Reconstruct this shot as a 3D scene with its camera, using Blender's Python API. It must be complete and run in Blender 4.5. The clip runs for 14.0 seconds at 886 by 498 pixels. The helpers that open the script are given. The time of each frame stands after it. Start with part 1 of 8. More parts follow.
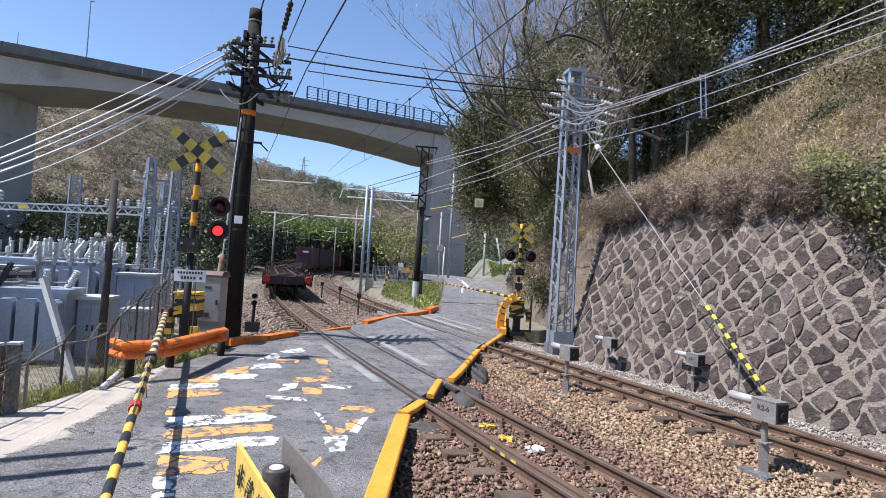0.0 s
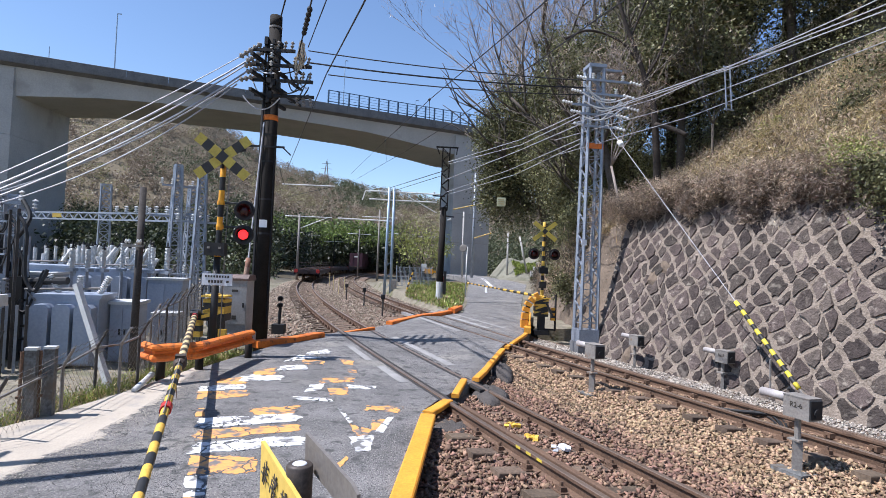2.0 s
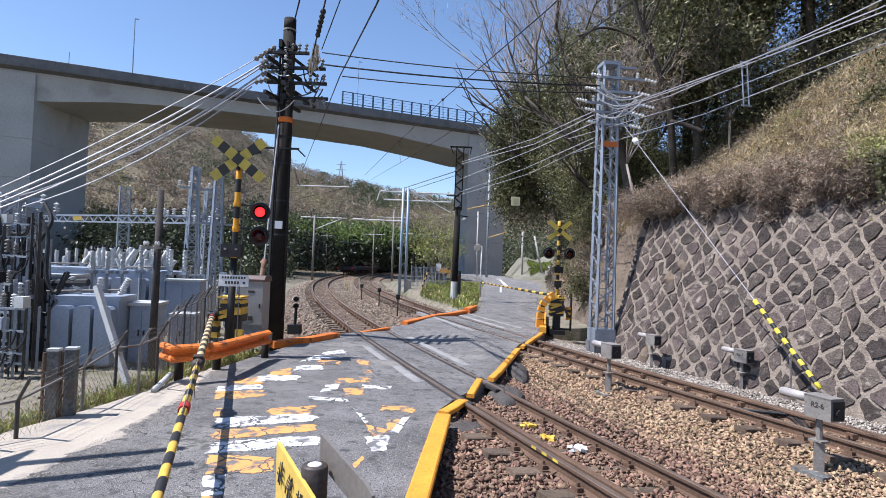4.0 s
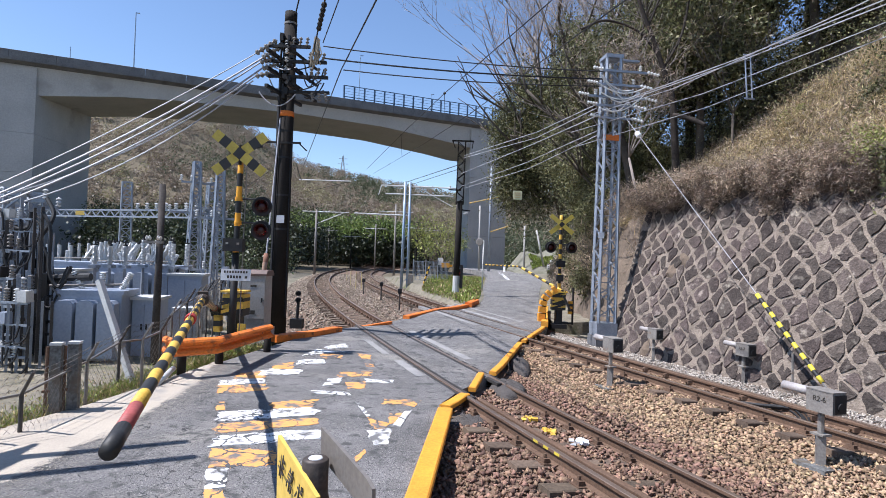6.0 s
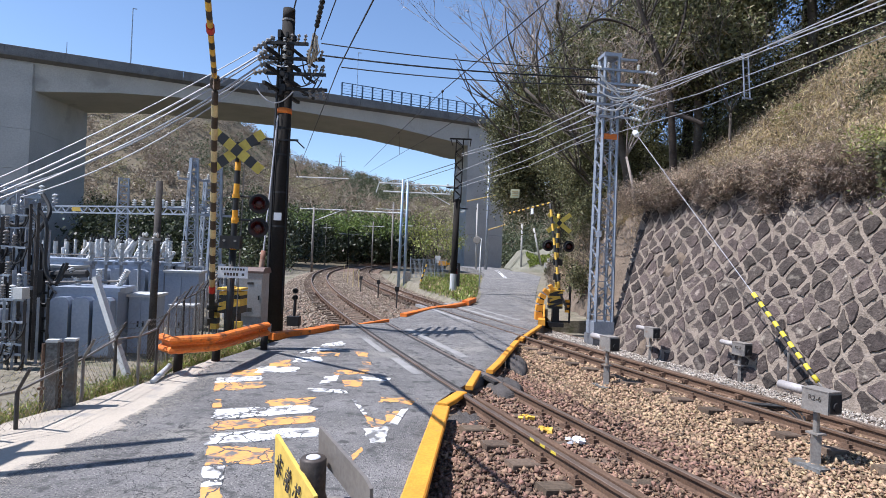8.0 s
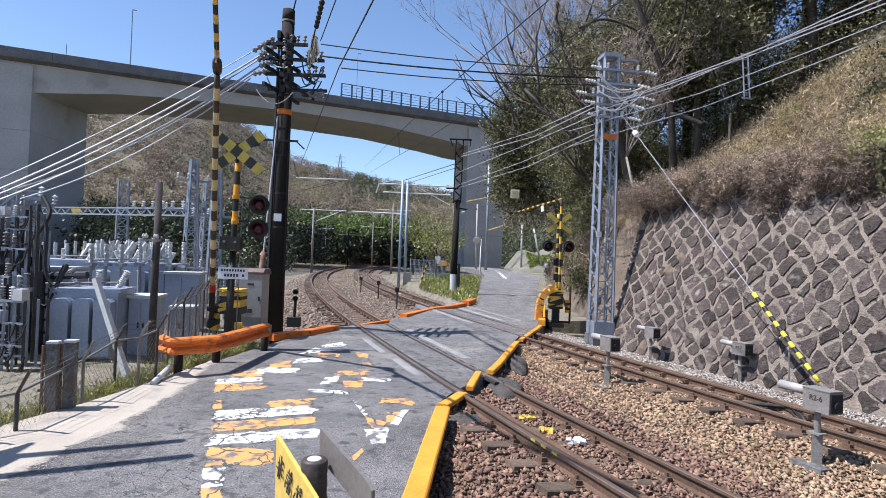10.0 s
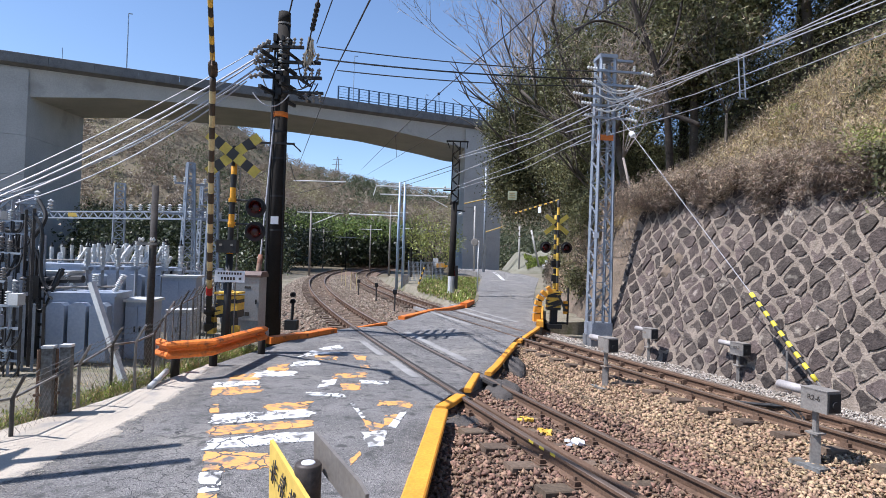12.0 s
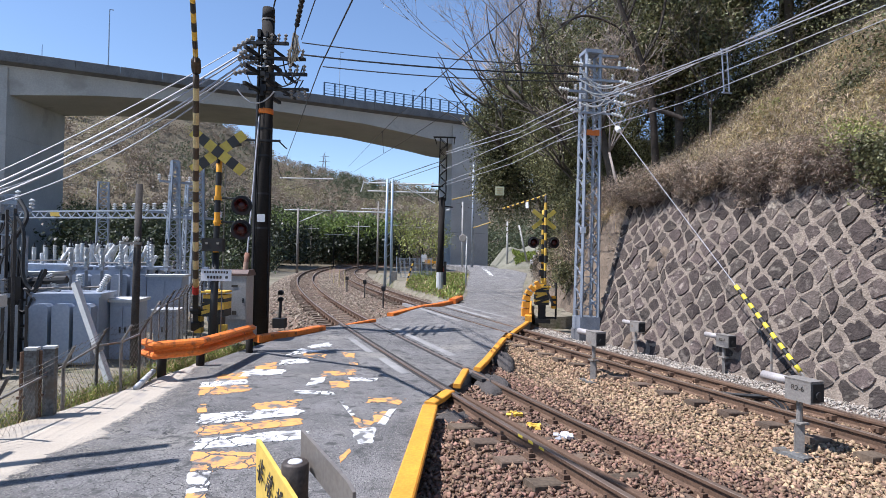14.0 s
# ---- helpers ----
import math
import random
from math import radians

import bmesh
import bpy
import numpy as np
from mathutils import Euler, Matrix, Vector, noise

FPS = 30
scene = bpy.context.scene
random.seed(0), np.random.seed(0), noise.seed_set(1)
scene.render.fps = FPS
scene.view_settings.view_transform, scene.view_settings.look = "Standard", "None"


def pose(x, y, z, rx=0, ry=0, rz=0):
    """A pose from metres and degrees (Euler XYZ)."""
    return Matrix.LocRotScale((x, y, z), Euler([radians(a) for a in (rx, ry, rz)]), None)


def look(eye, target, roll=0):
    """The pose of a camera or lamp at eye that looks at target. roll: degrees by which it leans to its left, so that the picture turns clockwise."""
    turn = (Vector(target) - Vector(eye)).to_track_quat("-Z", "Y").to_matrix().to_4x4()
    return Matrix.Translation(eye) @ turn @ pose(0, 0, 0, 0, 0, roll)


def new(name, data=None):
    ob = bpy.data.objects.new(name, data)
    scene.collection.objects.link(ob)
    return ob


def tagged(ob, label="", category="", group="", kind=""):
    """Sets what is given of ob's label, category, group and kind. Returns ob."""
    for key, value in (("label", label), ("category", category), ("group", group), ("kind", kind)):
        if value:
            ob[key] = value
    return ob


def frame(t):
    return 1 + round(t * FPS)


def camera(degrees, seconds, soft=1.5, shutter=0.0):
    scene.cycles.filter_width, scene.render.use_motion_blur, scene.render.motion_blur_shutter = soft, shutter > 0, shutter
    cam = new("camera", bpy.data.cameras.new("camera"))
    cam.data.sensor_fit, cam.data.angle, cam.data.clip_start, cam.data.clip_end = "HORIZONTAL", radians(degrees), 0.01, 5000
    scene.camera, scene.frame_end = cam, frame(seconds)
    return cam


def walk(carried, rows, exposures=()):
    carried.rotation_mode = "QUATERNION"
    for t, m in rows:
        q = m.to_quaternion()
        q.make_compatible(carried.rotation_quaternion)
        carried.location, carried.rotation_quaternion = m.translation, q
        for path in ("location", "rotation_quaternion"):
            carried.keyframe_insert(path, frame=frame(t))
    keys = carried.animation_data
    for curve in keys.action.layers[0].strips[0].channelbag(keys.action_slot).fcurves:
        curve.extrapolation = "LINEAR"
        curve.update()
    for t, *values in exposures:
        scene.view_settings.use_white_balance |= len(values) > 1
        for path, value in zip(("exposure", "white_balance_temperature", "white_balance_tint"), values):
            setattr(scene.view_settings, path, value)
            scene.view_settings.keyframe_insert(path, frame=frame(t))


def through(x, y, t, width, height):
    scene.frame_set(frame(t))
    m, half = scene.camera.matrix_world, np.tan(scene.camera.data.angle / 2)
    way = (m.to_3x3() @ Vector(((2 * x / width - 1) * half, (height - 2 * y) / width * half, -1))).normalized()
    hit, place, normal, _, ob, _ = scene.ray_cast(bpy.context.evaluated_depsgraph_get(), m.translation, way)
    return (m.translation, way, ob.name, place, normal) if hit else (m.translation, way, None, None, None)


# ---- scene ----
cam = camera(76.17, 14.0, soft=0.6)
PATH = [
    (0, -0.028, -0.023, 2.107, 91.71, -3.421, -3.657),
    (0.5, -0.02, -0.015, 2.102, 91.496, -3.311, -3.069),
    (1, -0.014, -0.026, 2.101, 91.482, -2.825, -2.165),
    (1.5, -0.018, -0.022, 2.101, 91.292, -2.325, -1.777),
    (2, -0.01, -0.028, 2.097, 91.613, -2.398, -1.276),
    (2.5, -0.016, -0.029, 2.104, 91.782, -2.55, -0.714),
    (3, -0.009, -0.027, 2.1, 91.8, -2.497, -0.181),
    (5.5, -0.003, -0.024, 2.102, 90.972, -1.84, 0.325),
    (6, -0.001, -0.02, 2.099, 90.94, -1.999, 0.411),
    (6.5, -0.01, -0.02, 2.1, 90.904, -2.172, 0.331),
    (7, -0.008, -0.023, 2.102, 90.934, -2.019, 0.089),
    (7.5, -0.011, -0.024, 2.104, 90.79, -2.297, 0.024),
    (8, -0.005, -0.019, 2.104, 90.739, -2.231, 0.131),
    (10.5, -0.009, -0.009, 2.104, 90.85, -2.017, 0.098),
    (11, -0.001, -0.003, 2.1, 90.936, -1.779, -0.069),
    (11.5, 0.006, -0.002, 2.104, 90.988, -1.821, -0.129),
    (12, 0.003, 0.001, 2.101, 91.004, -1.756, -0.081),
    (12.5, -0, 0, 2.1, 91.089, -1.4, -0.027),
    (13, -0.008, 0.003, 2.101, 90.952, -1.265, -0.412),
    (13.5, 0.001, 0.006, 2.1, 90.894, -1.097, -0.889),
    (14, 0.012, 0.002, 2.103, 90.637, -1.129, -1.256),
]
walk(cam, [(t, pose(*p)) for t, *p in PATH], exposures=((0.0, 0.61, 5980, 14), (14.0, 0.61, 5980, 14)))

# ---- light ----
SUN_TO = Vector((-0.985, -0.17, 0.0)) * math.cos(radians(59)) + Vector((0, 0, math.sin(radians(59))))
world = bpy.data.worlds.new("sky")
scene.world = world
world.use_nodes = True
wn = world.node_tree
sky = wn.nodes.new("ShaderNodeTexSky")
sky.sky_type, sky.sun_disc = "NISHITA", False
sky.sun_elevation, sky.sun_rotation = radians(59), math.atan2(SUN_TO.x, SUN_TO.y)
sky.air_density, sky.dust_density, sky.ozone_density = 1.0, 0.1, 2.2
wn.links.new(sky.outputs[0], wn.nodes["Background"].inputs[0])
wn.nodes["Background"].inputs[1].default_value = 0.112
sun = new("sun", bpy.data.lights.new("sun", "SUN"))
sun.data.energy, sun.data.angle, sun.data.color = 5.0, radians(0.53), (1.0, 0.96, 0.91)
sun.matrix_world = look((0, 0, 60), Vector((0, 0, 60)) - SUN_TO)

# ---- materials ----
def mat(name, base, base2=None, rough=0.8, metal=0.0, scale=3.0, fine=40.0, bump=0.2, rand=0.0, spread=0.5, dirt=None, spec=0.4):
    """Two colours mixed by noise at two scales, fine relief, and an optional third colour in stains."""
    m = bpy.data.materials.new(name)
    m.use_nodes = True
    n, l = m.node_tree.nodes, m.node_tree.links
    b = n["Principled BSDF"]
    b.inputs["Roughness"].default_value, b.inputs["Metallic"].default_value = rough, metal
    b.inputs["Specular IOR Level"].default_value = spec
    tc = n.new("ShaderNodeTexCoord")
    geo = n.new("ShaderNodeNewGeometry")
    big, small = n.new("ShaderNodeTexNoise"), n.new("ShaderNodeTexNoise")
    for t, s, d in ((big, scale, 4), (small, fine, 3)):
        t.inputs["Scale"].default_value, t.inputs["Detail"].default_value = s, d
        l.new(geo.outputs["Position"], t.inputs["Vector"])
    add = n.new("ShaderNodeMath")
    add.operation = "MULTIPLY_ADD"
    add.inputs[1].default_value = 0.5
    l.new(small.outputs[0], add.inputs[0])
    half = n.new("ShaderNodeMath")
    half.operation = "MULTIPLY"
    half.inputs[1].default_value = 0.5
    l.new(big.outputs[0], half.inputs[0])
    l.new(half.outputs[0], add.inputs[2])
    ramp = n.new("ShaderNodeMapRange")
    ramp.inputs["From Min"].default_value, ramp.inputs["From Max"].default_value = 0.5 - 0.3 * spread, 0.5 + 0.3 * spread
    l.new(add.outputs[0], ramp.inputs[0])
    mix = n.new("ShaderNodeMix")
    mix.data_type = "RGBA"
    base2 = base2 or tuple(c * 0.7 for c in base)
    mix.inputs[6].default_value, mix.inputs[7].default_value = (*base2, 1), (*base, 1)
    l.new(ramp.outputs[0], mix.inputs[0])
    out = mix.outputs[2]
    if dirt:
        st = n.new("ShaderNodeTexNoise")
        st.inputs["Scale"].default_value, st.inputs["Detail"].default_value = dirt[1], 6
        l.new(geo.outputs["Position"], st.inputs["Vector"])
        r2 = n.new("ShaderNodeMapRange")
        r2.inputs["From Min"].default_value, r2.inputs["From Max"].default_value = dirt[2], dirt[2] + 0.12
        l.new(st.outputs[0], r2.inputs[0])
        m2 = n.new("ShaderNodeMix")
        m2.data_type = "RGBA"
        m2.inputs[7].default_value = (*dirt[0], 1)
        l.new(r2.outputs[0], m2.inputs[0])
        l.new(out, m2.inputs[6])
        out = m2.outputs[2]
    if rand:
        info = n.new("ShaderNodeObjectInfo")
        sm = n.new("ShaderNodeMath")
        sm.operation = "ADD"
        l.new(info.outputs["Random"], sm.inputs[0])
        l.new(geo.outputs["Random Per Island"], sm.inputs[1])
        fr = n.new("ShaderNodeMath")
        fr.operation = "FRACT"
        l.new(sm.outputs[0], fr.inputs[0])
        rr = n.new("ShaderNodeMapRange")
        rr.inputs["To Min"].default_value, rr.inputs["To Max"].default_value = 1 - rand, 1 + rand
        l.new(fr.outputs[0], rr.inputs[0])
        hsv = n.new("ShaderNodeHueSaturation")
        l.new(rr.outputs[0], hsv.inputs["Value"])
        hs = n.new("ShaderNodeMapRange")
        hs.inputs["To Min"].default_value, hs.inputs["To Max"].default_value = 0.5 - 0.03 * rand, 0.5 + 0.03 * rand
        fr2 = n.new("ShaderNodeMath")
        fr2.operation = "MULTIPLY"
        fr2.inputs[1].default_value = 7.31
        l.new(fr.outputs[0], fr2.inputs[0])
        fr3 = n.new("ShaderNodeMath")
        fr3.operation = "FRACT"
        l.new(fr2.outputs[0], fr3.inputs[0])
        l.new(fr3.outputs[0], hs.inputs[0])
        l.new(hs.outputs[0], hsv.inputs["Hue"])
        l.new(out, hsv.inputs["Color"])
        out = hsv.outputs[0]
    l.new(out, b.inputs["Base Color"])
    if bump:
        bp = n.new("ShaderNodeBump")
        bp.inputs["Strength"].default_value, bp.inputs["Distance"].default_value = min(1.0, bump), 0.02 if bump < 0.9 else 0.05
        l.new(add.outputs[0], bp.inputs["Height"])
        l.new(bp.outputs[0], b.inputs["Normal"])
    return m


ASPHALT = mat("asphalt", (0.29, 0.275, 0.265), (0.10, 0.097, 0.095), 0.8, scale=1.3, fine=95, bump=1.0, spread=0.55, dirt=((0.30, 0.28, 0.25), 0.6, 0.56))


def crack_lines(m, scale, width, dark, start=0.42):
    """Adds a net of dark cracks to a material."""
    n, l = m.node_tree.nodes, m.node_tree.links
    b = n["Principled BSDF"]
    geo = n.new("ShaderNodeNewGeometry")
    nz = n.new("ShaderNodeTexNoise")
    nz.inputs["Scale"].default_value, nz.inputs["Detail"].default_value = 2.5, 5
    l.new(geo.outputs["Position"], nz.inputs["Vector"])
    sc = n.new("ShaderNodeVectorMath")
    sc.operation = "SCALE"
    sc.inputs["Scale"].default_value = 0.5
    l.new(nz.outputs["Color"], sc.inputs[0])
    ad = n.new("ShaderNodeVectorMath")
    l.new(geo.outputs["Position"], ad.inputs[0])
    l.new(sc.outputs[0], ad.inputs[1])
    vo = n.new("ShaderNodeTexVoronoi")
    vo.feature = "DISTANCE_TO_EDGE"
    vo.inputs["Scale"].default_value = scale
    l.new(ad.outputs[0], vo.inputs["Vector"])
    # cracks only in some areas
    ar = n.new("ShaderNodeTexNoise")
    ar.inputs["Scale"].default_value = 0.5
    l.new(geo.outputs["Position"], ar.inputs["Vector"])
    w = n.new("ShaderNodeMapRange")
    w.inputs["From Min"].default_value, w.inputs["From Max"].default_value = start, start + 0.18
    w.inputs["To Min"].default_value, w.inputs["To Max"].default_value = 0.0, width
    l.new(ar.outputs[0], w.inputs[0])
    lt = n.new("ShaderNodeMath")
    lt.operation = "LESS_THAN"
    l.new(vo.outputs["Distance"], lt.inputs[0])
    l.new(w.outputs[0], lt.inputs[1])
    src = b.inputs["Base Color"].links[0].from_socket
    mx = n.new("ShaderNodeMix")
    mx.data_type = "RGBA"
    mx.inputs[7].default_value = (*dark, 1)
    l.new(lt.outputs[0], mx.inputs[0])
    l.new(src, mx.inputs[6])
    l.new(mx.outputs[2], b.inputs["Base Color"])
    return m


def speckle(m, scale, colour, low, high):
    """Adds small grains of another colour to a material."""
    n, l = m.node_tree.nodes, m.node_tree.links
    b = n["Principled BSDF"]
    geo = n.new("ShaderNodeNewGeometry")
    nz = n.new("ShaderNodeTexNoise")
    nz.inputs["Scale"].default_value, nz.inputs["Detail"].default_value = scale, 2
    l.new(geo.outputs["Position"], nz.inputs["Vector"])
    r = n.new("ShaderNodeMapRange")
    r.inputs["From Min"].default_value, r.inputs["From Max"].default_value = low, high
    l.new(nz.outputs[0], r.inputs[0])
    mx = n.new("ShaderNodeMix")
    mx.data_type = "RGBA"
    mx.inputs[7].default_value = (*colour, 1)
    l.new(r.outputs[0], mx.inputs[0])
    l.new(b.inputs["Base Color"].links[0].from_socket, mx.inputs[6])
    l.new(mx.outputs[2], b.inputs["Base Color"])
    return m


def worn_paint(name, col, thr):
    """Road paint broken by bare asphalt."""
    m = mat(name, col, tuple(c * 0.8 for c in col), 0.7, scale=3, fine=40, bump=0.3, dirt=((0.15, 0.145, 0.14), 6.5, thr))
    return crack_lines(m, 3.2, 0.045, (0.08, 0.08, 0.08))


speckle(ASPHALT, 55, (0.40, 0.375, 0.34), 0.57, 0.68)
speckle(ASPHALT, 48, (0.05, 0.048, 0.045), 0.57, 0.66)
speckle(ASPHALT, 7, (0.09, 0.088, 0.085), 0.55, 0.7)
crack_lines(ASPHALT, 3.4, 0.014, (0.045, 0.045, 0.045), 0.5)
PALE_CONC = mat("pale_apron", (0.50, 0.435, 0.35), (0.36, 0.315, 0.26), 0.9, scale=1.5, fine=60, bump=0.8, spread=0.6, dirt=((0.30, 0.28, 0.255), 2.2, 0.60))
TAR = mat("crumbled_asphalt", (0.12, 0.105, 0.095), (0.045, 0.04, 0.037), 0.9, scale=5, fine=45, bump=1.0, spread=0.7)
SOIL = mat("soil", (0.27, 0.235, 0.18), (0.11, 0.10, 0.065), 0.95, scale=1.6, fine=14, bump=0.9, spread=0.6, dirt=((0.09, 0.10, 0.04), 0.9, 0.56))
HILL = mat("hill_ground", (0.165, 0.13, 0.085), (0.08, 0.07, 0.042), 0.95, scale=0.06, fine=0.5, bump=0.3, spread=0.9)
BALLAST = mat("ballast_bed", (0.20, 0.135, 0.095), (0.10, 0.065, 0.045), 0.95, scale=0.6, fine=14, bump=1.0, spread=0.8)
RUST = mat("rusty_rail_steel", (0.165, 0.10, 0.063), (0.08, 0.047, 0.03), 0.8, 0.0, scale=2, fine=40, bump=0.2)
RAILTOP = mat("worn_rail_head", (0.30, 0.225, 0.175), (0.19, 0.135, 0.10), 0.42, 0.6, scale=3, fine=60, bump=0.1)
SLEEPER = mat("weathered_sleeper", (0.16, 0.115, 0.08), (0.07, 0.05, 0.035), 0.9, scale=2, fine=25, bump=0.5, rand=0.25)
CONCRETE = mat("concrete", (0.46, 0.445, 0.42), (0.35, 0.34, 0.32), 0.9, scale=0.3, fine=6, bump=0.15, dirt=((0.30, 0.29, 0.27), 0.25, 0.6))
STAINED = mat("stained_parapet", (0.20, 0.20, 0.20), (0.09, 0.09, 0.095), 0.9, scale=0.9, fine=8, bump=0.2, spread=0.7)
MORTAR = mat("mortar", (0.335, 0.275, 0.22), (0.12, 0.095, 0.074), 0.95, scale=3.5, fine=26, bump=1.0, spread=0.7)
STONE = mat("wall_stone", (0.125, 0.097, 0.084), (0.034, 0.026, 0.022), 0.9, scale=7, fine=24, bump=1.0, rand=0.5, spread=0.7, dirt=((0.27, 0.23, 0.19), 5.0, 0.59))
ROCK = mat("rock_face", (0.20, 0.15, 0.11), (0.09, 0.07, 0.05), 0.95, scale=1.0, fine=12, bump=1.0)
GRASSDRY = mat("dry_slope", (0.17, 0.13, 0.08), (0.07, 0.055, 0.035), 0.95, scale=0.8, fine=9, bump=0.9, spread=0.9)
WOOD_POLE = mat("dark_pole", (0.026, 0.022, 0.019), (0.014, 0.012, 0.01), 0.85, spec=0.2, scale=2, fine=30, bump=0.3)
GALV = mat("galvanised_steel", (0.36, 0.39, 0.44), (0.23, 0.26, 0.30), 0.5, 0.4, scale=3, fine=30, bump=0.05)
YELLOW = mat("yellow_paint", (0.85, 0.42, 0.03), (0.62, 0.27, 0.02), 0.6, scale=3, fine=30, bump=0.2, dirt=((0.2, 0.15, 0.1), 5, 0.66))
BLACK = mat("black_paint", (0.018, 0.018, 0.018), (0.03, 0.028, 0.026), 0.55, scale=4, fine=30, bump=0.1)
ORANGE = mat("orange_paint", (0.80, 0.22, 0.03), (0.55, 0.13, 0.02), 0.55, scale=3, fine=30, bump=0.2, dirt=((0.16, 0.06, 0.025), 5, 0.57))
WHITEP = mat("white_paint", (0.75, 0.75, 0.73), (0.55, 0.55, 0.53), 0.7, scale=3, fine=30, bump=0.2)


# ---- mesh tools ----
class Geo:
    """Collects simple solids into one mesh."""

    def __init__(self):
        self.v, self.f, self.mi = [], [], []

    def add(self, verts, faces, k=0):
        o = len(self.v)
        self.v += [tuple(p) for p in verts]
        self.f += [tuple(i + o for i in f) for f in faces]
        self.mi += [k] * len(faces)
        return self

    def box(self, cx, cy, cz, sx, sy, sz, m=None, k=0):
        p = [Vector((cx + a * sx / 2, cy + b * sy / 2, cz + c * sz / 2)) for c in (-1, 1) for b in (-1, 1) for a in (-1, 1)]
        if m is not None:
            p = [m @ q for q in p]
        return self.add(p, [(0, 2, 3, 1), (4, 5, 7, 6), (0, 1, 5, 4), (2, 6, 7, 3), (0, 4, 6, 2), (1, 3, 7, 5)], k)

    def bar(self, a, b, w, h=None, k=0, up=(0, 0, 1)):
        """A square bar from a to b."""
        h = h or w
        a, b = Vector(a), Vector(b)
        d = (b - a).normalized()
        s = d.cross(Vector(up))
        s = s.normalized() if s.length > 1e-3 else d.orthogonal().normalized()
        t = s.cross(d).normalized()
        p = [c + s * (i * w / 2) + t * (j * h / 2) for c in (a, b) for i, j in ((-1, -1), (1, -1), (1, 1), (-1, 1))]
        return self.add(p, [(3, 2, 1, 0), (4, 5, 6, 7), (0, 1, 5, 4), (1, 2, 6, 5), (2, 3, 7, 6), (3, 0, 4, 7)], k)

    def rod(self, a, b, r, r2=None, n=8, k=0, cap=True):
        r2 = r if r2 is None else r2
        a, b = Vector(a), Vector(b)
        d = (b - a).normalized()
        s = d.orthogonal().normalized()
        t = d.cross(s)
        p = [c + (s * math.cos(q) + t * math.sin(q)) * rr for c, rr in ((a, r), (b, r2)) for q in [2 * math.pi * i / n for i in range(n)]]
        f = [(i, (i + 1) % n, n + (i + 1) % n, n + i) for i in range(n)]
        if cap:
            f += [tuple(range(n - 1, -1, -1)), tuple(range(n, 2 * n))]
        return self.add(p, f, k)

    def tube(self, pts, r, n=6, k=0):
        pts = [Vector(p) for p in pts]
        rings, side = [], None
        for i, p in enumerate(pts):
            d = (pts[min(i + 1, len(pts) - 1)] - pts[max(i - 1, 0)]).normalized()
            side = d.orthogonal().normalized() if side is None else (side - d * side.dot(d)).normalized()
            t = d.cross(side)
            rr = r[i] if isinstance(r, (list, tuple)) else r
            rings.append([p + (side * math.cos(q) + t * math.sin(q)) * rr for q in [2 * math.pi * j / n for j in range(n)]])
        f = [(i * n + j, i * n + (j + 1) % n, (i + 1) * n + (j + 1) % n, (i + 1) * n + j) for i in range(len(pts) - 1) for j in range(n)]
        f += [tuple(range(n - 1, -1, -1)), tuple((len(pts) - 1) * n + j for j in range(n))]
        return self.add([q for ring in rings for q in ring], f, k)

    def flow(self, pts, r, n=6, k=0):
        """A tube along a smooth curve through the points."""
        p = [Vector(q) for q in pts]
        p = [p[0] * 2 - p[1]] + p + [p[-1] * 2 - p[-2]]
        out = []
        for i in range(1, len(p) - 2):
            for j in range(6):
                t = j / 6
                out.append(0.5 * (2 * p[i] + (p[i + 1] - p[i - 1]) * t + (2 * p[i - 1] - 5 * p[i] + 4 * p[i + 1] - p[i + 2]) * t * t + (3 * p[i] - p[i - 1] - 3 * p[i + 1] + p[i + 2]) * t ** 3))
        return self.tube(out + [p[-2]], r, n, k)

    def sweep(self, sections, closed=True, k=0, caps=True):
        """Joins equal sections, lists of points, one after the other."""
        n = len(sections[0])
        f = []
        for i in range(len(sections) - 1):
            for j in range(n if closed else n - 1):
                f.append((i * n + j, i * n + (j + 1) % n, (i + 1) * n + (j + 1) % n, (i + 1) * n + j))
        if caps and closed:
            f += [tuple(range(n - 1, -1, -1)), tuple((len(sections) - 1) * n + j for j in range(n))]
        return self.add([q for s in sections for q in s], f, k)

    def turned(self, prof, origin=(0, 0, 0), axis=(0, 0, 1), n=12, k=0):
        """A lathe form: prof is a list of (radius, way along the axis)."""
        d = Vector(axis).normalized()
        s = d.orthogonal().normalized()
        t = d.cross(s)
        return self.sweep([[Vector(origin) + d * h + (s * math.cos(q) + t * math.sin(q)) * max(r, 1e-4) for q in [2 * math.pi * j / n for j in range(n)]] for r, h in prof], k=k)

    def mesh(self, name, mats, smooth=False):
        me = bpy.data.meshes.new(name)
        me.from_pydata(self.v, [], self.f)
        for m in mats if isinstance(mats, (list, tuple)) else [mats]:
            me.materials.append(m)
        me.polygons.foreach_set("material_index", self.mi)
        if smooth:
            me.polygons.foreach_set("use_smooth", [True] * len(self.f))
        me.update()
        return me


def thing(name, label, category, group="", kind="", at=None):
    ob = tagged(new(name), label, category, group, kind)
    if at is not None:
        ob.matrix_basis = at
    return ob


def part(name, g, material, parent=None, label="", smooth=False, at=None):
    """Links a Geo as one mesh object under a thing or a part."""
    ob = new(name, g.mesh(name, material, smooth))
    ob.parent = parent
    if at is not None:
        ob.matrix_basis = at
    return tagged(ob, label)


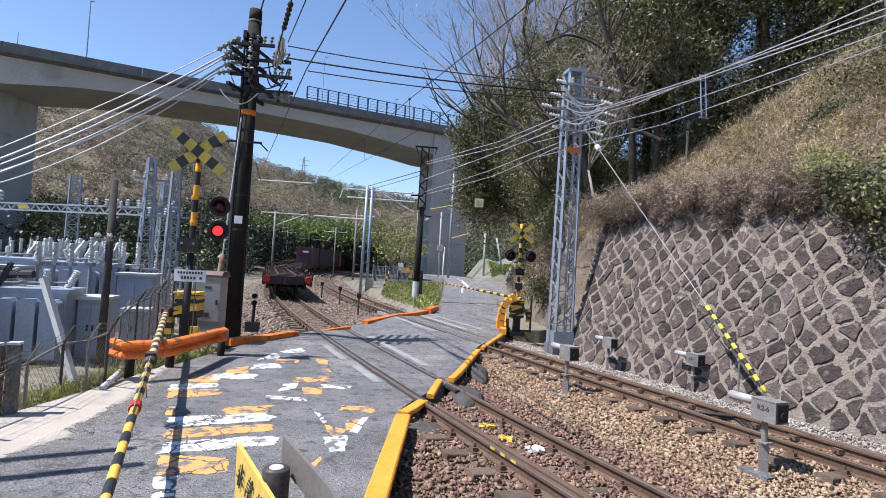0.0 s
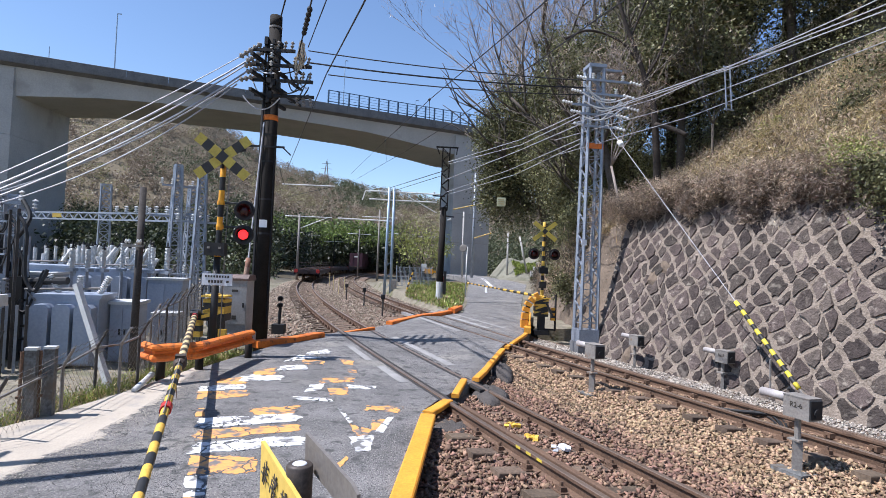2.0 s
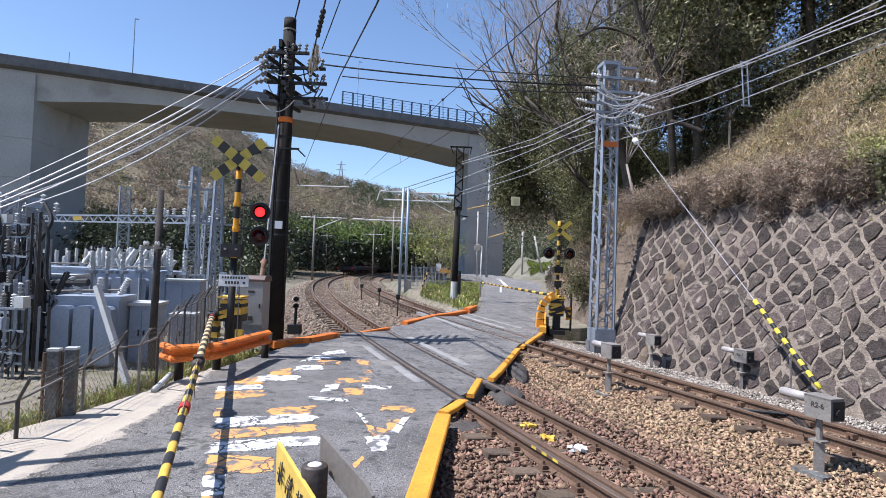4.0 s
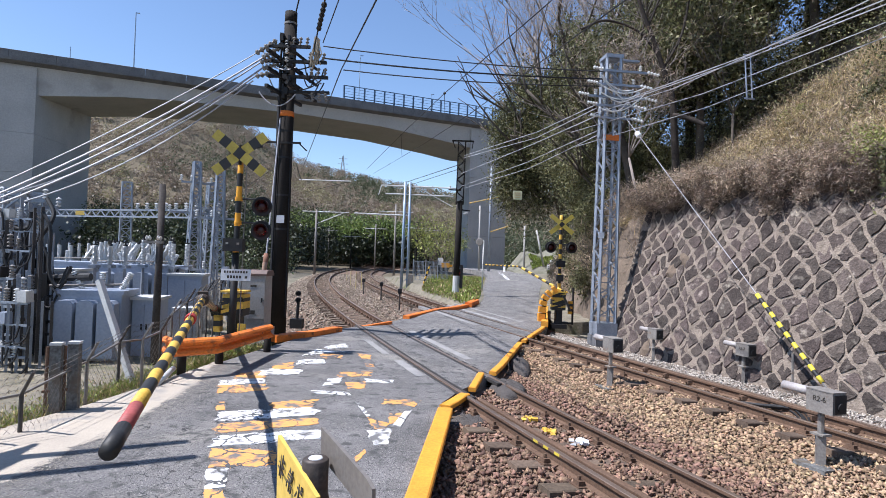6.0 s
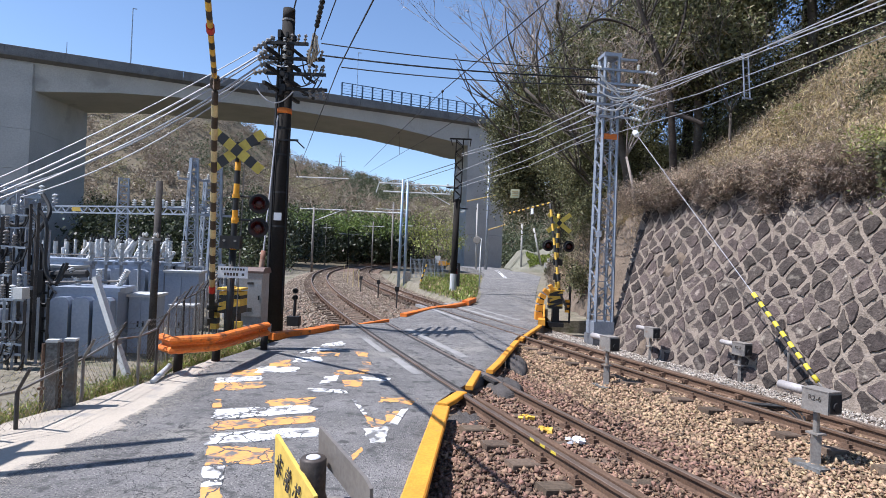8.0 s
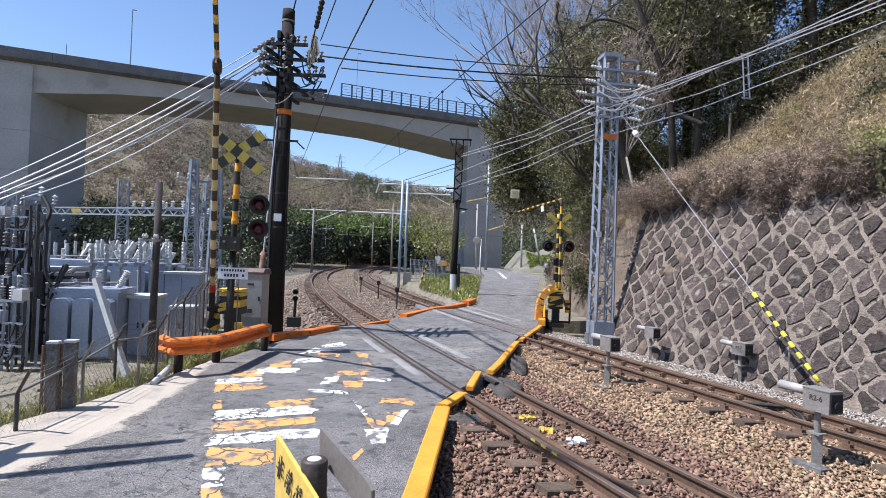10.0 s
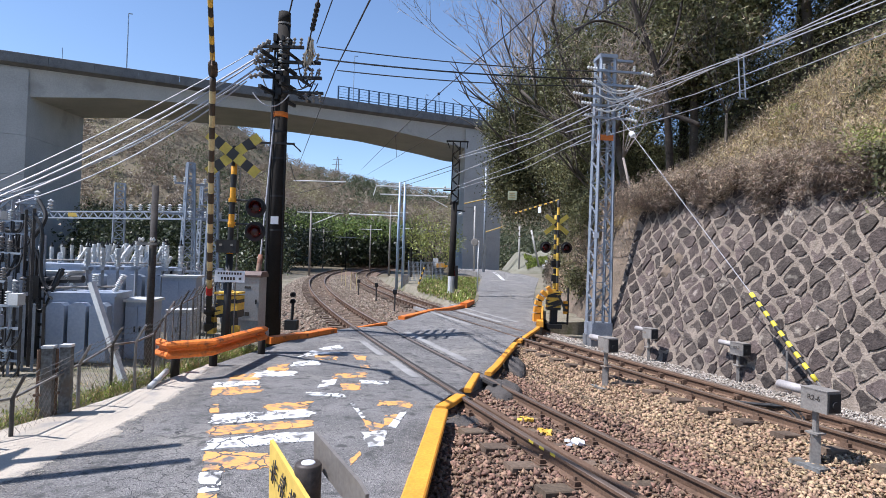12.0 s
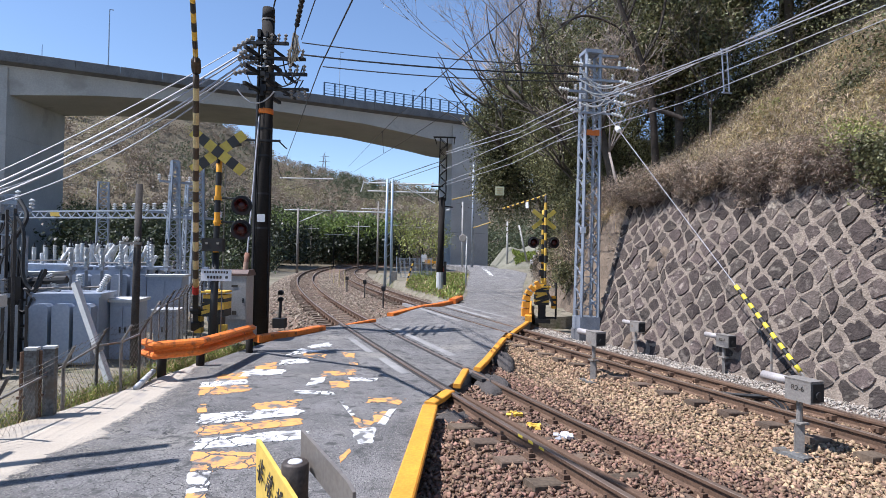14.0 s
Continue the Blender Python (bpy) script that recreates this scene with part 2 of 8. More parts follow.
def solid(name, g, material, label, category, group="", kind="", smooth=False):
    return tagged(part(name, g, material, smooth=smooth), label, category, group, kind)


# ---- the line of the railway ----
GAUGE, SPACING, CANT = 0.566, 3.938, 0.1


def line_of_track():
    pts = {}
    for sgn in (1, -1):
        x, y, h = 1.083, 8.0, -0.36414
        pts[0] = (x, y, h)
        for i in range(1, 921 if sgn > 0 else 81):
            h += sgn * 0.5 * (0.00374 + 1.22e-5 * (min(110, i * 0.5) if sgn > 0 else 0))
            x, y = x + sgn * 0.5 * math.sin(h), y + sgn * 0.5 * math.cos(h)
            pts[sgn * i] = (x, y, h)
    return pts


LINE = line_of_track()


def along(s, u, z=0.0):
    """A point s metres along the railway, u metres to the right of the first track's centre."""
    i = max(-80, min(919, math.floor(s * 2)))
    a, b, w = LINE[i], LINE[i + 1], s * 2 - i
    x, y, h = (p + (q - p) * w for p, q in zip(a, b))
    return Vector((x + u * math.cos(h), y - u * math.sin(h), z))


LXY = np.array([LINE[i][:2] for i in range(-80, 921)])
LH = np.array([LINE[i][2] for i in range(-80, 921)])


def offset_of(x, y):
    """Distance along the railway and sideways from it, of a point of the plan."""
    k = int(np.argmin((LXY[:, 0] - x) ** 2 + (LXY[:, 1] - y) ** 2))
    dx, dy, h = x - LXY[k, 0], y - LXY[k, 1], LH[k]
    return (k - 80) * 0.5 + dx * math.sin(h) + dy * math.cos(h), dx * math.cos(h) - dy * math.sin(h)


def smooth(a, b, v):
    w = min(1.0, max(0.0, (v - a) / (b - a)))
    return w * w * (3 - 2 * w)


WALL_U, WALL_S0, WALL_S1, WALL_H, WALL_BACK = 6.2, -12.0, 6.6, 4.55, 1.3


def ridge(a):
    """Height over distance of the far hill's skyline, by bearing."""
    return float(np.interp(a, [-1.6, -0.9, -0.72, -0.48, -0.40, -0.31, -0.25, -0.2, -0.1, 0.1, 0.6, 2.0], [0.20, 0.25, 0.27, 0.245, 0.225, 0.175, 0.155, 0.148, 0.134, 0.12, 0.14, 0.2]))


BANK = [(5.15, 14.9), (5.3, 16.4), (5.15, 18.5), (5.1, 21.0), (5.3, 24.0), (5.7, 28.0), (6.4, 34.0), (7.8, 42.0), (10.5, 52.0), (15.0, 64.0), (22.0, 80.0)]


def bank_x(y):
    return float(np.interp(y, [p[1] for p in BANK], [p[0] for p in BANK]))


def ground_z(x, y):
    s, u = offset_of(x, y)
    z = -0.42
    # slope above the retaining wall, then along the far lane's bank
    k = smooth(14.0, 16.5, y)
    d = (u - (WALL_U + 1.25)) * (1 - k) + (x - bank_x(y) - 1.2) * k
    step = 4.15 - 1.2 * smooth(16, 30, y) - 1.5 * smooth(30, 50, y)
    z += step * smooth(-0.15, 0.1, d) + max(0.0, d) * (0.72 - 0.3 * smooth(35, 70, y)) + max(0.0, d - 3.5) * 0.4
    z = min(z, 26 + 0.08 * d) if d > 18 else z
    if u < 0:
        z += 0.25 * smooth(-3, -6, u)
    r = math.hypot(x, y)
    if y > 60 or x < -40:
        a = x / max(y, 20.0)
        d = max(y, 20.0)
        rise = smooth(125, 330, d + 0.25 * abs(x)) * ridge(a) * 330 * (0.85 + 0.3 * noise.noise((x * 0.012, y * 0.012, 0)))
        z = max(z, 0) * smooth(160, 60, y) + rise + (z if z < 0 else 0)
    return z + 0.12 * noise.noise((x * 0.4, y * 0.4, 3)) * smooth(8, 12, abs(u))


def build_ground():
    xs = sorted(set([-900, -600, -420, -330, -260, -210, -170, -140, -115, -95, -80] + list(range(-70, 70, 2)) + [70, 80, 95, 115, 140, 180, 240, 330, 450, 700, 1000] + [i * 0.5 for i in range(-30, 50)]))
    ys = sorted(set([-600, -300, -150, -80, -50, -30] + list(range(-20, 120, 2)) + list(range(120, 360, 8)) + [380, 420, 500, 700, 1000, 1600] + [i * 0.5 for i in range(-10, 80)]))
    g = Geo()
    n = len(xs)
    g.add([(x, y, ground_z(x, y)) for y in ys for x in xs], [(j * n + i, j * n + i + 1, (j + 1) * n + i + 1, (j + 1) * n + i) for j in range(len(ys) - 1) for i in range(n - 1)])
    me_ob = solid("ground", g, [SOIL, HILL, GRASSDRY], "bare brown earth rising into a wooded hillside", "ground", kind="structure", smooth=True)
    for p in me_ob.data.polygons:
        c = p.center
        if c.y > 70 or c.x < -45:
            p.material_index = 1
        elif c.z > 0.6:
            p.material_index = 2
    return me_ob


build_ground()


# ---- railway ----
def build_track(u0, name, s0, s1, label):
    t = thing(name, label, "railway track", kind="structure")
    for side, nm in ((-1, "rail"), (1, "rail")):
        g = Geo()
        prof = [(-0.062, -0.153), (0.062, -0.153), (0.062, -0.142), (0.010, -0.125), (0.010, -0.045), (0.033, -0.035), (0.033, -0.004), (0.027, 0.0), (-0.027, 0.0), (-0.033, -0.004), (-0.033, -0.035), (-0.010, -0.045), (-0.010, -0.125), (-0.062, -0.142)]
        zz = CANT if side < 0 else 0.0
        secs = []
        s = s0
        while s <= s1:
            secs.append([along(s, u0 + side * GAUGE + a, zz + b) for a, b in prof])
            s += 0.5 if s < 30 else 1.5
        g.sweep(secs)
        n = len(prof)
        for i in range(len(g.f)):
            if i % n in (6, 7, 8) and i < n * (len(secs) - 1):
                g.mi[i] = 1
        part(nm, g, [RUST, RAILTOP], t)
    return t


def check_rail(track, u, z, s0, s1):
    """A second rail laid close inside a running rail, held off by iron blocks."""
    prof = [(-0.05, -0.15), (0.05, -0.15), (0.05, -0.138), (0.009, -0.12), (0.009, -0.045), (0.034, -0.035), (0.034, -0.006), (0.028, 0.004), (-0.028, 0.004), (-0.034, -0.006), (-0.034, -0.035), (-0.009, -0.045), (-0.009, -0.12), (-0.05, -0.138)]
    n = int((s1 - s0) / 0.5)
    c = part("check_rail", Geo().sweep([[along(s0 + (s1 - s0) * i / n, u + a, z + b) for a, b in prof] for i in range(n + 1)]), RUST, track, "rusty check rail beside the running rail")
    s = s0 + 0.4
    while s < s1 - 0.2:
        p = along(s, u, z - 0.09)
        part("spacer_block", Geo().box(p.x, p.y, p.z, 0.15, 0.13, 0.07).rod(p + Vector((-0.1, 0, 0)), p + Vector((0.1, 0, 0)), 0.018, n=6), RUST, c)
        s += 0.62


track_1 = build_track(0.0, "track_1", -14, 150, "rusty rails with worn heads on dark sleepers")
track_2 = build_track(SPACING, "track_2", -14, 150, "rusty rails with worn heads on dark sleepers")


check_rail(track_1, -GAUGE + 0.112, CANT, -9.0, 0.3)
check_rail(track_2, SPACING + GAUGE - 0.112, 0.0, -4.0, 9.4)


def build_bed():
    prof = [(-2.6, -0.46), (-1.5, -0.14), (-0.62, -0.08), (0.62, -0.18), (1.3, -0.20), (2.4, -0.22), (SPACING - 1.2, -0.13), (SPACING - 0.62, -0.08), (SPACING + 0.62, -0.18), (SPACING + 1.3, -0.24), (WALL_U + 0.3, -0.3), (WALL_U + 0.4, -0.7), (-2.6, -0.7)]
    g = Geo()
    s = -16.0
    secs = []
    while s <= 150:
        k = smooth(20, 30, s)
        secs.append([along(s, u if u < 6 else u - 0.8 * k, z) for u, z in prof])
        s += 1.0
    g.sweep(secs)
    return solid("ballast_bed", g, BALLAST, "brown crushed-stone bed under both tracks", "ballast", kind="structure")


build_bed()


# ---- road and crossing ----
def deck_z(x, y):
    s, u = offset_of(x, y)
    z = float(np.interp(u, [-3, -0.62, 0.62, 1.4, SPACING - 1.2, SPACING - 0.6, SPACING + 0.6, SPACING + 2], [0.1, 0.1, 0.0, 0.0, 0.09, 0.1, 0.0, 0.0]))
    return z - 0.014 + 0.9 * smooth(26, 62, y)


def strip(rows, step=0.4, thick=0.5):
    """A road surface between left and right edges, rows of (xl, yl, xr, yr), with thickness."""
    g = Geo()
    top = []
    for (a, b), nseg in zip(zip(rows, rows[1:]), [max(1, int(math.hypot(b[0] - a[0], b[1] - a[1]) / step)) for a, b in zip(rows, rows[1:])]):
        for i in range(nseg):
            top.append([p + (q - p) * i / nseg for p, q in zip(a, b)])
    top.append(rows[-1])
    m = 80
    secs = []
    for xl, yl, xr, yr in top:
        pts = []
        for j in range(m + 1):
            x, y = xl + (xr - xl) * j / m, yl + (yr - yl) * j / m
            pts.append((x, y, deck_z(x, y)))
        secs.append(pts + [(xr, yr, pts[-1][2] - thick), (xl, yl, pts[0][2] - thick)])
    g.sweep(secs)
    return g


ROAD_NEAR = [(-6.5, -14, 1.5, -14), (-5.6, 0, 0.2, 0.0), (-4.8, 5, -0.27, 5.0), (-4.3, 7.2, 0.0, 7.9), (-4.15, 9.2, 0.45, 9.2), (-4.0, 10.3, 0.95, 10.6), (-3.7, 12.2, 1.4, 12.6), (-3.3, 14.3, 2.0, 14.8), (-2.5, 16.0, 2.9, 17.4), (-1.34, 19.5, 3.35, 18.6), (-0.2, 22.5, 3.9, 21.5), (1.45, 26.6, 4.4, 25.5), (1.9, 30, 4.9, 30), (2.5, 38, 6.3, 38), (3.6, 50, 8.6, 50), (3.6, 58, 7.6, 58), (2.8, 66, 7.0, 66), (1.2, 75, 6.0, 75)]
solid("road", strip(ROAD_NEAR), ASPHALT, "worn grey asphalt lane running over the level crossing", "road", kind="structure")

# ---- retaining wall ----
def wall_point(s, h, out=0.0):
    """A point of the sloping wall face at height h over its foot."""
    f = h / WALL_H
    p = along(s, WALL_U + WALL_BACK * f - out, -0.35 + h)
    return p


def build_wall():
    g = Geo()
    secs = []
    s = WALL_S0
    while s <= WALL_S1 + 0.01:
        secs.append([wall_point(s, 0), wall_point(s, WALL_H), along(s, WALL_U + WALL_BACK + 0.5, WALL_H - 0.35), along(s, WALL_U + 0.6, -0.6)])
        s += 0.5
    g.sweep(secs)
    return solid("retaining_wall", g, MORTAR, "sloping retaining wall of dark stones in pale mortar", "retaining wall", kind="structure")


wall = build_wall()


# ---- viaduct ----
V0, V1 = Vector((-55.0, 69.0, 0)), Vector((5.8, 96.1, 0))
VD = (V1 - V0).normalized()
VN = Vector((-VD.y, VD.x, 0))


def vp(d, back, z):
    return V0 + VD * d + VN * back + Vector((0, 0, z))


def build_viaduct():
    t = thing("viaduct", "tall grey concrete road viaduct with a haunched box girder", "bridge")
    TOP = 26.1
    low = lambda d: float(np.interp(d, [-60, -30, -6, 3, 12, 19, 27, 35, 49, 61, 66, 72, 95, 120], [23, 22.8, 20.9, 21.0, 22.2, 22.7, 22.95, 23.1, 22.8, 21.6, 20.9, 20.9, 22.8, 23]))
    g = Geo()
    secs = []
    for i in range(0, 121):
        d = -40 + i * 1.5
        zb = low(d)
        secs.append([vp(d, 1.0, TOP - 1.5), vp(d, 1.3, zb), vp(d, 13.7, zb), vp(d, 14.0, TOP - 1.5)])
    part("girder", g.sweep(secs), CONCRETE, t)
    g = Geo()
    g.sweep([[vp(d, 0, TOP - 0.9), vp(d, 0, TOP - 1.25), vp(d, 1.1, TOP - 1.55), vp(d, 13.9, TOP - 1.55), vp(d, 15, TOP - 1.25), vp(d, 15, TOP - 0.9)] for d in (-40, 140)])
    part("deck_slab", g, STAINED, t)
    for b in (0.0, 14.75):
        for i in range(36):
            d = -40 + i * 5.0
            g = Geo()
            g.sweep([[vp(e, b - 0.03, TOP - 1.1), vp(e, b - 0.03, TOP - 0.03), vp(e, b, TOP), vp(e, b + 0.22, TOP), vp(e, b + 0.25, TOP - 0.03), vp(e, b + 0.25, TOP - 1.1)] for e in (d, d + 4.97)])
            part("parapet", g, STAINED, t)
    for d0, d1 in ((-6.0, 2.8), (63.8, 71.5)):
        k = 0.33
        for z0, z1 in ((-2, 6), (6.03, 11), (11.03, 16), (16.03, TOP - 1.8)):
            g = Geo().sweep([[vp(d0 + 1.3 * k, 0.75, z), vp(d1, 0.75, z), vp(d1 + 12.4 * k, 13.7, z), vp(d0 + 12.4 * k, 13.7, z)] for z in (z0, z1)])
            part("pier_lift", g, CONCRETE, t)
    return t


build_viaduct()

# ---- level crossing ----
RED_GLOW = bpy.data.materials.new("lit_red_lens")
RED_GLOW.use_nodes = True
RED_GLOW.node_tree.nodes["Principled BSDF"].inputs["Base Color"].default_value = (0.6, 0.01, 0.01, 1)
RED_GLOW.node_tree.nodes["Principled BSDF"].inputs["Emission Color"].default_value = (1.0, 0.02, 0.02, 1)
RED_GLOW.node_tree.nodes["Principled BSDF"].inputs["Emission Strength"].default_value = 1.8
RED_DARK = mat("dark_red_lens", (0.05, 0.008, 0.007), (0.025, 0.005, 0.005), 0.25, scale=8, fine=60, bump=0.1)
MATT_BLACK = mat("matt_black", (0.012, 0.012, 0.013), (0.02, 0.02, 0.02), 0.7, scale=6, fine=40, bump=0.1)
WORN_YELLOW = mat("worn_crossing_yellow", (0.78, 0.50, 0.07), (0.55, 0.33, 0.05), 0.6, scale=5, fine=40, bump=0.2, dirt=((0.25, 0.18, 0.09), 7, 0.62))
OLD_CREAM = mat("faded_yellow", (0.62, 0.50, 0.26), (0.42, 0.32, 0.16), 0.7, scale=5, fine=40, bump=0.2)
OLD_BROWN = mat("faded_black", (0.075, 0.05, 0.035), (0.04, 0.03, 0.02), 0.7, scale=5, fine=40, bump=0.2)
CROSS_YELLOW = mat("dull_crossbuck_yellow", (0.50, 0.40, 0.07), (0.36, 0.28, 0.05), 0.6, scale=4, fine=30, bump=0.1)
RED_PAINT = mat("red_band", (0.55, 0.03, 0.025), (0.36, 0.03, 0.02), 0.5, scale=5, fine=40, bump=0.1)
GREY_BOX = mat("grey_cabinet_paint", (0.36, 0.35, 0.33), (0.26, 0.25, 0.235), 0.5, scale=2, fine=30, bump=0.05, dirt=((0.25, 0.2, 0.15), 3, 0.66))
GREY_METAL = mat("dull_grey_metal", (0.27, 0.25, 0.225), (0.16, 0.145, 0.13), 0.65, 0.0, scale=4, fine=40, bump=0.1, dirt=((0.2, 0.13, 0.08), 6, 0.62))
PALE_METAL = mat("pale_grey_paint", (0.62, 0.62, 0.60), (0.48, 0.48, 0.47), 0.5, scale=3, fine=40, bump=0.05)
SIGN_WHITE = mat("sign_white", (0.72, 0.73, 0.74), (0.60, 0.61, 0.63), 0.4, scale=4, fine=30, bump=0.02)
SIGN_YELLOW = mat("sign_yellow", (0.76, 0.52, 0.11), (0.60, 0.40, 0.08), 0.5, scale=4, fine=40, bump=0.05, dirt=((0.35, 0.22, 0.05), 8, 0.68))
INK = mat("dark_ink", (0.04, 0.035, 0.03), (0.06, 0.05, 0.04), 0.6, scale=4, fine=30, bump=0.0)
CLOTH = mat("weathered_cloth", (0.20, 0.14, 0.10), (0.12, 0.09, 0.07), 0.9, scale=6, fine=40, bump=0.3)
CERAMIC = mat("white_porcelain", (0.66, 0.66, 0.64), (0.5, 0.5, 0.48), 0.25, scale=4, fine=20, bump=0.02)
CABLE = mat("black_cable", (0.015, 0.015, 0.016), (0.025, 0.025, 0.025), 0.6, scale=6, fine=40, bump=0.05)
PALE_CABLE = mat("pale_sheathed_cable", (0.46, 0.46, 0.48), (0.32, 0.32, 0.34), 0.5, scale=6, fine=40, bump=0.05)


def banded(a, b, r, bands, first=0, r2=None, n=12):
    """A striped tube from a to b in one skin, the bands taking materials 0 and 1 in turn."""
    a, b = Vector(a), Vector(b)
    r2 = r if r2 is None else r2
    d = (b - a).normalized()
    s = d.orthogonal().normalized()
    t = d.cross(s)
    g = Geo()
    g.sweep([[a.lerp(b, i / bands) + (s * math.cos(q) + t * math.sin(q)) * (r + (r2 - r) * i / bands) for q in [2 * math.pi * j / n for j in range(n)]] for i in range(bands + 1)])
    for i in range(bands * n):
        g.mi[i] = (i // n + first) % 2
    g.mi[-1] = (bands - 1 + first) % 2
    g.mi[-2] = first % 2
    return g


def banded_box(cuts, section, pattern, m=None):
    """A bar along x of one skin with striped lengths; section is a list of (y, z)."""
    g = Geo()
    g.sweep([[(m @ Vector((x, y, z)) if m is not None else Vector((x, y, z))) for y, z in section] for x in cuts])
    n = len(section)
    for i in range((len(cuts) - 1) * n):
        g.mi[i] = pattern[i // n]
    g.mi[-2], g.mi[-1] = pattern[0], pattern[-1]
    return g


def lamp_head(parent, at):
    """One round crossing light facing -y: shell, backing disc, hood; the lens is a part that turns on its upright axis."""
    head = part("signal_light", Geo().turned([(0.0, 0.12), (0.11, 0.11), (0.14, 0.02), (0.14, -0.02)], axis=(0, 1, 0), n=20), MATT_BLACK, parent, "black round crossing light", True, at)
    part("backboard", Geo().turned([(0.13, 0.0), (0.195, -0.005), (0.2, -0.012), (0.195, -0.02), (0.13, -0.02)], axis=(0, 1, 0), n=28), MATT_BLACK, head)
    g = Geo()
    secs = []
    for d in (0.0, 0.16):
        secs.append([Vector((r * math.cos(q), -0.02 - d, r * math.sin(q))) for r in (0.13, 0.14) for q in ([radians(-10 + 200 * i / 14) for i in range(15)] if r == 0.13 else [radians(190 - 200 * i / 14) for i in range(15)])])
    part("hood", g.sweep(secs), MATT_BLACK, head)
    lens = Geo()
    lens.turned([(0.0, -0.035), (0.06, -0.03), (0.088, -0.012), (0.097, 0.0)], axis=(0, 1, 0), n=24, k=0)
    lens.turned([(0.097, 0.001), (0.088, 0.012), (0.06, 0.03), (0.0, 0.035)], axis=(0, 1, 0), n=24, k=1)
    ln = part("lens", lens, [RED_GLOW, RED_DARK], head, "red lens", True)
    ln.matrix_basis = pose(0, -0.05, 0)
    return head, ln


def crossbuck(parent, at, arm=1.25, wide=0.2, pattern=(0, 1, 0, 1, 0, 1, 0)):
    for sgn in (-1, 1):
        m = at @ pose(0, -0.025 * (sgn + 1.2), 0, 0, sgn * 38, 0)
        cuts = [arm * (i / 7 - 0.5) for i in range(8)]
        g = banded_box(cuts, [(-0.01, -wide / 2), (0.01, -wide / 2), (0.01, wide / 2), (-0.01, wide / 2)], pattern, m)
        part("crossbuck_board", g, [CROSS_YELLOW, BLACK], parent, "yellow and black striped board")


def near_signal():
    x, y = -4.33, 11.45
    t = thing("crossing_signal", "yellow and black striped crossing signal with crossbuck beside the gate", "crossing signal", "crossing signals", at=pose(x, y, 0.05))
    part("lower_post", Geo().rod((0, 0, -0.2), (0.03, 0, 2.02), 0.075, 0.068, 14), BLACK, t, "black lower post", True)
    g = banded((0.03, 0, 2.02), (0.06, 0, 3.9), 0.06, 7, 0, 0.055)
    part("post", g, [YELLOW, BLACK], t, smooth=True)
    part("post_cap", Geo().turned([(0.05, 0), (0.07, 0.02), (0.07, 0.12), (0.02, 0.16)], (0.06, 0, 3.9)), MATT_BLACK, t)
    crossbuck(t, pose(0.07, -0.09, 4.02, 0, 0, 6))
    part("cross_bracket", Geo().bar((0.06, -0.06, 4.1), (0.5, -0.02, 4.2), 0.05).bar((0.06, -0.07, 3.8), (0.06, -0.07, 4.2), 0.06), BLACK, t)
    lenses = []
    for z in (2.98, 2.50):
        h, ln = lamp_head(t, pose(0.58, -0.16, z - 0.02, 0, 0, 10))
        lenses.append(ln)
        part("lamp_arm", Geo().rod((0.05, 0, z + 0.13), (0.58, -0.02, z + 0.13), 0.02).rod((0.58, -0.02, z + 0.14), (0.58, -0.04, z - 0.02), 0.018), BLACK, t)
        part("clamp", Geo().turned([(0.075, -0.04), (0.08, 0), (0.075, 0.04)], (0.05, 0, z + 0.13)), YELLOW, t)
    part("speaker_box", Geo().box(0.03, -0.12, 2.17, 0.4, 0.16, 0.26).box(-0.08, -0.205, 2.2, 0.05, 0.01, 0.04, k=1).box(0.14, -0.205, 2.2, 0.05, 0.01, 0.04, k=1), [MATT_BLACK, GREY_METAL], t, "black warning speaker box")
    part("ladder_rod", Geo().rod((0.14, 0.05, 0.0), (0.17, 0.05, 3.9), 0.012), GREY_METAL, t)
    g = Geo().box(0.1, -0.14, 1.57, 0.6, 0.015, 0.23)
    s = part("notice_board", g, SIGN_WHITE, t, "white notice board with unreadable dark writing")
    for i in range(9):
        part("writing_bar", Geo().box(-0.12 + i * 0.055, -0.151, 1.63, 0.035, 0.004, 0.045), INK, s)
    for i in range(5):
        part("writing_bar", Geo().box(-0.05 + i * 0.06, -0.151, 1.53, 0.042, 0.004, 0.055), INK, s)
    part("writing_bar", Geo().box(0.31, -0.151, 1.53, 0.05, 0.004, 0.05), INK, s)
    return t, lenses


signal_near, LENSES = near_signal()

UPRIGHT = Matrix(((0, 1, 0, 0), (0, 0, 1, 0), (1, 0, 0, 0), (0, 0, 0, 1)))
PIVOT = Vector((-4.88, 11.95, 0.86))
ARM_DIR = Vector((0.35, -0.937, 0)).normalized()
L1, L2 = 5.06, 6.0


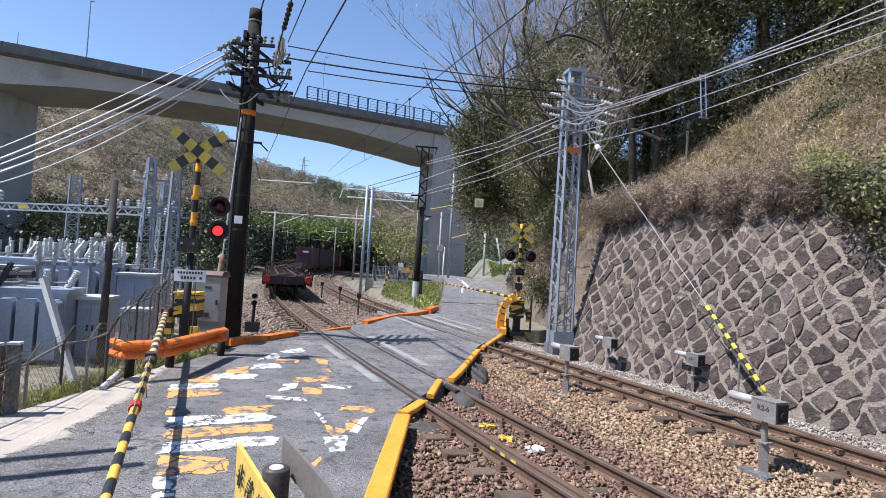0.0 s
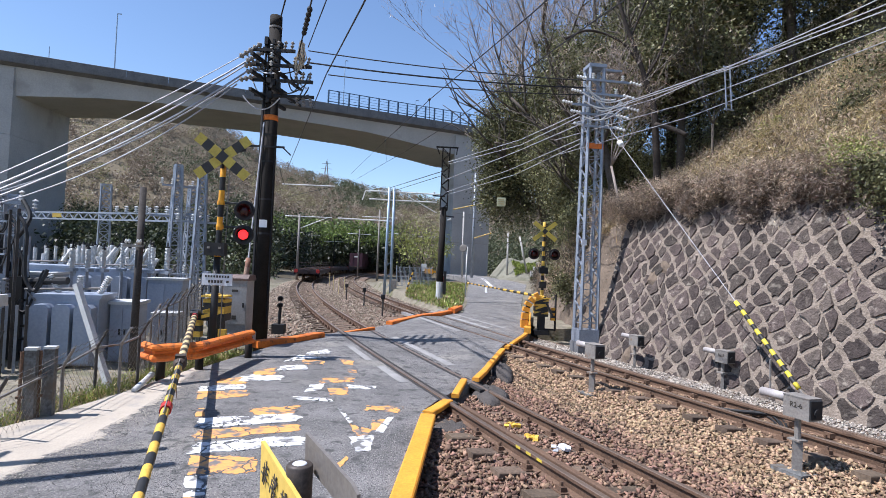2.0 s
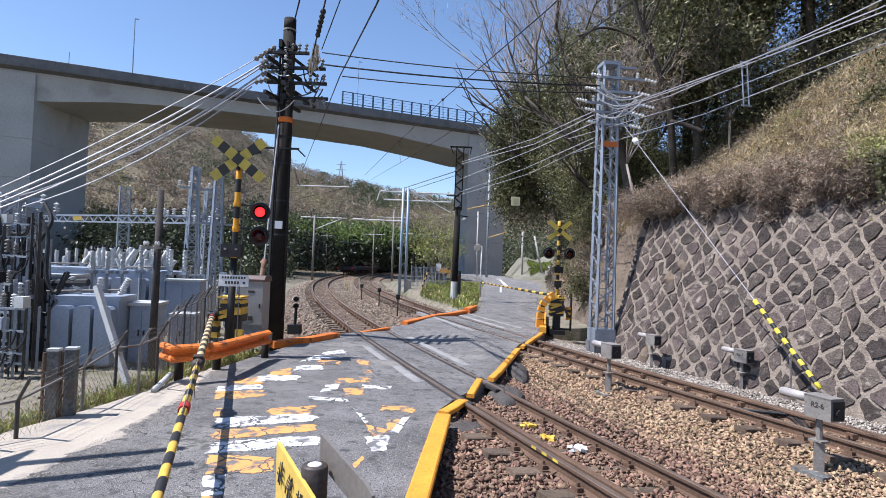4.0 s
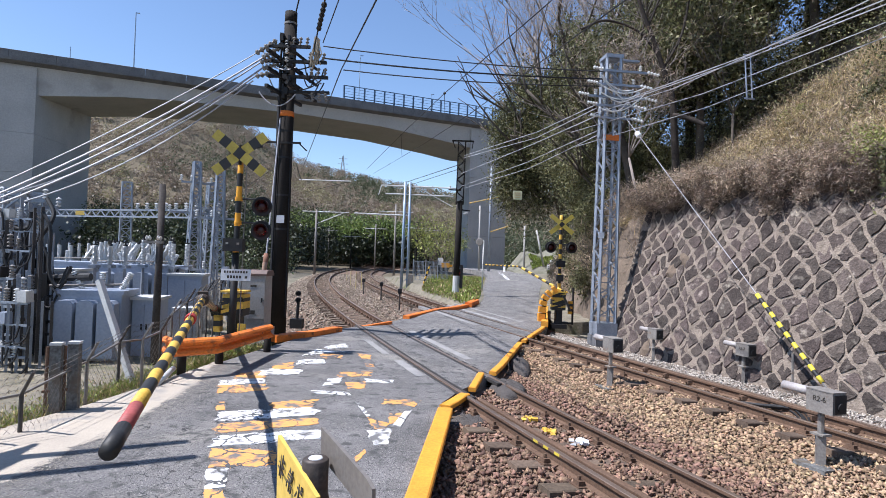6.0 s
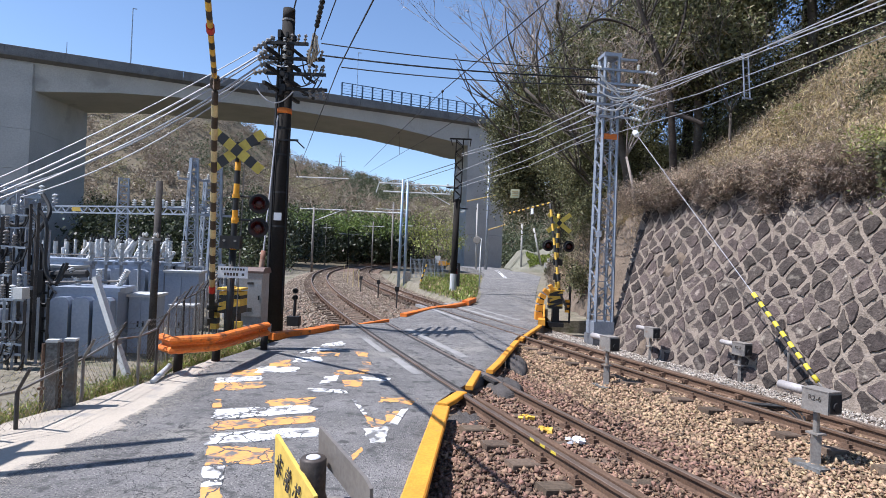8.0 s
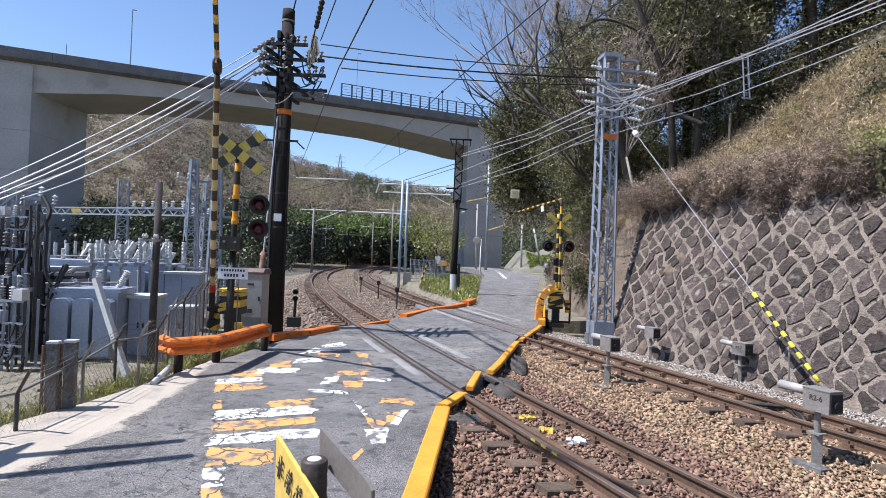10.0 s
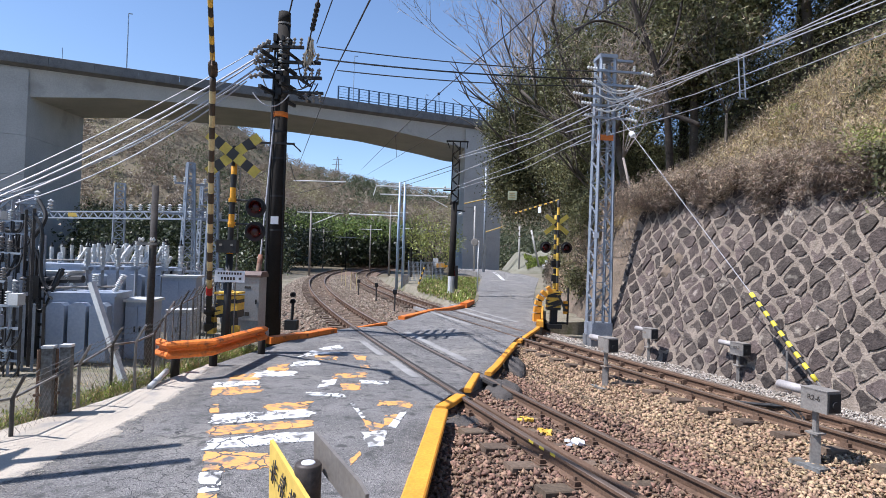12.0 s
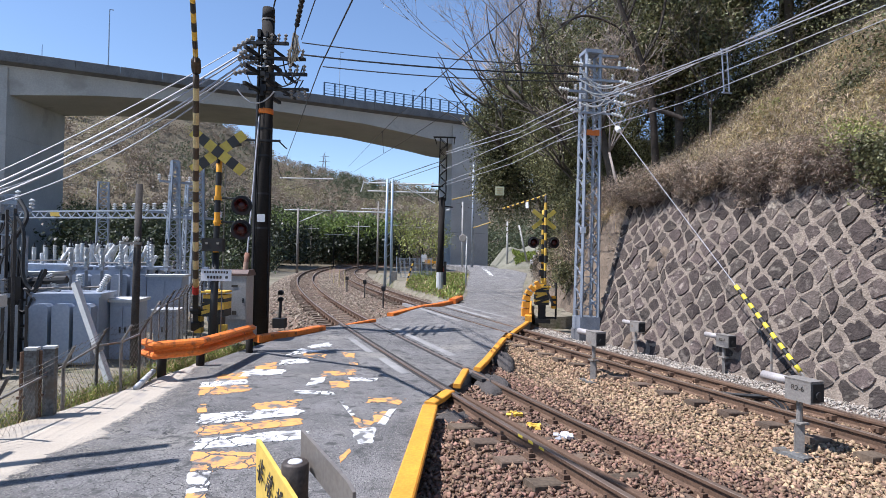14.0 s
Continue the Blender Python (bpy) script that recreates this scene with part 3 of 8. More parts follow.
def gate_machine():
    t = thing("gate_machine", "yellow and black striped crossing gate machine on a post", "crossing gate", "crossing gates", at=pose(-4.45, 12.0, 0.0))
    g = banded_box([0.74 + i * 0.075 for i in range(7)], [(-0.22, -0.21), (0.22, -0.21), (0.22, 0.21), (-0.22, 0.21)], (1, 1, 0, 0, 1, 0), UPRIGHT)
    part("housing", g, [WORN_YELLOW, BLACK], t, "striped steel housing")
    part("housing_lid", Geo().box(-0.02, 0, 1.245, 0.48, 0.46, 0.04).box(-0.02, 0, 1.28, 0.12, 0.06, 0.04), WORN_YELLOW, t)
    for k, (a, b) in enumerate((((-0.24, 0.95), (0.2, 1.08)), ((-0.24, 0.78), (0.2, 0.91)))):
        part("stripe", Geo().add([(a[0], -0.217, a[1]), (b[0], -0.217, b[1]), (b[0], -0.217, b[1] + 0.07), (a[0], -0.217, a[1] + 0.07)], [(0, 1, 2, 3)]), (BLACK, WORN_YELLOW)[k], t)
    part("pedestal", Geo().box(0, 0, 0.3, 0.26, 0.26, 0.95).box(0, 0, -0.1, 0.5, 0.5, 0.2), BLACK, t, "black steel pedestal")
    part("side_box", Geo().box(0.2, -0.19, 0.5, 0.16, 0.08, 0.16), WORN_YELLOW, t)
    part("drive_shaft", Geo().rod((-0.2, 0, 0.86), (-0.46, -0.02, 0.86), 0.04, n=12), BLACK, t)
    g = Geo()
    g = banded_box([0.36 + i * 0.12 for i in range(5)], [(-0.49, 0.04), (-0.35, 0.04), (-0.35, 0.2), (-0.49, 0.2)], (0, 1, 0, 1), UPRIGHT)
    part("counterweight", g, [WORN_YELLOW, BLACK], t, "yellow counterweight block")
    return t


gate_machine()


def gate_arm():
    """The arm lies along +x of its own space; the outer half turns on the joint."""
    a = thing("crossing_barrier", "long yellow and black striped crossing barrier with a folding joint", "barrier", "crossing barriers")
    part("hub", Geo().turned([(0.07, -0.1), (0.09, -0.05), (0.09, 0.05), (0.07, 0.1)], axis=(0, 1, 0), n=16).box(0.22, 0, 0, 0.4, 0.11, 0.13), BLACK, a)
    part("red_band", Geo().rod((0.42, 0, 0), (0.60, 0, 0), 0.064, n=14), RED_PAINT, a)
    part("inner_arm", banded((0.60, 0, 0), (L1 - 0.15, 0, 0), 0.056, 20, 0, 0.05, 14), [OLD_CREAM, OLD_BROWN], a, "faded striped inner half of the arm", True)
    part("counter_arm", Geo().bar((-0.05, 0, 0), (-0.3, 0, -0.05), 0.1, 0.14).box(-0.34, 0, -0.05, 0.2, 0.16, 0.2), BLACK, a)
    o = part("outer_arm", banded((0.1, 0, 0), (5.15, 0, 0), 0.041, 22, 1, 0.031, 14), [WORN_YELLOW, BLACK], a, "bright striped outer half of the arm", True)
    o.matrix_basis = pose(L1, 0, 0)
    part("joint", Geo().turned([(0.05, -0.2), (0.075, -0.16), (0.08, 0.0), (0.075, 0.16), (0.05, 0.2)], (0, 0, 0), (1, 0, 0), 12).box(0, 0, 0.05, 0.16, 0.12, 0.1), OLD_BROWN, o, "dark jointed sleeve")
    part("arm_tip", Geo().rod((5.15, 0, 0), (5.45, 0, 0), 0.031, n=14).rod((5.45, 0, 0), (5.7, 0, 0), 0.032, n=14, k=1), [mat("faded_red", (0.42, 0.10, 0.09), (0.28, 0.07, 0.06), 0.6, scale=8, fine=50, bump=0.2), BLACK], o, "red tip with black end cap", True)
    part("wire_stay", Geo().rod((0.1, 0, 0.07), (2.4, 0, 0.05), 0.006, n=5), GREY_METAL, o)
    f = Geo()
    pts = [(0.42, 0, -0.03), (0.75, 0, -0.03), (0.62, 0.015, -0.30), (0.5, -0.01, -0.22)]
    f.add([(x, y - 0.004, z) for x, y, z in pts] + [(x, y + 0.004, z) for x, y, z in pts], [(0, 1, 2, 3), (7, 6, 5, 4), (0, 4, 5, 1), (1, 5, 6, 2), (2, 6, 7, 3), (3, 7, 4, 0)])
    part("flag", f, CLOTH, o, "small weathered cloth flag")
    part("red_ring", Geo().rod((2.0, 0, 0), (2.16, 0, 0), 0.052, n=14), RED_PAINT, o)
    return a, o


ARM, ARM_OUTER = gate_arm()


def guard_rail():
    """W-beam along the lane's edge, bent back towards the railway."""
    t = thing("guard_rail", "orange painted w-beam guard rail on short posts", "guard rail")
    path = [(-4.47, 9.05, 0.62), (-4.18, 8.75, 0.62), (-3.67, 9.17, 0.62), (-3.57, 11.15, 0.57), (-3.48, 11.29, 0.58)]
    prof = [(0.0, 0.17), (0.06, 0.14), (0.08, 0.10), (0.06, 0.06), (0.0, 0.02), (0.0, -0.02), (0.06, -0.06), (0.08, -0.10), (0.06, -0.14), (0.0, -0.17), (-0.012, -0.17), (0.045, -0.13), (0.06, -0.10), (0.045, -0.07), (-0.012, -0.03), (-0.012, 0.03), (0.045, 0.07), (0.06, 0.10), (0.045, 0.13), (-0.012, 0.17)]
    secs = []
    for i, p in enumerate(path):
        a, b = Vector(path[max(i - 1, 0)]), Vector(path[min(i + 1, len(path) - 1)])
        d = (b - a).normalized()
        nrm = Vector((d.y, -d.x, 0))
        c = Vector((p[0], p[1], (0.62 if len(p) < 3 else p[2]) - 0.06))
        secs.append([c + nrm * u * 1.2 + Vector((0, 0, w * 0.82)) for u, w in prof])
    part("beam", Geo().sweep(secs), ORANGE, t, "dented orange steel beam")
    for p in ((-4.34, 9.27, 0.62), (-3.99, 9.95, 0.58), (-3.57, 11.32, 0.5)):
        part("post", Geo().rod((p[0], p[1] + 0.08, -0.2), (p[0], p[1] + 0.08, p[2]), 0.07, n=14), WOOD_POLE, t, smooth=True)
    return t


guard_rail()


def kerb(name, pts, w, h, material, label, group="kerbs", z0=0.05):
    """A low painted kerb with a chamfered top along a line."""
    g = Geo()
    secs = []
    for i, p in enumerate(pts):
        a, b = Vector(pts[max(i - 1, 0)][:2] + (0,)), Vector(pts[min(i + 1, len(pts) - 1)][:2] + (0,))
        d = (b - a).normalized()
        s = Vector((d.y, -d.x, 0))
        c = Vector((p[0], p[1], p[2] if len(p) > 2 else z0))
        k = 0.01 * noise.noise((p[0] * 3, p[1] * 3, 1))
        secs.append([c + s * u + Vector((0, 0, v + k)) for u, v in ((-w / 2, -0.05), (-w / 2, h - 0.012), (-w / 2 + 0.015, h), (w / 2 - 0.015, h), (w / 2, h - 0.012), (w / 2, -0.05))])
    return solid(name, g.sweep(secs), material, label, "kerb", group, "structure")


def fine_line(pts, n=5):
    out = []
    for a, b in zip(pts, pts[1:]):
        for i in range(n):
            out.append(tuple(p + (q - p) * i / n for p, q in zip(a, b)))
    return out + [tuple(pts[-1])]


ORANGE_YELLOW = mat("kerb_yellow_orange", (0.80, 0.36, 0.035), (0.60, 0.245, 0.025), 0.65, scale=3, fine=30, bump=0.4, dirt=((0.25, 0.16, 0.08), 6, 0.64))
kerb("kerb_1", fine_line([(-0.278, 3.54, 0.1), (-0.176, 4.77, 0.1), (0.0449, 7.51, 0.1)]), 0.2, 0.03, ORANGE_YELLOW, "chunky yellow-orange concrete kerb along the lane edge")
kerb("kerb_2", fine_line([(0.0372, 7.68, 0.1), (0.337, 8.41, 0.1)]), 0.16, 0.015, ORANGE_YELLOW, "flat yellow-orange crossing edge between rails")
kerb("kerb_3", fine_line([(0.467, 9, 0.05), (0.686, 10.22, 0.05)]), 0.12, 0.018, ORANGE_YELLOW, "flat yellow-orange crossing edge between rails")
kerb("kerb_4", fine_line([(0.905, 10.40, 0.03), (1.14, 11.15, 0.05), (1.88, 14.07, 0.07)]), 0.13, 0.025, ORANGE_YELLOW, "yellow-orange crossing edge between the tracks")
kerb("kerb_5", fine_line([(2.02, 14.45, 0.06), (3.07, 17.66, 0.06)]), 0.12, 0.025, ORANGE_YELLOW, "yellow-orange edging beside the second track")
kerb("kerb_6", fine_line([(3.21, 18.23, 0.05), (3.77, 21.46, 0.05), (4.35, 24.54, 0.05)]), 0.22, 0.14, ORANGE_YELLOW, "yellow-orange kerb block at the far gate")
kerb("kerb_7", fine_line([(-3.91, 12.91, 0.1), (-3.29, 13.75, 0.1), (-2.8, 14.90, 0.1)]), 0.25, 0.11, ORANGE, "orange steel edge beam beside the utility pole")
kerb("kerb_8", fine_line([(-2.37, 16.23, 0.05), (-1.69, 17.66, 0.05)]), 0.12, 0.03, ORANGE, "thin faded orange edging across the first track")
kerb("kerb_9", fine_line([(-1.32, 19.26, 0.03), (-0.357, 21.99, 0.05), (0.436, 23.46, 0.05), (1.01, 25.04, 0.05)]), 0.24, 0.08, ORANGE, "orange kerb along the crossing's far edge")
kerb("kerb_10", fine_line([(1, 24.73, 0.05), (1.45, 26.78, 0.05)]), 0.3, 0.16, ORANGE, "orange kerb block by the grass verge")


def cabinet():
    x, y = -4.42, 13.1
    t = thing("signal_cabinet", "light grey steel signal cabinet with a pitched lid", "cabinet", at=pose(x, y, 0.1))
    part("body", Geo().box(0, 0, 0.85, 0.6, 0.5, 1.2), GREY_BOX, t)
    g = Geo().sweep([[(sx * 0.33, yy, zz) for yy, zz in ((-0.29, 1.45), (-0.29, 1.5), (-0.2, 1.58), (0.2, 1.58), (0.29, 1.5), (0.29, 1.45))] for sx in (-1, 1)])
    part("lid", g, mat("brown_roof_paint", (0.16, 0.10, 0.085), (0.10, 0.065, 0.055), 0.6), t, "dull brown sheet-metal lid")
    d = part("door", Geo().box(0.04, -0.26, 0.92, 0.52, 0.03, 0.9), GREY_BOX, t)
    part("lock", Geo().box(0.24, -0.285, 0.9, 0.03, 0.03, 0.1), MATT_BLACK, d)
    part("plate", Geo().box(0.04, -0.278, 0.62, 0.1, 0.006, 0.09), INK, d)
    part("plate", Geo().box(0.04, -0.278, 1.22, 0.14, 0.006, 0.05), INK, d)
    part("base", Geo().box(0, 0, 0.12, 0.78, 0.55, 0.26), CONCRETE, t)
    return t


cabinet()


def far_gate():
    """Signal and gate machine on the other side, with a folded arm held by a cord of bars."""
    p = Vector((3.89, 19.19, 0.05))
    t = thing("crossing_signal", "striped crossing signal with crossbuck at the stone wall's end", "crossing signal", "crossing signals", at=pose(p.x + 0.06, p.y + 0.6, 0.0))
    part("post", banded((0, 0, 0), (0, 0, 3.75), 0.055, 22, 1), [WORN_YELLOW, BLACK], t, smooth=True)
    crossbuck(t, pose(0.0, -0.1, 3.42, 0, 0, 0), 1.0, 0.15, (0, 0, 0, 1, 0, 0, 0))
    for sx in (-1, 1):
        lamp_head(t, pose(sx * 0.36, -0.12, 2.62))[1].matrix_basis = pose(0, -0.05, 0, 0, 0, 180)
        part("lamp_arm", Geo().rod((0, 0, 2.72), (sx * 0.36, -0.02, 2.72), 0.02), BLACK, t)
    part("speaker_box", Geo().box(0, -0.12, 2.05, 0.3, 0.16, 0.22), MATT_BLACK, t)
    part("relay_box", Geo().box(-0.02, -0.12, 1.55, 0.24, 0.16, 0.22), MATT_BLACK, t)
    m = thing("gate_machine", "yellow and black striped gate machine beside the stone wall", "crossing gate", "crossing gates", at=pose(p.x + 0.12, p.y - 0.1, 0.0))
    g = Geo()
    g = banded_box([0.5 + i * 0.085 for i in range(8)], [(-0.44, -0.18), (0.0, -0.18), (0.0, 0.2), (-0.44, 0.2)], (1, 0, 1, 1, 0, 1, 0), UPRIGHT)
    part("housing", g, [WORN_YELLOW, BLACK], m, "striped steel housing")
    for k in range(3):
        part("stripe", Geo().bar((-0.44, -0.186, 0.56 + 0.2 * k), (0.0, -0.186, 0.72 + 0.2 * k), 0.012, 0.07), WORN_YELLOW if k % 2 else BLACK, m)
    part("housing_lid", Geo().box(-0.2, 0, 1.11, 0.5, 0.44, 0.04).box(-0.26, 0, 1.16, 0.24, 0.2, 0.08), WORN_YELLOW, m)
    part("pedestal", Geo().box(-0.2, 0, 0.24, 0.22, 0.24, 0.55).box(-0.2, 0, -0.04, 0.5, 0.45, 0.14), MATT_BLACK, m)
    part("crank_arm", Geo().bar((-0.1, -0.24, 1.0), (0.12, -0.26, 0.55), 0.07).rod((-0.13, 0, 1.12), (-0.13, -0.2, 1.14), 0.05), BLACK, m)
    # guard blocks set in a rising curve beside the lane
    for k, (bx, bz, tilt, bh) in enumerate(((-0.79, 0.24, 0, 0.26), (-0.77, 0.50, 6, 0.2), (-0.74, 0.72, 14, 0.15), (-0.67, 0.90, 28, 0.13), (-0.55, 1.05, 42, 0.12), (-0.38, 1.18, 60, 0.12))):
        part("guard_block", Geo().box(0, 0, 0, 0.22, 0.26, bh, pose(bx, -0.1, bz, 0, tilt, 0)), ORANGE_YELLOW, m, "yellow-orange guard block")
    part("guard_stay", Geo().bar((-0.7, 0.02, 0.0), (-0.66, 0.02, 0.9), 0.12), MATT_BLACK, m)
    part("counterweight", banded_box([0.38 + i * 0.085 for i in range(6)], [(0.12, -0.13), (0.24, -0.13), (0.24, 0.05), (0.12, 0.05)], (1, 0, 1, 0, 1), UPRIGHT), [BLACK, YELLOW], m)
    part("frame_leg", Geo().bar((0.3, 0.1, 0.0), (0.3, 0.1, 1.25), 0.05).bar((0.3, 0.1, 0.05), (-0.3, 0.1, 0.05), 0.06), MATT_BLACK, m)
    a = thing("crossing_barrier", "slim yellow and black folding barrier over the far lane", "barrier", "crossing barriers")
    part("inner_arm", banded((0, 0, 0), (3.05, 0, 0), 0.045, 12, 0), [WORN_YELLOW, BLACK], a, smooth=True)
    o = part("outer_arm", banded((0, 0, 0), (3.1, 0, 0), 0.028, 18, 0), [WORN_YELLOW, BLACK], a, smooth=True)
    o.matrix_basis = pose(3.05, 0, 0)
    part("tag", Geo().box(1.2, 0, -0.14, 0.18, 0.015, 0.22), SIGN_WHITE, o, "small white tag")
    return t, m, a, o


far_signal, far_machine, FAR_ARM, FAR_OUTER = far_gate()
FAR_PIVOT = far_machine.matrix_basis.translation + Vector((-0.13, -0.15, 1.15))


LICHEN = mat("lichen_concrete", (0.20, 0.205, 0.20), (0.06, 0.055, 0.05), 0.9, scale=6, fine=30, bump=0.5, dirt=((0.12, 0.10, 0.08), 5, 0.52))
TUBE_GREY = mat("weathered_tube", (0.45, 0.42, 0.40), (0.33, 0.30, 0.29), 0.6, 0.1, scale=5, fine=40, bump=0.1)


def detector(x, y, z0, h, box_dir, label, text=""):
    """Sensor head with a tube on a steel post and a square foot."""
    t = thing("obstacle_detector", label, "detector", "obstacle detectors", at=pose(x, y, z0, 0, 0, box_dir))
    wide = 0.1 if h > 0.6 else 0.06
    if h > 0.6:
        part("foot", Geo().box(0, 0, 0.03, 0.4, 0.36, 0.1), LICHEN, t)
    part("post", Geo().bar((0, 0, -0.1), (0, 0, h * 0.62), wide).box(0, 0, h * 0.62, 0.16, 0.14, 0.02).rod((0, 0, h * 0.6), (0, 0, h), 0.035), GREY_METAL, t)
    g = Geo().box(0.05, 0, h + 0.13, 0.33, 0.2, 0.25).box(0.05, 0, h + 0.26, 0.34, 0.21, 0.012)
    b = part("housing", g, GREY_METAL, t, "grey steel sensor housing")
    part("window", Geo().box(0.221, 0, h + 0.13, 0.02, 0.18, 0.21).rod((0.22, 0, h + 0.1), (0.25, 0, h + 0.1), 0.05, n=12), MATT_BLACK, b)
    part("tube", Geo().rod((-0.11, 0.0, h + 0.2), (-0.5, 0.0, h + 0.2), 0.055, n=14), TUBE_GREY, t, "pale grey sun-shield tube", True)
    if text:
        cu = bpy.data.curves.new("marking", "FONT")
        cu.body, cu.size, cu.extrude, cu.align_x, cu.align_y = text, 0.085, 0.002, "CENTER", "CENTER"
        cu.materials.append(INK)
        ob = new("marking", cu)
        ob.parent = b
        ob.matrix_basis = pose(0.05, -0.103, h + 0.16, 90, 0, 0)
    return t


d1 = (4.42, 6.63, -0.22)
d2 = (3.06, 10.4, -0.2)
d3 = (6.23, 11.81, -0.15)
d4 = (5.17, 14.01, -0.15)
detector(d1[0], d1[1], -0.22, 0.69, -72, "grey steel obstacle detector on a post between the tracks", "R2-6")
detector(d2[0], d2[1], -0.22, 0.72, -72, "grey steel obstacle detector on a post between the tracks")
detector(d3[0], d3[1], -0.27, 0.56, -72, "small grey detector on a post by the stone wall", "R2-7")
detector(d4[0], d4[1], -0.27, 0.56, -72, "small grey detector on a post by the stone wall")

cables = thing("trackside_cables", "black signal cables lying along the second track's rail", "cable")
for k in range(4):
    a, b, c, d = (Vector(p) for p in ((4.64, 9.56, -0.1), (5, 9.26, -0.1), (5.44, 8.92, -0.12), (5.25, 8.14, -0.2)))
    o = Vector((0.02 * k, -0.035 * k, 0.02 * (k % 2)))
    part("cable", Geo().flow([a + o * 0.3, b + o, c + o * 1.6 + Vector((0, 0, 0.03)), d + o * 0.4], 0.016, 6), CABLE, cables)


def emergency_button():
    """Yellow sign boards in a wedge, and the button's round casing between them, right before the eye."""
    t = thing("emergency_button", "emergency button post with a yellow lettered board and grey back plate", "emergency button")
    A, B = Vector((-0.504, 1.75, 1.53)), Vector((-0.323, 1.5, 1.45))
    C = Vector((-0.498, 1.75, 1.22))
    D = B + (C - A)
    n = (B - A).cross(C - A).normalized() * 0.006
    q = [A, B, D, C]
    bd = part("sign_board", Geo().add([p - n for p in q] + [p + n for p in q], [(3, 2, 1, 0), (4, 5, 6, 7), (0, 1, 5, 4), (1, 2, 6, 5), (2, 3, 7, 6), (3, 0, 4, 7)]), SIGN_YELLOW, t, "yellow board lettered for the emergency button")
    for i, ch in enumerate("非常ボタン"):
        cu = bpy.data.curves.new("letter", "FONT")
        cu.body, cu.size, cu.extrude, cu.align_x, cu.align_y = ch, 0.078, 0.0015, "CENTER", "CENTER"
        e1 = (B - A).normalized()
        e2 = (A - C).normalized()
        e2 = (e2 - e1 * e2.dot(e1)).normalized()
        e3 = e1.cross(e2)
        ob = new("letter", cu)
        cu.materials.append(INK)
        ob.parent = bd
        o = A + e1 * (0.042 + i * 0.074) - (A - C).normalized() * 0.075 + e3 * 0.008
        up = (A - C).normalized()
        ob.matrix_basis = Matrix(((e1.x, up.x, e3.x, o.x), (e1.y, up.y, e3.y, o.y), (e1.z, up.z, e3.z, o.z), (0, 0, 0, 1)))
    E, F_ = Vector((-0.364, 1.72, 1.57)), Vector((-0.166, 1.42, 1.52))
    G_ = Vector((-0.362, 1.72, 1.48))
    H_ = F_ + (G_ - E)
    n = (F_ - E).cross(G_ - E).normalized() * 0.005
    q = [E, E.lerp(F_, 0.9) , F_ + (G_ - E) * 0.12, H_, G_]
    part("back_plate", Geo().add([p - n for p in q] + [p + n for p in q], [(4, 3, 2, 1, 0), (5, 6, 7, 8, 9)] + [(i, (i + 1) % 5, 5 + (i + 1) % 5, 5 + i) for i in range(5)]), mat("bare_plate", (0.24, 0.215, 0.19), (0.16, 0.14, 0.125), 0.5, 0.3, scale=5, fine=60, bump=0.1), t, "bare grey metal plate")
    top = Vector((-0.36, 1.62, 1.51))
    part("button_case", Geo().turned([(0.0, 0.0), (0.034, 0.0), (0.038, -0.006), (0.038, -0.10), (0.05, -0.14), (0.05, -0.3)], top, (0, 0, 1), 24), mat("worn_casing", (0.09, 0.07, 0.06), (0.04, 0.033, 0.028), 0.55, 0.2, scale=12, fine=80, bump=0.2), t, "round worn button casing", True)
    part("button_face", Geo().turned([(0.0, 0.004), (0.018, 0.003), (0.021, 0.0), (0.021, -0.004)], top, (0, 0, 1), 20), SIGN_WHITE, t, "", True)
    part("post", Geo().rod((top.x, top.y, -0.1), (top.x, top.y, top.z - 0.28), 0.05, n=14).box(top.x + 0.03, top.y - 0.03, top.z - 0.2, 0.16, 0.2, 0.12), GREY_METAL, t)
    return t


emergency_button()
# ---- poles and wires ----
def insulator(g, a, b, r=0.05, n=4, k=0, neck=0.5):
    """A string of ribbed porcelain from a to b."""
    a, b = Vector(a), Vector(b)
    L = (b - a).length
    prof = [(0.015, 0)]
    for i in range(n):
        h = L * (i + 0.5) / n
        prof += [(r * neck, h - L * 0.35 / n), (r, h - L * 0.12 / n), (r * 0.95, h + L * 0.1 / n), (r * neck * 0.9, h + L * 0.3 / n)]
    prof.append((0.015, L))
    return g.turned(prof, a, (b - a), 8, k)


def sag(a, b, drop, n=10):
    a, b = Vector(a), Vector(b)
    return [a.lerp(b, i / n) - Vector((0, 0, drop * 4 * (i / n) * (1 - i / n))) for i in range(n + 1)]


def wire(pts, r, material, label, group="overhead wires"):
    return solid("overhead_wire", Geo().tube(pts, r, 5), material, label, "wire", group)


POLE = Vector((-4.43, 15.0, 0.0))


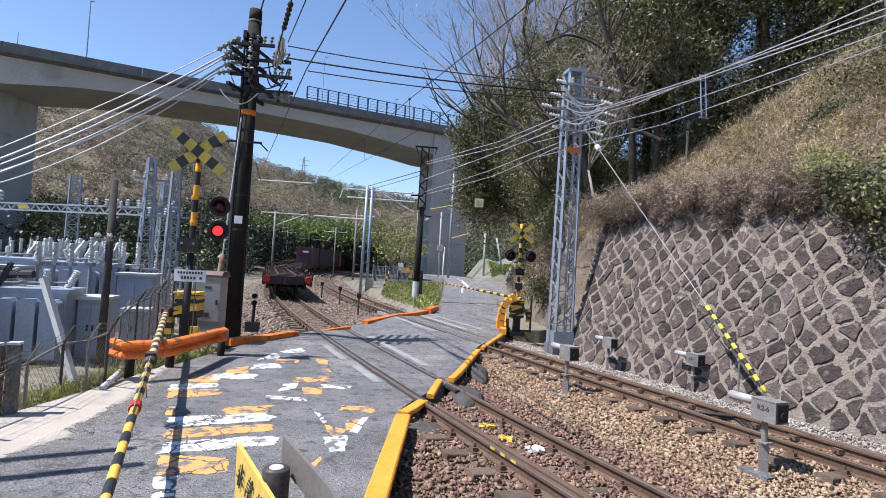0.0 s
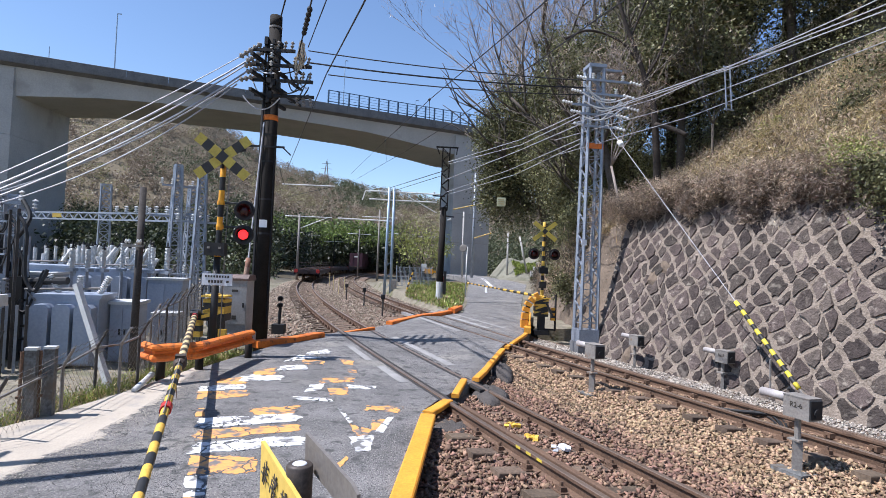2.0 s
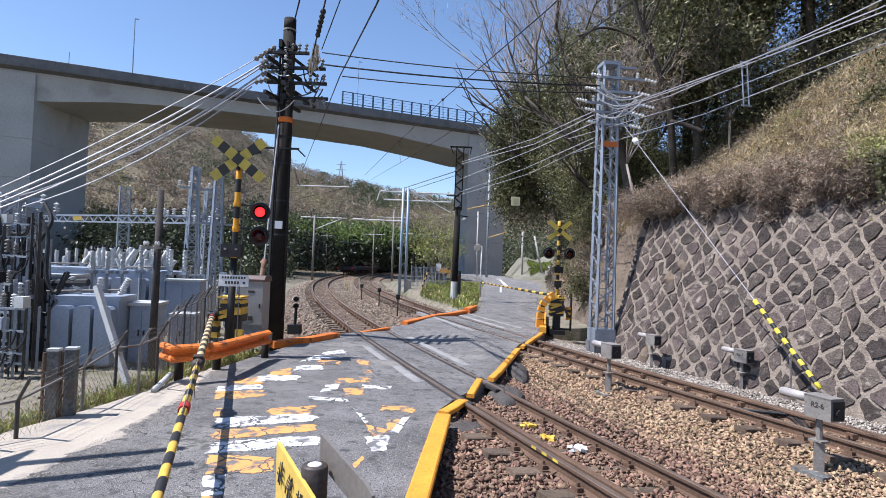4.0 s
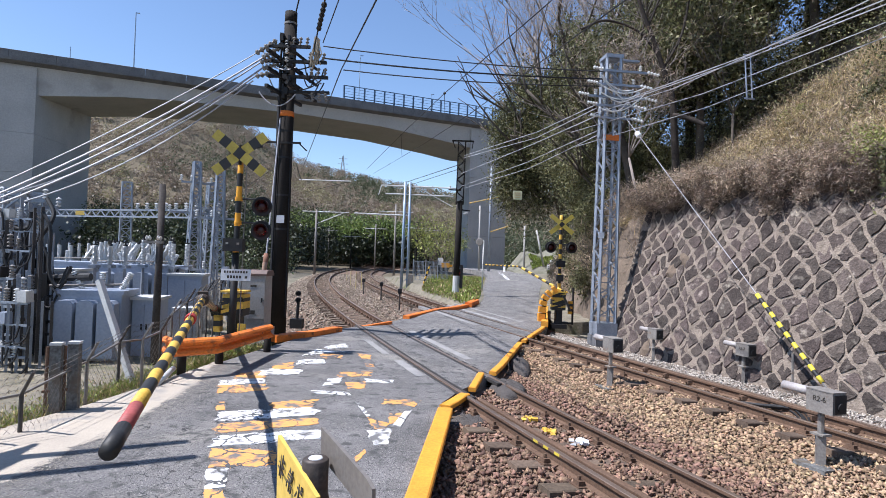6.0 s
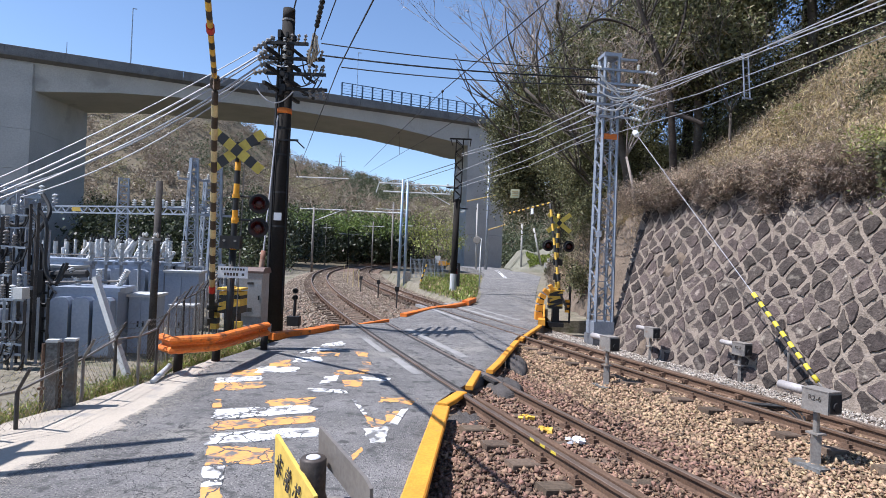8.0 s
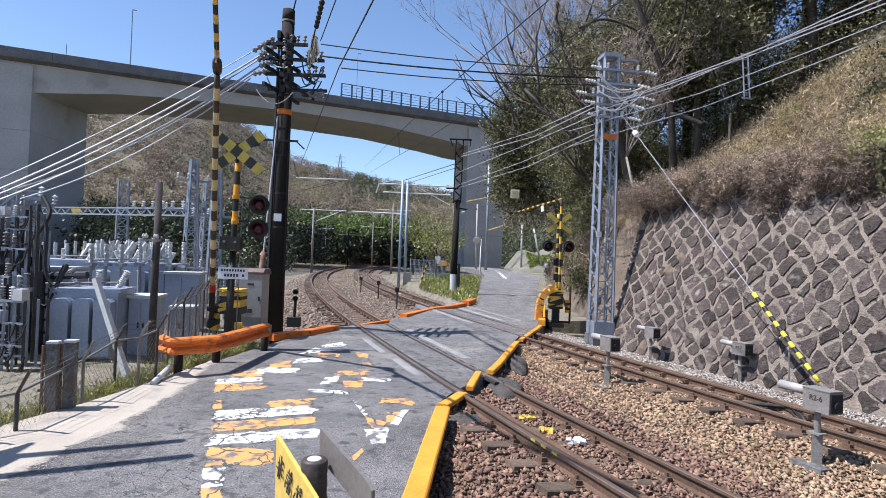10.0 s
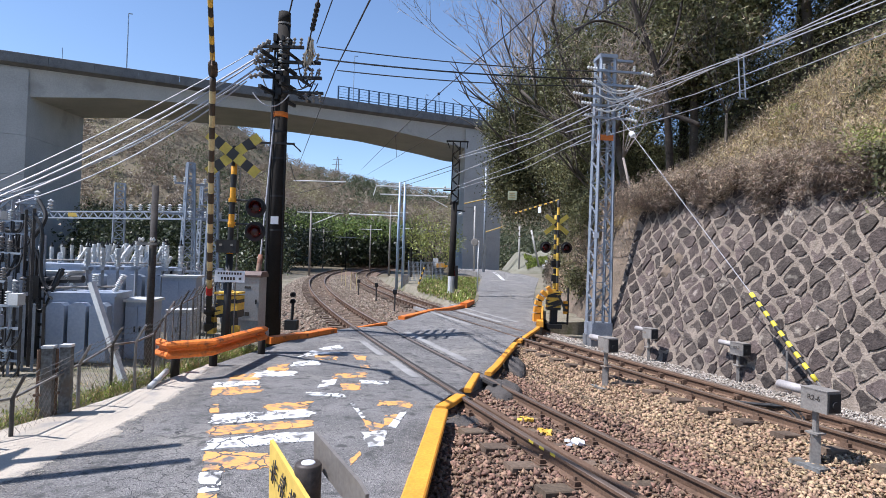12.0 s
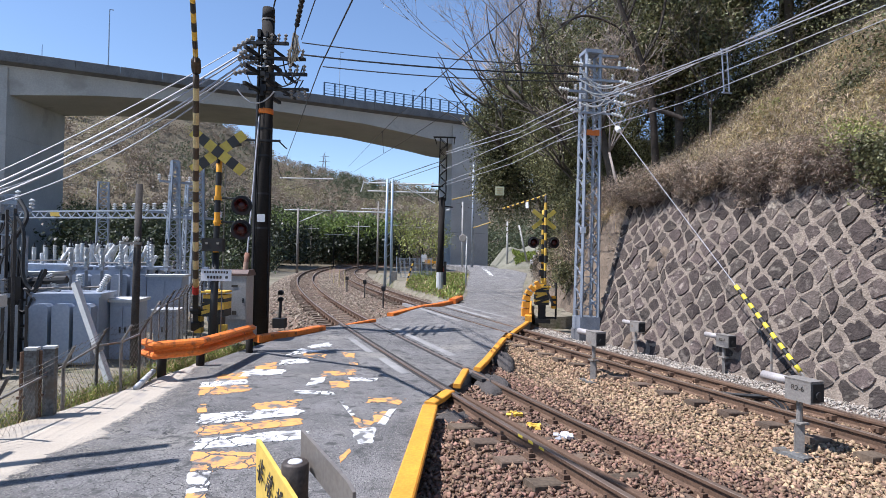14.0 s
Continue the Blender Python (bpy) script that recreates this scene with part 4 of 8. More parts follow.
def utility_pole():
    t = thing("utility_pole", "tall black utility pole crowded with insulators and brackets", "utility pole")
    base, top = POLE + Vector((0, 0, -0.4)), Vector((-4.4, 15.00, 8.54))
    g = Geo().rod(base, base.lerp(top, 0.96), 0.21, 0.165, 20).rod(base.lerp(top, 0.96), top, 0.165, 0.16, 20)
    part("shaft", g, WOOD_POLE, t, smooth=True)
    ax = (top - base).normalized()
    at = lambda z, x=0.0, y=0.0: base + ax * ((z - base.z) / ax.z) + Vector((x, y, 0))
    part("orange_band", Geo().rod(at(5.72), at(5.86), 0.19, n=20), ORANGE, t, "orange marker band", True)
    part("number_plate", Geo().box(at(2.98).x, at(2.98).y - 0.2, 2.98, 0.2, 0.02, 0.2), SIGN_WHITE, t)
    for z in (2.7, 3.6, 4.6, 5.3, 6.2, 6.6, 7.0, 7.4, 7.7, 8.2):
        part("steel_band", Geo().rod(at(z), at(z + 0.05), 0.205 - 0.004 * z, n=20), GREY_METAL if z > 8 else MATT_BLACK, t)
    # side pipes and stay cables up the shaft
    for dx, dy, z0, z1, r in ((-0.24, -0.02, 0, 6.9, 0.045), (-0.2, -0.14, 0, 7.2, 0.025), (0.2, -0.1, 0.4, 5.2, 0.02), (-0.28, 0.05, 2.5, 7.6, 0.03)):
        part("conduit", Geo().rod(at(z0, dx, dy), at(z1, dx * 0.85, dy), r, n=8), (MATT_BLACK, PALE_CABLE, MATT_BLACK, GREY_METAL)[int(abs(dx * 100)) % 4], t)
    # crossarms across the railway line
    for z, l, r in ((7.55, -0.55, 0.6), (7.15, -0.5, 1.05), (6.75, -0.5, 1.1), (6.35, -0.4, 1.15)):
        arm = part("crossarm", Geo().bar(at(z, l, -0.2), at(z, r, -0.2), 0.075), MATT_BLACK, t)
        g = Geo()
        for i in range(3):
            x = r - 0.1 - 0.18 * i
            insulator(g, at(z, x, -0.2), at(z + (0.26 if z > 6.5 else -0.24), x + 0.03, -0.2), 0.05, 3)
        part("insulator", g, GREY_METAL, arm)
    part("bracket", Geo().bar(at(5.0, -0.55, -0.2), at(5.0, 0.45, -0.2), 0.05).rod(at(5.0, 0.4, -0.2), at(4.8, 0.62, -0.2), 0.02, n=6), MATT_BLACK, t)
    for z in (6.3, 6.75, 7.2):
        part("crossarm", Geo().bar(at(z, -0.3, -0.9), at(z, 0.1, 0.95), 0.08), MATT_BLACK, t)
        part("crossarm", Geo().bar(at(z + 0.1, 0.2, -0.85), at(z + 0.1, 0.55, 0.85), 0.06), MATT_BLACK, t)
    for i in range(26):
        z = random.uniform(6.2, 7.9)
        q = random.uniform(0, 6.28)
        p = at(z, 0.2 * math.cos(q), 0.2 * math.sin(q) - 0.05)
        part("fitting", Geo().box(p.x, p.y, p.z, random.uniform(0.05, 0.14), random.uniform(0.05, 0.14), random.uniform(0.06, 0.2)), MATT_BLACK, t)
    g = Geo()
    for i in range(4):
        p = at(6.9 + 0.22 * i, 0.0, -0.24)
        insulator(g, p, p + Vector((0, 0, 0.14)), 0.06, 2)
    part("insulator_stack", g, CERAMIC, t)
    # jumpers that droop round the head
    for i in range(12):
        a = at(random.uniform(6.3, 7.5), random.choice((-0.7, -0.55, 0.75, 0.95)), random.uniform(-0.4, 0.1))
        b = at(random.uniform(6.2, 7.4), random.choice((-0.25, 0.3, 0.5)), random.uniform(-0.4, 0.0))
        part("jumper_cable", Geo().tube(sag(a, b, random.uniform(0.15, 0.4)), 0.017, 5), CABLE if i % 3 else PALE_CABLE, t)
    # ragged wrapped bundle beside the head
    g = Geo()
    c = (-3.63, 14.70, 7.34)
    for i in range(14):
        x = c[0] + random.uniform(-0.09, 0.09)
        g.tube([(x, c[1], c[2] + random.uniform(0.2, 0.5)), (x + random.uniform(-0.1, 0.1), c[1] + random.uniform(-0.05, 0.05), c[2]), (x + random.uniform(-0.1, 0.05), c[1], c[2] - random.uniform(0.2, 0.4))], 0.02, 4)
    part("wrapping", g, mat("frayed_wrap", (0.42, 0.36, 0.27), (0.28, 0.23, 0.17), 0.9, scale=8, fine=60), t, "frayed pale wrapping on the wires")
    return t


utility_pole()


def guy_guard():
    """Slanting stay beside the pole with a rusty striped guard."""
    t = thing("stay_wire", "slanting pole stay with a faded red and white striped guard", "stay wire")
    a, b, c = Vector((-4.47, 13.40, 0.324)), Vector((-4.46, 13.90, 2.06)), Vector((-4.52, 14.78, 5.63))
    part("guard", banded(a, b, 0.065, 8, 0, 0.06), [mat("rusty_pale_band", (0.36, 0.25, 0.18), (0.22, 0.13, 0.09), 0.8, scale=6, fine=40), mat("faded_red_band", (0.26, 0.12, 0.08), (0.16, 0.08, 0.05), 0.8, scale=6, fine=40)], t, smooth=True)
    part("cable", Geo().rod(b, c, 0.022, n=6), PALE_CABLE, t)
    part("anchor", Geo().rod((a.x, a.y, -0.2), a, 0.02, n=6), GREY_METAL, t)


guy_guard()

# thick pale feeder cables from the pole down to the substation
for i, (pa, pb, r) in enumerate((
        ((-5.18, 14.60, 7.26), (-9.32, 11.00, 3.03), 0.02),
        ((-5, 14.60, 7.15), (-8.8, 10.40, 2.8), 0.035),
        ((-5.05, 14.60, 7.03), (-8.63, 10.20, 2.71), 0.028),
        ((-4.99, 14.60, 6.88), (-8.53, 10.20, 2.66), 0.034),
        ((-5.16, 14.60, 6.67), (-10.10, 13.00, 3.26), 0.026),
        ((-5.21, 14.60, 6.55), (-9.84, 13.00, 3.08), 0.026))):
    wire(sag(pa, pb, 0.12 + 0.05 * i), r * 0.72, PALE_CABLE, "thick pale feeder cable sloping down to the substation", "feeder cables")
g = Geo()
for k, (pa, pb) in enumerate((((-5.18, 14.60, 7.26), (-4.72, 14.90, 7.75)), ((-5, 14.60, 7.15), (-4.66, 14.90, 7.54)), ((-5.05, 14.60, 7.03), (-4.65, 14.90, 7.33)), ((-4.99, 14.60, 6.88), (-4.64, 14.90, 7.11)), ((-5.16, 14.60, 6.67), (-4.67, 14.90, 6.9)))):
    g = Geo()
    insulator(g, pa, pb, 0.075, 5)
    solid("strain_insulator", g, GREY_METAL, "grey ribbed strain insulator on a feeder cable", "insulator", "strain insulators")
# three lines across to the lattice mast
wire(sag((-3.51, 15.00, 7.66), (4.43, 16.30, 7.67), 0.10), 0.016, CABLE, "dark line wire spanning the crossing")
wire(sag((-3.5, 15.00, 7.34), (4.34, 16.30, 7.45), 0.10), 0.022, CABLE, "dark line wire spanning the crossing")
wire(sag((-2.95, 15.00, 7.04), (4.28, 16.30, 7.24), 0.10), 0.016, CABLE, "dark line wire spanning the crossing")
# lines that climb overhead past the camera
wire([Vector((-10.44, 40.00, 8.26)), Vector((-2.99, 14.90, 7)), Vector((-1.27, 9, 6.24)), Vector((-0.247, 6, 6.35))], 0.016, CABLE, "heavy dark wire rising overhead")
wire([Vector((-3.69, 14.70, 7.46)), Vector((-2.57, 11.00, 7.14)), Vector((-1.41, 7, 6.46))], 0.018, CABLE, "dark wire with insulators rising overhead")
wire([Vector((-3.45, 14.70, 7.64)), Vector((-2.29, 11.00, 7.15)), Vector((-1.12, 7, 6.39))], 0.013, CABLE, "dark wire rising overhead")
wire([Vector((-4.29, 15.00, 8.5)), Vector((-3.64, 13.00, 8.04)), Vector((-2.69, 10.00, 7.29))], 0.02, CABLE, "dark wire at the pole's top")
g = Geo()
insulator(g, (-3.17, 13.00, 7.29), (-2.65, 11.30, 7.19), 0.06, 6)
solid("strain_insulator", g, MATT_BLACK, "dark ribbed insulator string on a rising wire", "insulator", "strain insulators")
# contact and feeder wires over the tracks
wire([Vector((-8.86, 60.00, 11.33)), Vector((-2.68, 30.00, 8.6)), Vector((-0.265, 18.00, 7.38)), Vector((1.67, 10.00, 6.73)), Vector((2.14, 7, 6.33))], 0.012, CABLE, "overhead line above the first track")
wire([Vector((-8.25, 60.00, 10.80)), Vector((-1.46, 30.00, 8.15)), Vector((0.607, 20.00, 7.24)), Vector((2.68, 10, 6.55)), Vector((3.3, 6.5, 6.19))], 0.012, CABLE, "overhead line above the second track")
for p, q in (((-2.68, 30.00, 8.6), (-2.59, 30.00, 7.45)), ((-0.265, 18.00, 7.38), (-0.231, 18.00, 6.71))):
    solid("dropper", Geo().rod(p, q, 0.01, n=5).turned([(0.0, -0.06), (0.05, 0), (0.0, 0.06)], p), MATT_BLACK, "dark wire dropper with a clamp", "dropper", "droppers")


MAST = Vector((4.55, 16.3, -0.1))


def lattice_mast():
    t = thing("lattice_mast", "grey galvanised steel lattice mast on a concrete footing", "mast", at=Matrix.Translation(MAST) @ pose(0, 0, 0, 0, 0.1, 7))
    H, w0, w1 = 8.15, 0.25, 0.205
    half = lambda z: w0 + (w1 - w0) * z / H
    cor = lambda i, z: Vector((half(z) * (1, -1, -1, 1)[i], half(z) * (1, 1, -1, -1)[i], z))
    part("footing", Geo().box(0, 0, -0.15, 0.66, 0.66, 0.6), STAINED, t, "dark stained concrete footing")
    part("base_plate", Geo().box(0, 0, 0.34, 0.60, 0.60, 0.36), GALV, t)
    for i in range(4):
        part("leg", Geo().bar(cor(i, 0.2), cor(i, H), 0.075), GALV, t)
        g = Geo()
        z, k = 0.7, 0
        while z < H - 0.3:
            a, b = cor(i, z), cor((i + 1) % 4, z + 0.32)
            if k % 2:
                a, b = cor((i + 1) % 4, z), cor(i, z + 0.32)
            part("brace", Geo().bar(a, b, 0.055, 0.016), GALV, t)
            if k % 3 == 0:
                part("brace", Geo().bar(cor(i, z), cor((i + 1) % 4, z), 0.04, 0.012), GALV, t)
            z += 0.32
            k += 1
    part("cap", Geo().box(0, 0, H, 0.52, 0.52, 0.1).box(0.35, 0.0, H - 0.04, 0.95, 0.12, 0.06), GALV, t)
    part("orange_band", Geo().box(0, -half(5.8) - 0.02, 5.8, 0.5, 0.02, 0.16), ORANGE, t, "orange marker band")
    part("plate", Geo().box(-0.26, -0.30, 3.0, 0.16, 0.02, 0.16), SIGN_WHITE, t)
    for z, l, r in ((7.7, -0.35, 0.95), (7.3, -0.5, 0.75), (6.95, -0.75, 0.9), (6.7, -0.5, 0.6), (6.35, -0.4, 0.5)):
        arm = part("crossarm", Geo().bar((l, -0.28, z), (r, -0.28, z), 0.06), GALV, t)
        for x, s in ((l, -1), (r, 1)):
            for ia, ib, n in (((x, -0.3, z + 0.02), (x + s * 0.34, -0.38, z - 0.02 - 0.05 * s), 4), ((x - s * 0.2, -0.28, z + 0.03), (x - s * 0.2, -0.28, z + 0.2), 3)):
                g = Geo()
                insulator(g, ia, ib, 0.05, n)
                part("insulator", g, CERAMIC, arm)
    for i in range(7):
        a = Vector((random.uniform(-0.7, -0.2), -0.5, random.uniform(6.5, 7.5)))
        b = Vector((random.uniform(0.3, 0.9), -0.5, random.uniform(6.5, 7.3)))
        part("jumper_cable", Geo().tube(sag(a, b, random.uniform(0.1, 0.3)), 0.02, 5), PALE_METAL, t)
    return t


lattice_mast()
# lines running off from the mast
for pts, r in (((((4.82, 16.00, 6.75)), ((6.39, 12.50, 6.79)), ((7.14, 9.5, 6.68)), ((7.7, 8, 6.74))), 0.014), ((((4.66, 16.00, 6.64)), ((6.45, 12.50, 6.75)), ((7.41, 9.5, 6.71)), ((7.71, 8, 6.61))), 0.014), ((((3.96, 16.40, 6.4)), ((5.67, 14.50, 6.67)), ((6.51, 12.50, 6.82)), ((6.76, 9.5, 6.6)), ((7.3, 8, 6.73))), 0.012),
               ((((3.6, 17.00, 6.03)), ((6.18, 14.00, 6.4)), ((6.95, 11.00, 6.37)), ((7.18, 9.2, 6.27)), ((7.71, 8, 6.37))), 0.01), ((((3.78, 17.00, 5.61)), ((6.33, 14.00, 6.08)), ((7.18, 9.2, 6.03)), ((7.71, 8, 6.17))), 0.01)):
    wire([Vector(p) for p in pts], r, PALE_CABLE, "pale line wire running along the wooded slope")
for pts, r in ((((4.15, 16.20, 6.68), (3.64, 24.00, 7.61), (0.674, 28.00, 7.23)), 0.014), (((4.15, 16.20, 6.57), (3.64, 24.00, 7.37), (0.677, 28.00, 7.12)), 0.014), (((4.17, 16.20, 6.35), (3.41, 24.00, 7.05), (0.528, 28.00, 6.32)), 0.014), (((4.18, 16.20, 5.91), (3.18, 24.00, 6.27), (0.599, 28.00, 5.71)), 0.012), (((4.18, 16.20, 5.78), (3.43, 24.00, 6.08), (0.713, 28.00, 5.6)), 0.012)):
    wire([Vector(p) for p in pts], r, PALE_CABLE, "pale line wire between mast and trackside pole")


def mast_stay():
    t = thing("stay_wire", "thin mast stay with a yellow and black striped guard", "stay wire")
    a, b, c = Vector((4.82, 16.20, 6.53)), Vector((6.57, 12.00, 1.3)), Vector((6.6, 9.9, 0.17))
    m = Vector((5.13, 15.70, 5.54))
    part("cable", Geo().rod(a, c, 0.009, n=6), PALE_CABLE, t)
    part("egg_insulator", Geo().turned([(0.02, -0.12), (0.07, -0.08), (0.08, 0.0), (0.07, 0.08), (0.02, 0.12)], a.lerp(c, 0.14), c - a, 10), CERAMIC, t)
    part("guard", banded(a.lerp(c, 0.775), c, 0.042, 17, 0), [mat("guard_yellow", (0.80, 0.66, 0.06), (0.65, 0.5, 0.05), 0.6, scale=6, fine=30), BLACK], t, smooth=True)
    part("anchor", Geo().rod(c, c + (c - a).normalized() * 0.5, 0.02, n=6), GREY_METAL, t)
    part("strut", Geo().rod((6.32, 10.30, 0.611), (6.33, 10.30, -0.105), 0.02, n=6), GREY_METAL, t)


mast_stay()


def slope_post():
    t = thing("slope_insulator_post", "pale twin-rod insulator frame hanging on the slope's wires", "insulator")
    a, b = Vector((6.45, 12.50, 6.85)), Vector((6.5, 12.50, 5.88))
    for dx, dy in ((0.0, 0.0), (0.06, 0.12), (0.12, 0.0), (0.18, 0.12)):
        part("rod", Geo().rod(a + Vector((dx, dy, 0)), b + Vector((dx + 0.02, dy, 0)), 0.013, n=6), GALV, t)
    for k in range(5):
        p = a.lerp(b, 0.12 + 0.19 * k)
        part("rung", Geo().bar(p, p + Vector((0.18, 0.1, 0.03)), 0.016), GALV, t)
    for c in (a, b):
        part("yoke", Geo().bar(c - Vector((0.03, 0, 0)), c + Vector((0.22, 0.06, 0)), 0.03), GALV, t)


slope_post()


def catenary_pole():
    """Dark trackside pole with a small lattice head."""
    x, y = (0.546, 31.73, -0.2)[:2]
    t = thing("catenary_pole", "slim dark trackside pole with a small lattice head", "catenary pole", "catenary poles", at=pose(x, y, -0.2))
    top = 8.74 + 0.2
    part("shaft", Geo().rod((0, 0, 0), (0.05, 0, top * 0.62), 0.19, 0.17, 12), WOOD_POLE, t, smooth=True)
    part("wrap", Geo().rod((0.0, 0, 0.3), (0.01, 0, 1.35), 0.2, n=12), PALE_METAL, t, "pale grey sleeve")
    g = Geo()
    z0, z1 = top * 0.6, top
    for sx in (-0.2, 0.2):
        for sy in (-0.2, 0.2):
            g.bar((0.05 + sx, sy, z0), (0.08 + sx, sy, z1), 0.06)
    k = 0
    z = z0
    while z < z1 - 0.2:
        for sy in (-0.2, 0.2):
            g.bar((0.06 - 0.2 * (-1) ** k, sy, z), (0.06 + 0.2 * (-1) ** k, sy, z + 0.35), 0.035)
        z += 0.35
        k += 1
    part("lattice_head", g, WOOD_POLE, t)
    part("top_arm", Geo().bar((-0.5, 0, z1), (0.75, 0, z1), 0.08).bar((0.7, 0, z1), (0.66, 0, z1 - 0.4), 0.05).bar((-0.45, 0, z1), (-0.3, 0, z1 - 0.4), 0.05), WOOD_POLE, t)
    part("side_arm", Geo().bar((-0.6, 0, z0 + 0.8), (0.1, 0, z0 + 0.8), 0.07).bar((0.1, 0, z0 - 0.3), (0.65, 0, z0 - 0.35), 0.06), WOOD_POLE, t)
    g = Geo()
    insulator(g, (-0.5, 0, z0 + 0.8), (-0.5, 0, z0 + 1.05), 0.06, 2)
    part("insulator", g, CERAMIC, t)
    g = Geo()
    insulator(g, (0.3, -0.1, z0 - 0.55), (0.5, -0.3, z0 - 0.5), 0.07, 3)
    part("insulator", g, CERAMIC, t)
    part("equipment_box", Geo().box(0.28, -0.1, 1.3, 0.16, 0.2, 1.3), MATT_BLACK, t)
    return t


catenary_pole()
BLUE_STEEL = mat("blue_grey_steel", (0.36, 0.45, 0.55), (0.27, 0.35, 0.45), 0.45, 0.3, scale=3, fine=30, bump=0.05)


def portal_pole(px, py, h, label):
    t = thing("catenary_pole", label, "catenary pole", "catenary poles", at=pose(px, py, -0.3))
    for dx in (-0.22, 0.22):
        part("leg", Geo().rod((dx, 0, 0), (dx * 0.8, 0, h), 0.11, 0.09, 12), BLUE_STEEL, t, smooth=True)
    g = Geo()
    for i in range(int(h / 0.8)):
        g.bar((-0.2, 0, i * 0.8 + 0.5), (0.2, 0, i * 0.8 + 0.9), 0.04)
    part("bracing", g, BLUE_STEEL, t)
    for z, l, r in ((h - 0.3, -1.9, 3.6), (h - 0.9, -1.6, 3.3), (h - 2.4, -3.8, 0.2)):
        part("cantilever", Geo().rod((l, 0, z), (r, 0, z - 0.05), 0.05, n=8), PALE_METAL, t)
    part("tie", Geo().rod((0.2, 0, h - 0.1), (3.3, 0, h - 1.7), 0.035, n=6), PALE_METAL, t)
    part("dropper", Geo().rod((-1.9, 0, h - 0.3), (-2.1, 0, h - 1.0), 0.04, n=6), PALE_METAL, t)
    part("relay_box", Geo().box(0.45, -0.2, 0.8, 0.4, 0.3, 0.7), GREY_METAL, t)
    return t


bp = (-3.03, 40.92, -0.1)
portal_pole(bp[0], bp[1], 7.55 + 0.3, "blue-grey steel catenary poles braced in a pair beside the track")
t_ = (-14.05, 60.00, 1.16)
slim = thing("catenary_pole", "slim grey concrete catenary pole on the outer side of the curve", "catenary pole", "catenary poles", at=pose(t_[0], t_[1], -0.3))
part("shaft", Geo().rod((0, 0, 0), (0, 0, 6.8 + 0.3), 0.13, 0.1, 12), GREY_METAL, slim, smooth=True)
part("cantilever", Geo().rod((-1.5, 0, 6.9), (3.4, 0, 6.9), 0.05, n=6).rod((0, 0, 5.6), (3.0, 0, 6.9), 0.04, n=6), PALE_METAL, slim)
for q, h in (((-4.86, 52.00, -0.0972), 6.93), ((-3.16, 58.00, -0.296), 5.79), ((-0.917, 62.00, 0.218), 5.8), ((-10.23, 80.00, 0.25), 6.65), ((-15.38, 90.00, -0.0754), 5.77), ((-21.08, 100.00, -0.415), 7.08)):
    o = thing("catenary_pole", "slim weathered catenary pole standing by the far curve", "catenary pole", "catenary poles", at=pose(q[0], q[1], -0.3))
    part("shaft", Geo().rod((0, 0, 0), (0, 0, h + 0.3), 0.1, 0.075, 10), WOOD_POLE if h < 6 else GREY_METAL, o, smooth=True)
    part("cantilever", Geo().rod((-1.6, 0, h - 0.4), (1.6, 0, h - 0.4), 0.04, n=6), PALE_METAL, o)
wire([Vector((-25.43, 40.00, 4.4)), Vector((-16.64, 40.00, 5.1)), Vector((-9.25, 30.00, 6.69))], 0.012, CABLE, "thin line wire behind the crossing signal")
wire(sag((-6.56, 24.00, 5.91), (-7.87, 30.00, 5.97), 0.1), 0.02, CABLE, "short dark drop wire")
wire([Vector((-13.37, 50.00, 8.64)), Vector((-8.76, 50.00, 8.65))], 0.05, PALE_METAL, "pale cantilever tube over the far track")
wire([Vector((-12.84, 50.00, 7.55)), Vector((-9.11, 50.00, 8.54))], 0.02, CABLE, "dark tie of the far cantilever")
wire([Vector((-4.35, 45.00, 7.41)), Vector((0.577, 28.00, 6.61))], 0.015, CABLE, "line wire between trackside poles")
wire([Vector((-3.37, 45.00, 8.11)), Vector((0.516, 28.00, 6.8))], 0.02, CABLE, "line wire between trackside poles")

# unseen twin pole at the lane's edge, added and leaned to throw the lane's shadows
lp = thing("unseen_shadow_pole", "unseen leaning twin pole with a box, added for its shadow", "pole")
for k in (0, 1):
    o = Vector((0.28 * k, -0.42 * k, 0))
    part("shaft", Geo().rod(Vector((-6.6, 3.9, -0.3)) + o, Vector((-5.35, 5.45, 4.6)) + o, 0.085, 0.065, 10), WOOD_POLE, lp)
part("box", Geo().box(-5.85, 4.6, 2.75, 0.35, 0.7, 0.8), MATT_BLACK, lp)
for k in range(5):
    part("bracket", Geo().bar((-5.9, 4.5 + 0.1 * k, 2.5 + 0.2 * k), (-5.7 - 0.1 * k, 5.3, 2.9 + 0.16 * k), 0.05), MATT_BLACK, lp)

# ---- substation and its fence ----
YARD = -0.25
FENCE = mat("fence_steel", (0.26, 0.25, 0.24), (0.16, 0.14, 0.12), 0.6, 0.3, scale=5, fine=40, bump=0.1, dirt=((0.16, 0.09, 0.05), 6, 0.6))
DARK_STEEL = mat("dark_fence_steel", (0.06, 0.055, 0.05), (0.035, 0.03, 0.028), 0.6, scale=5, fine=40, bump=0.1)
TRANSFORMER = mat("transformer_grey", (0.37, 0.41, 0.48), (0.28, 0.32, 0.39), 0.45, scale=1.5, fine=20, bump=0.04, dirt=((0.3, 0.3, 0.3), 2, 0.68))


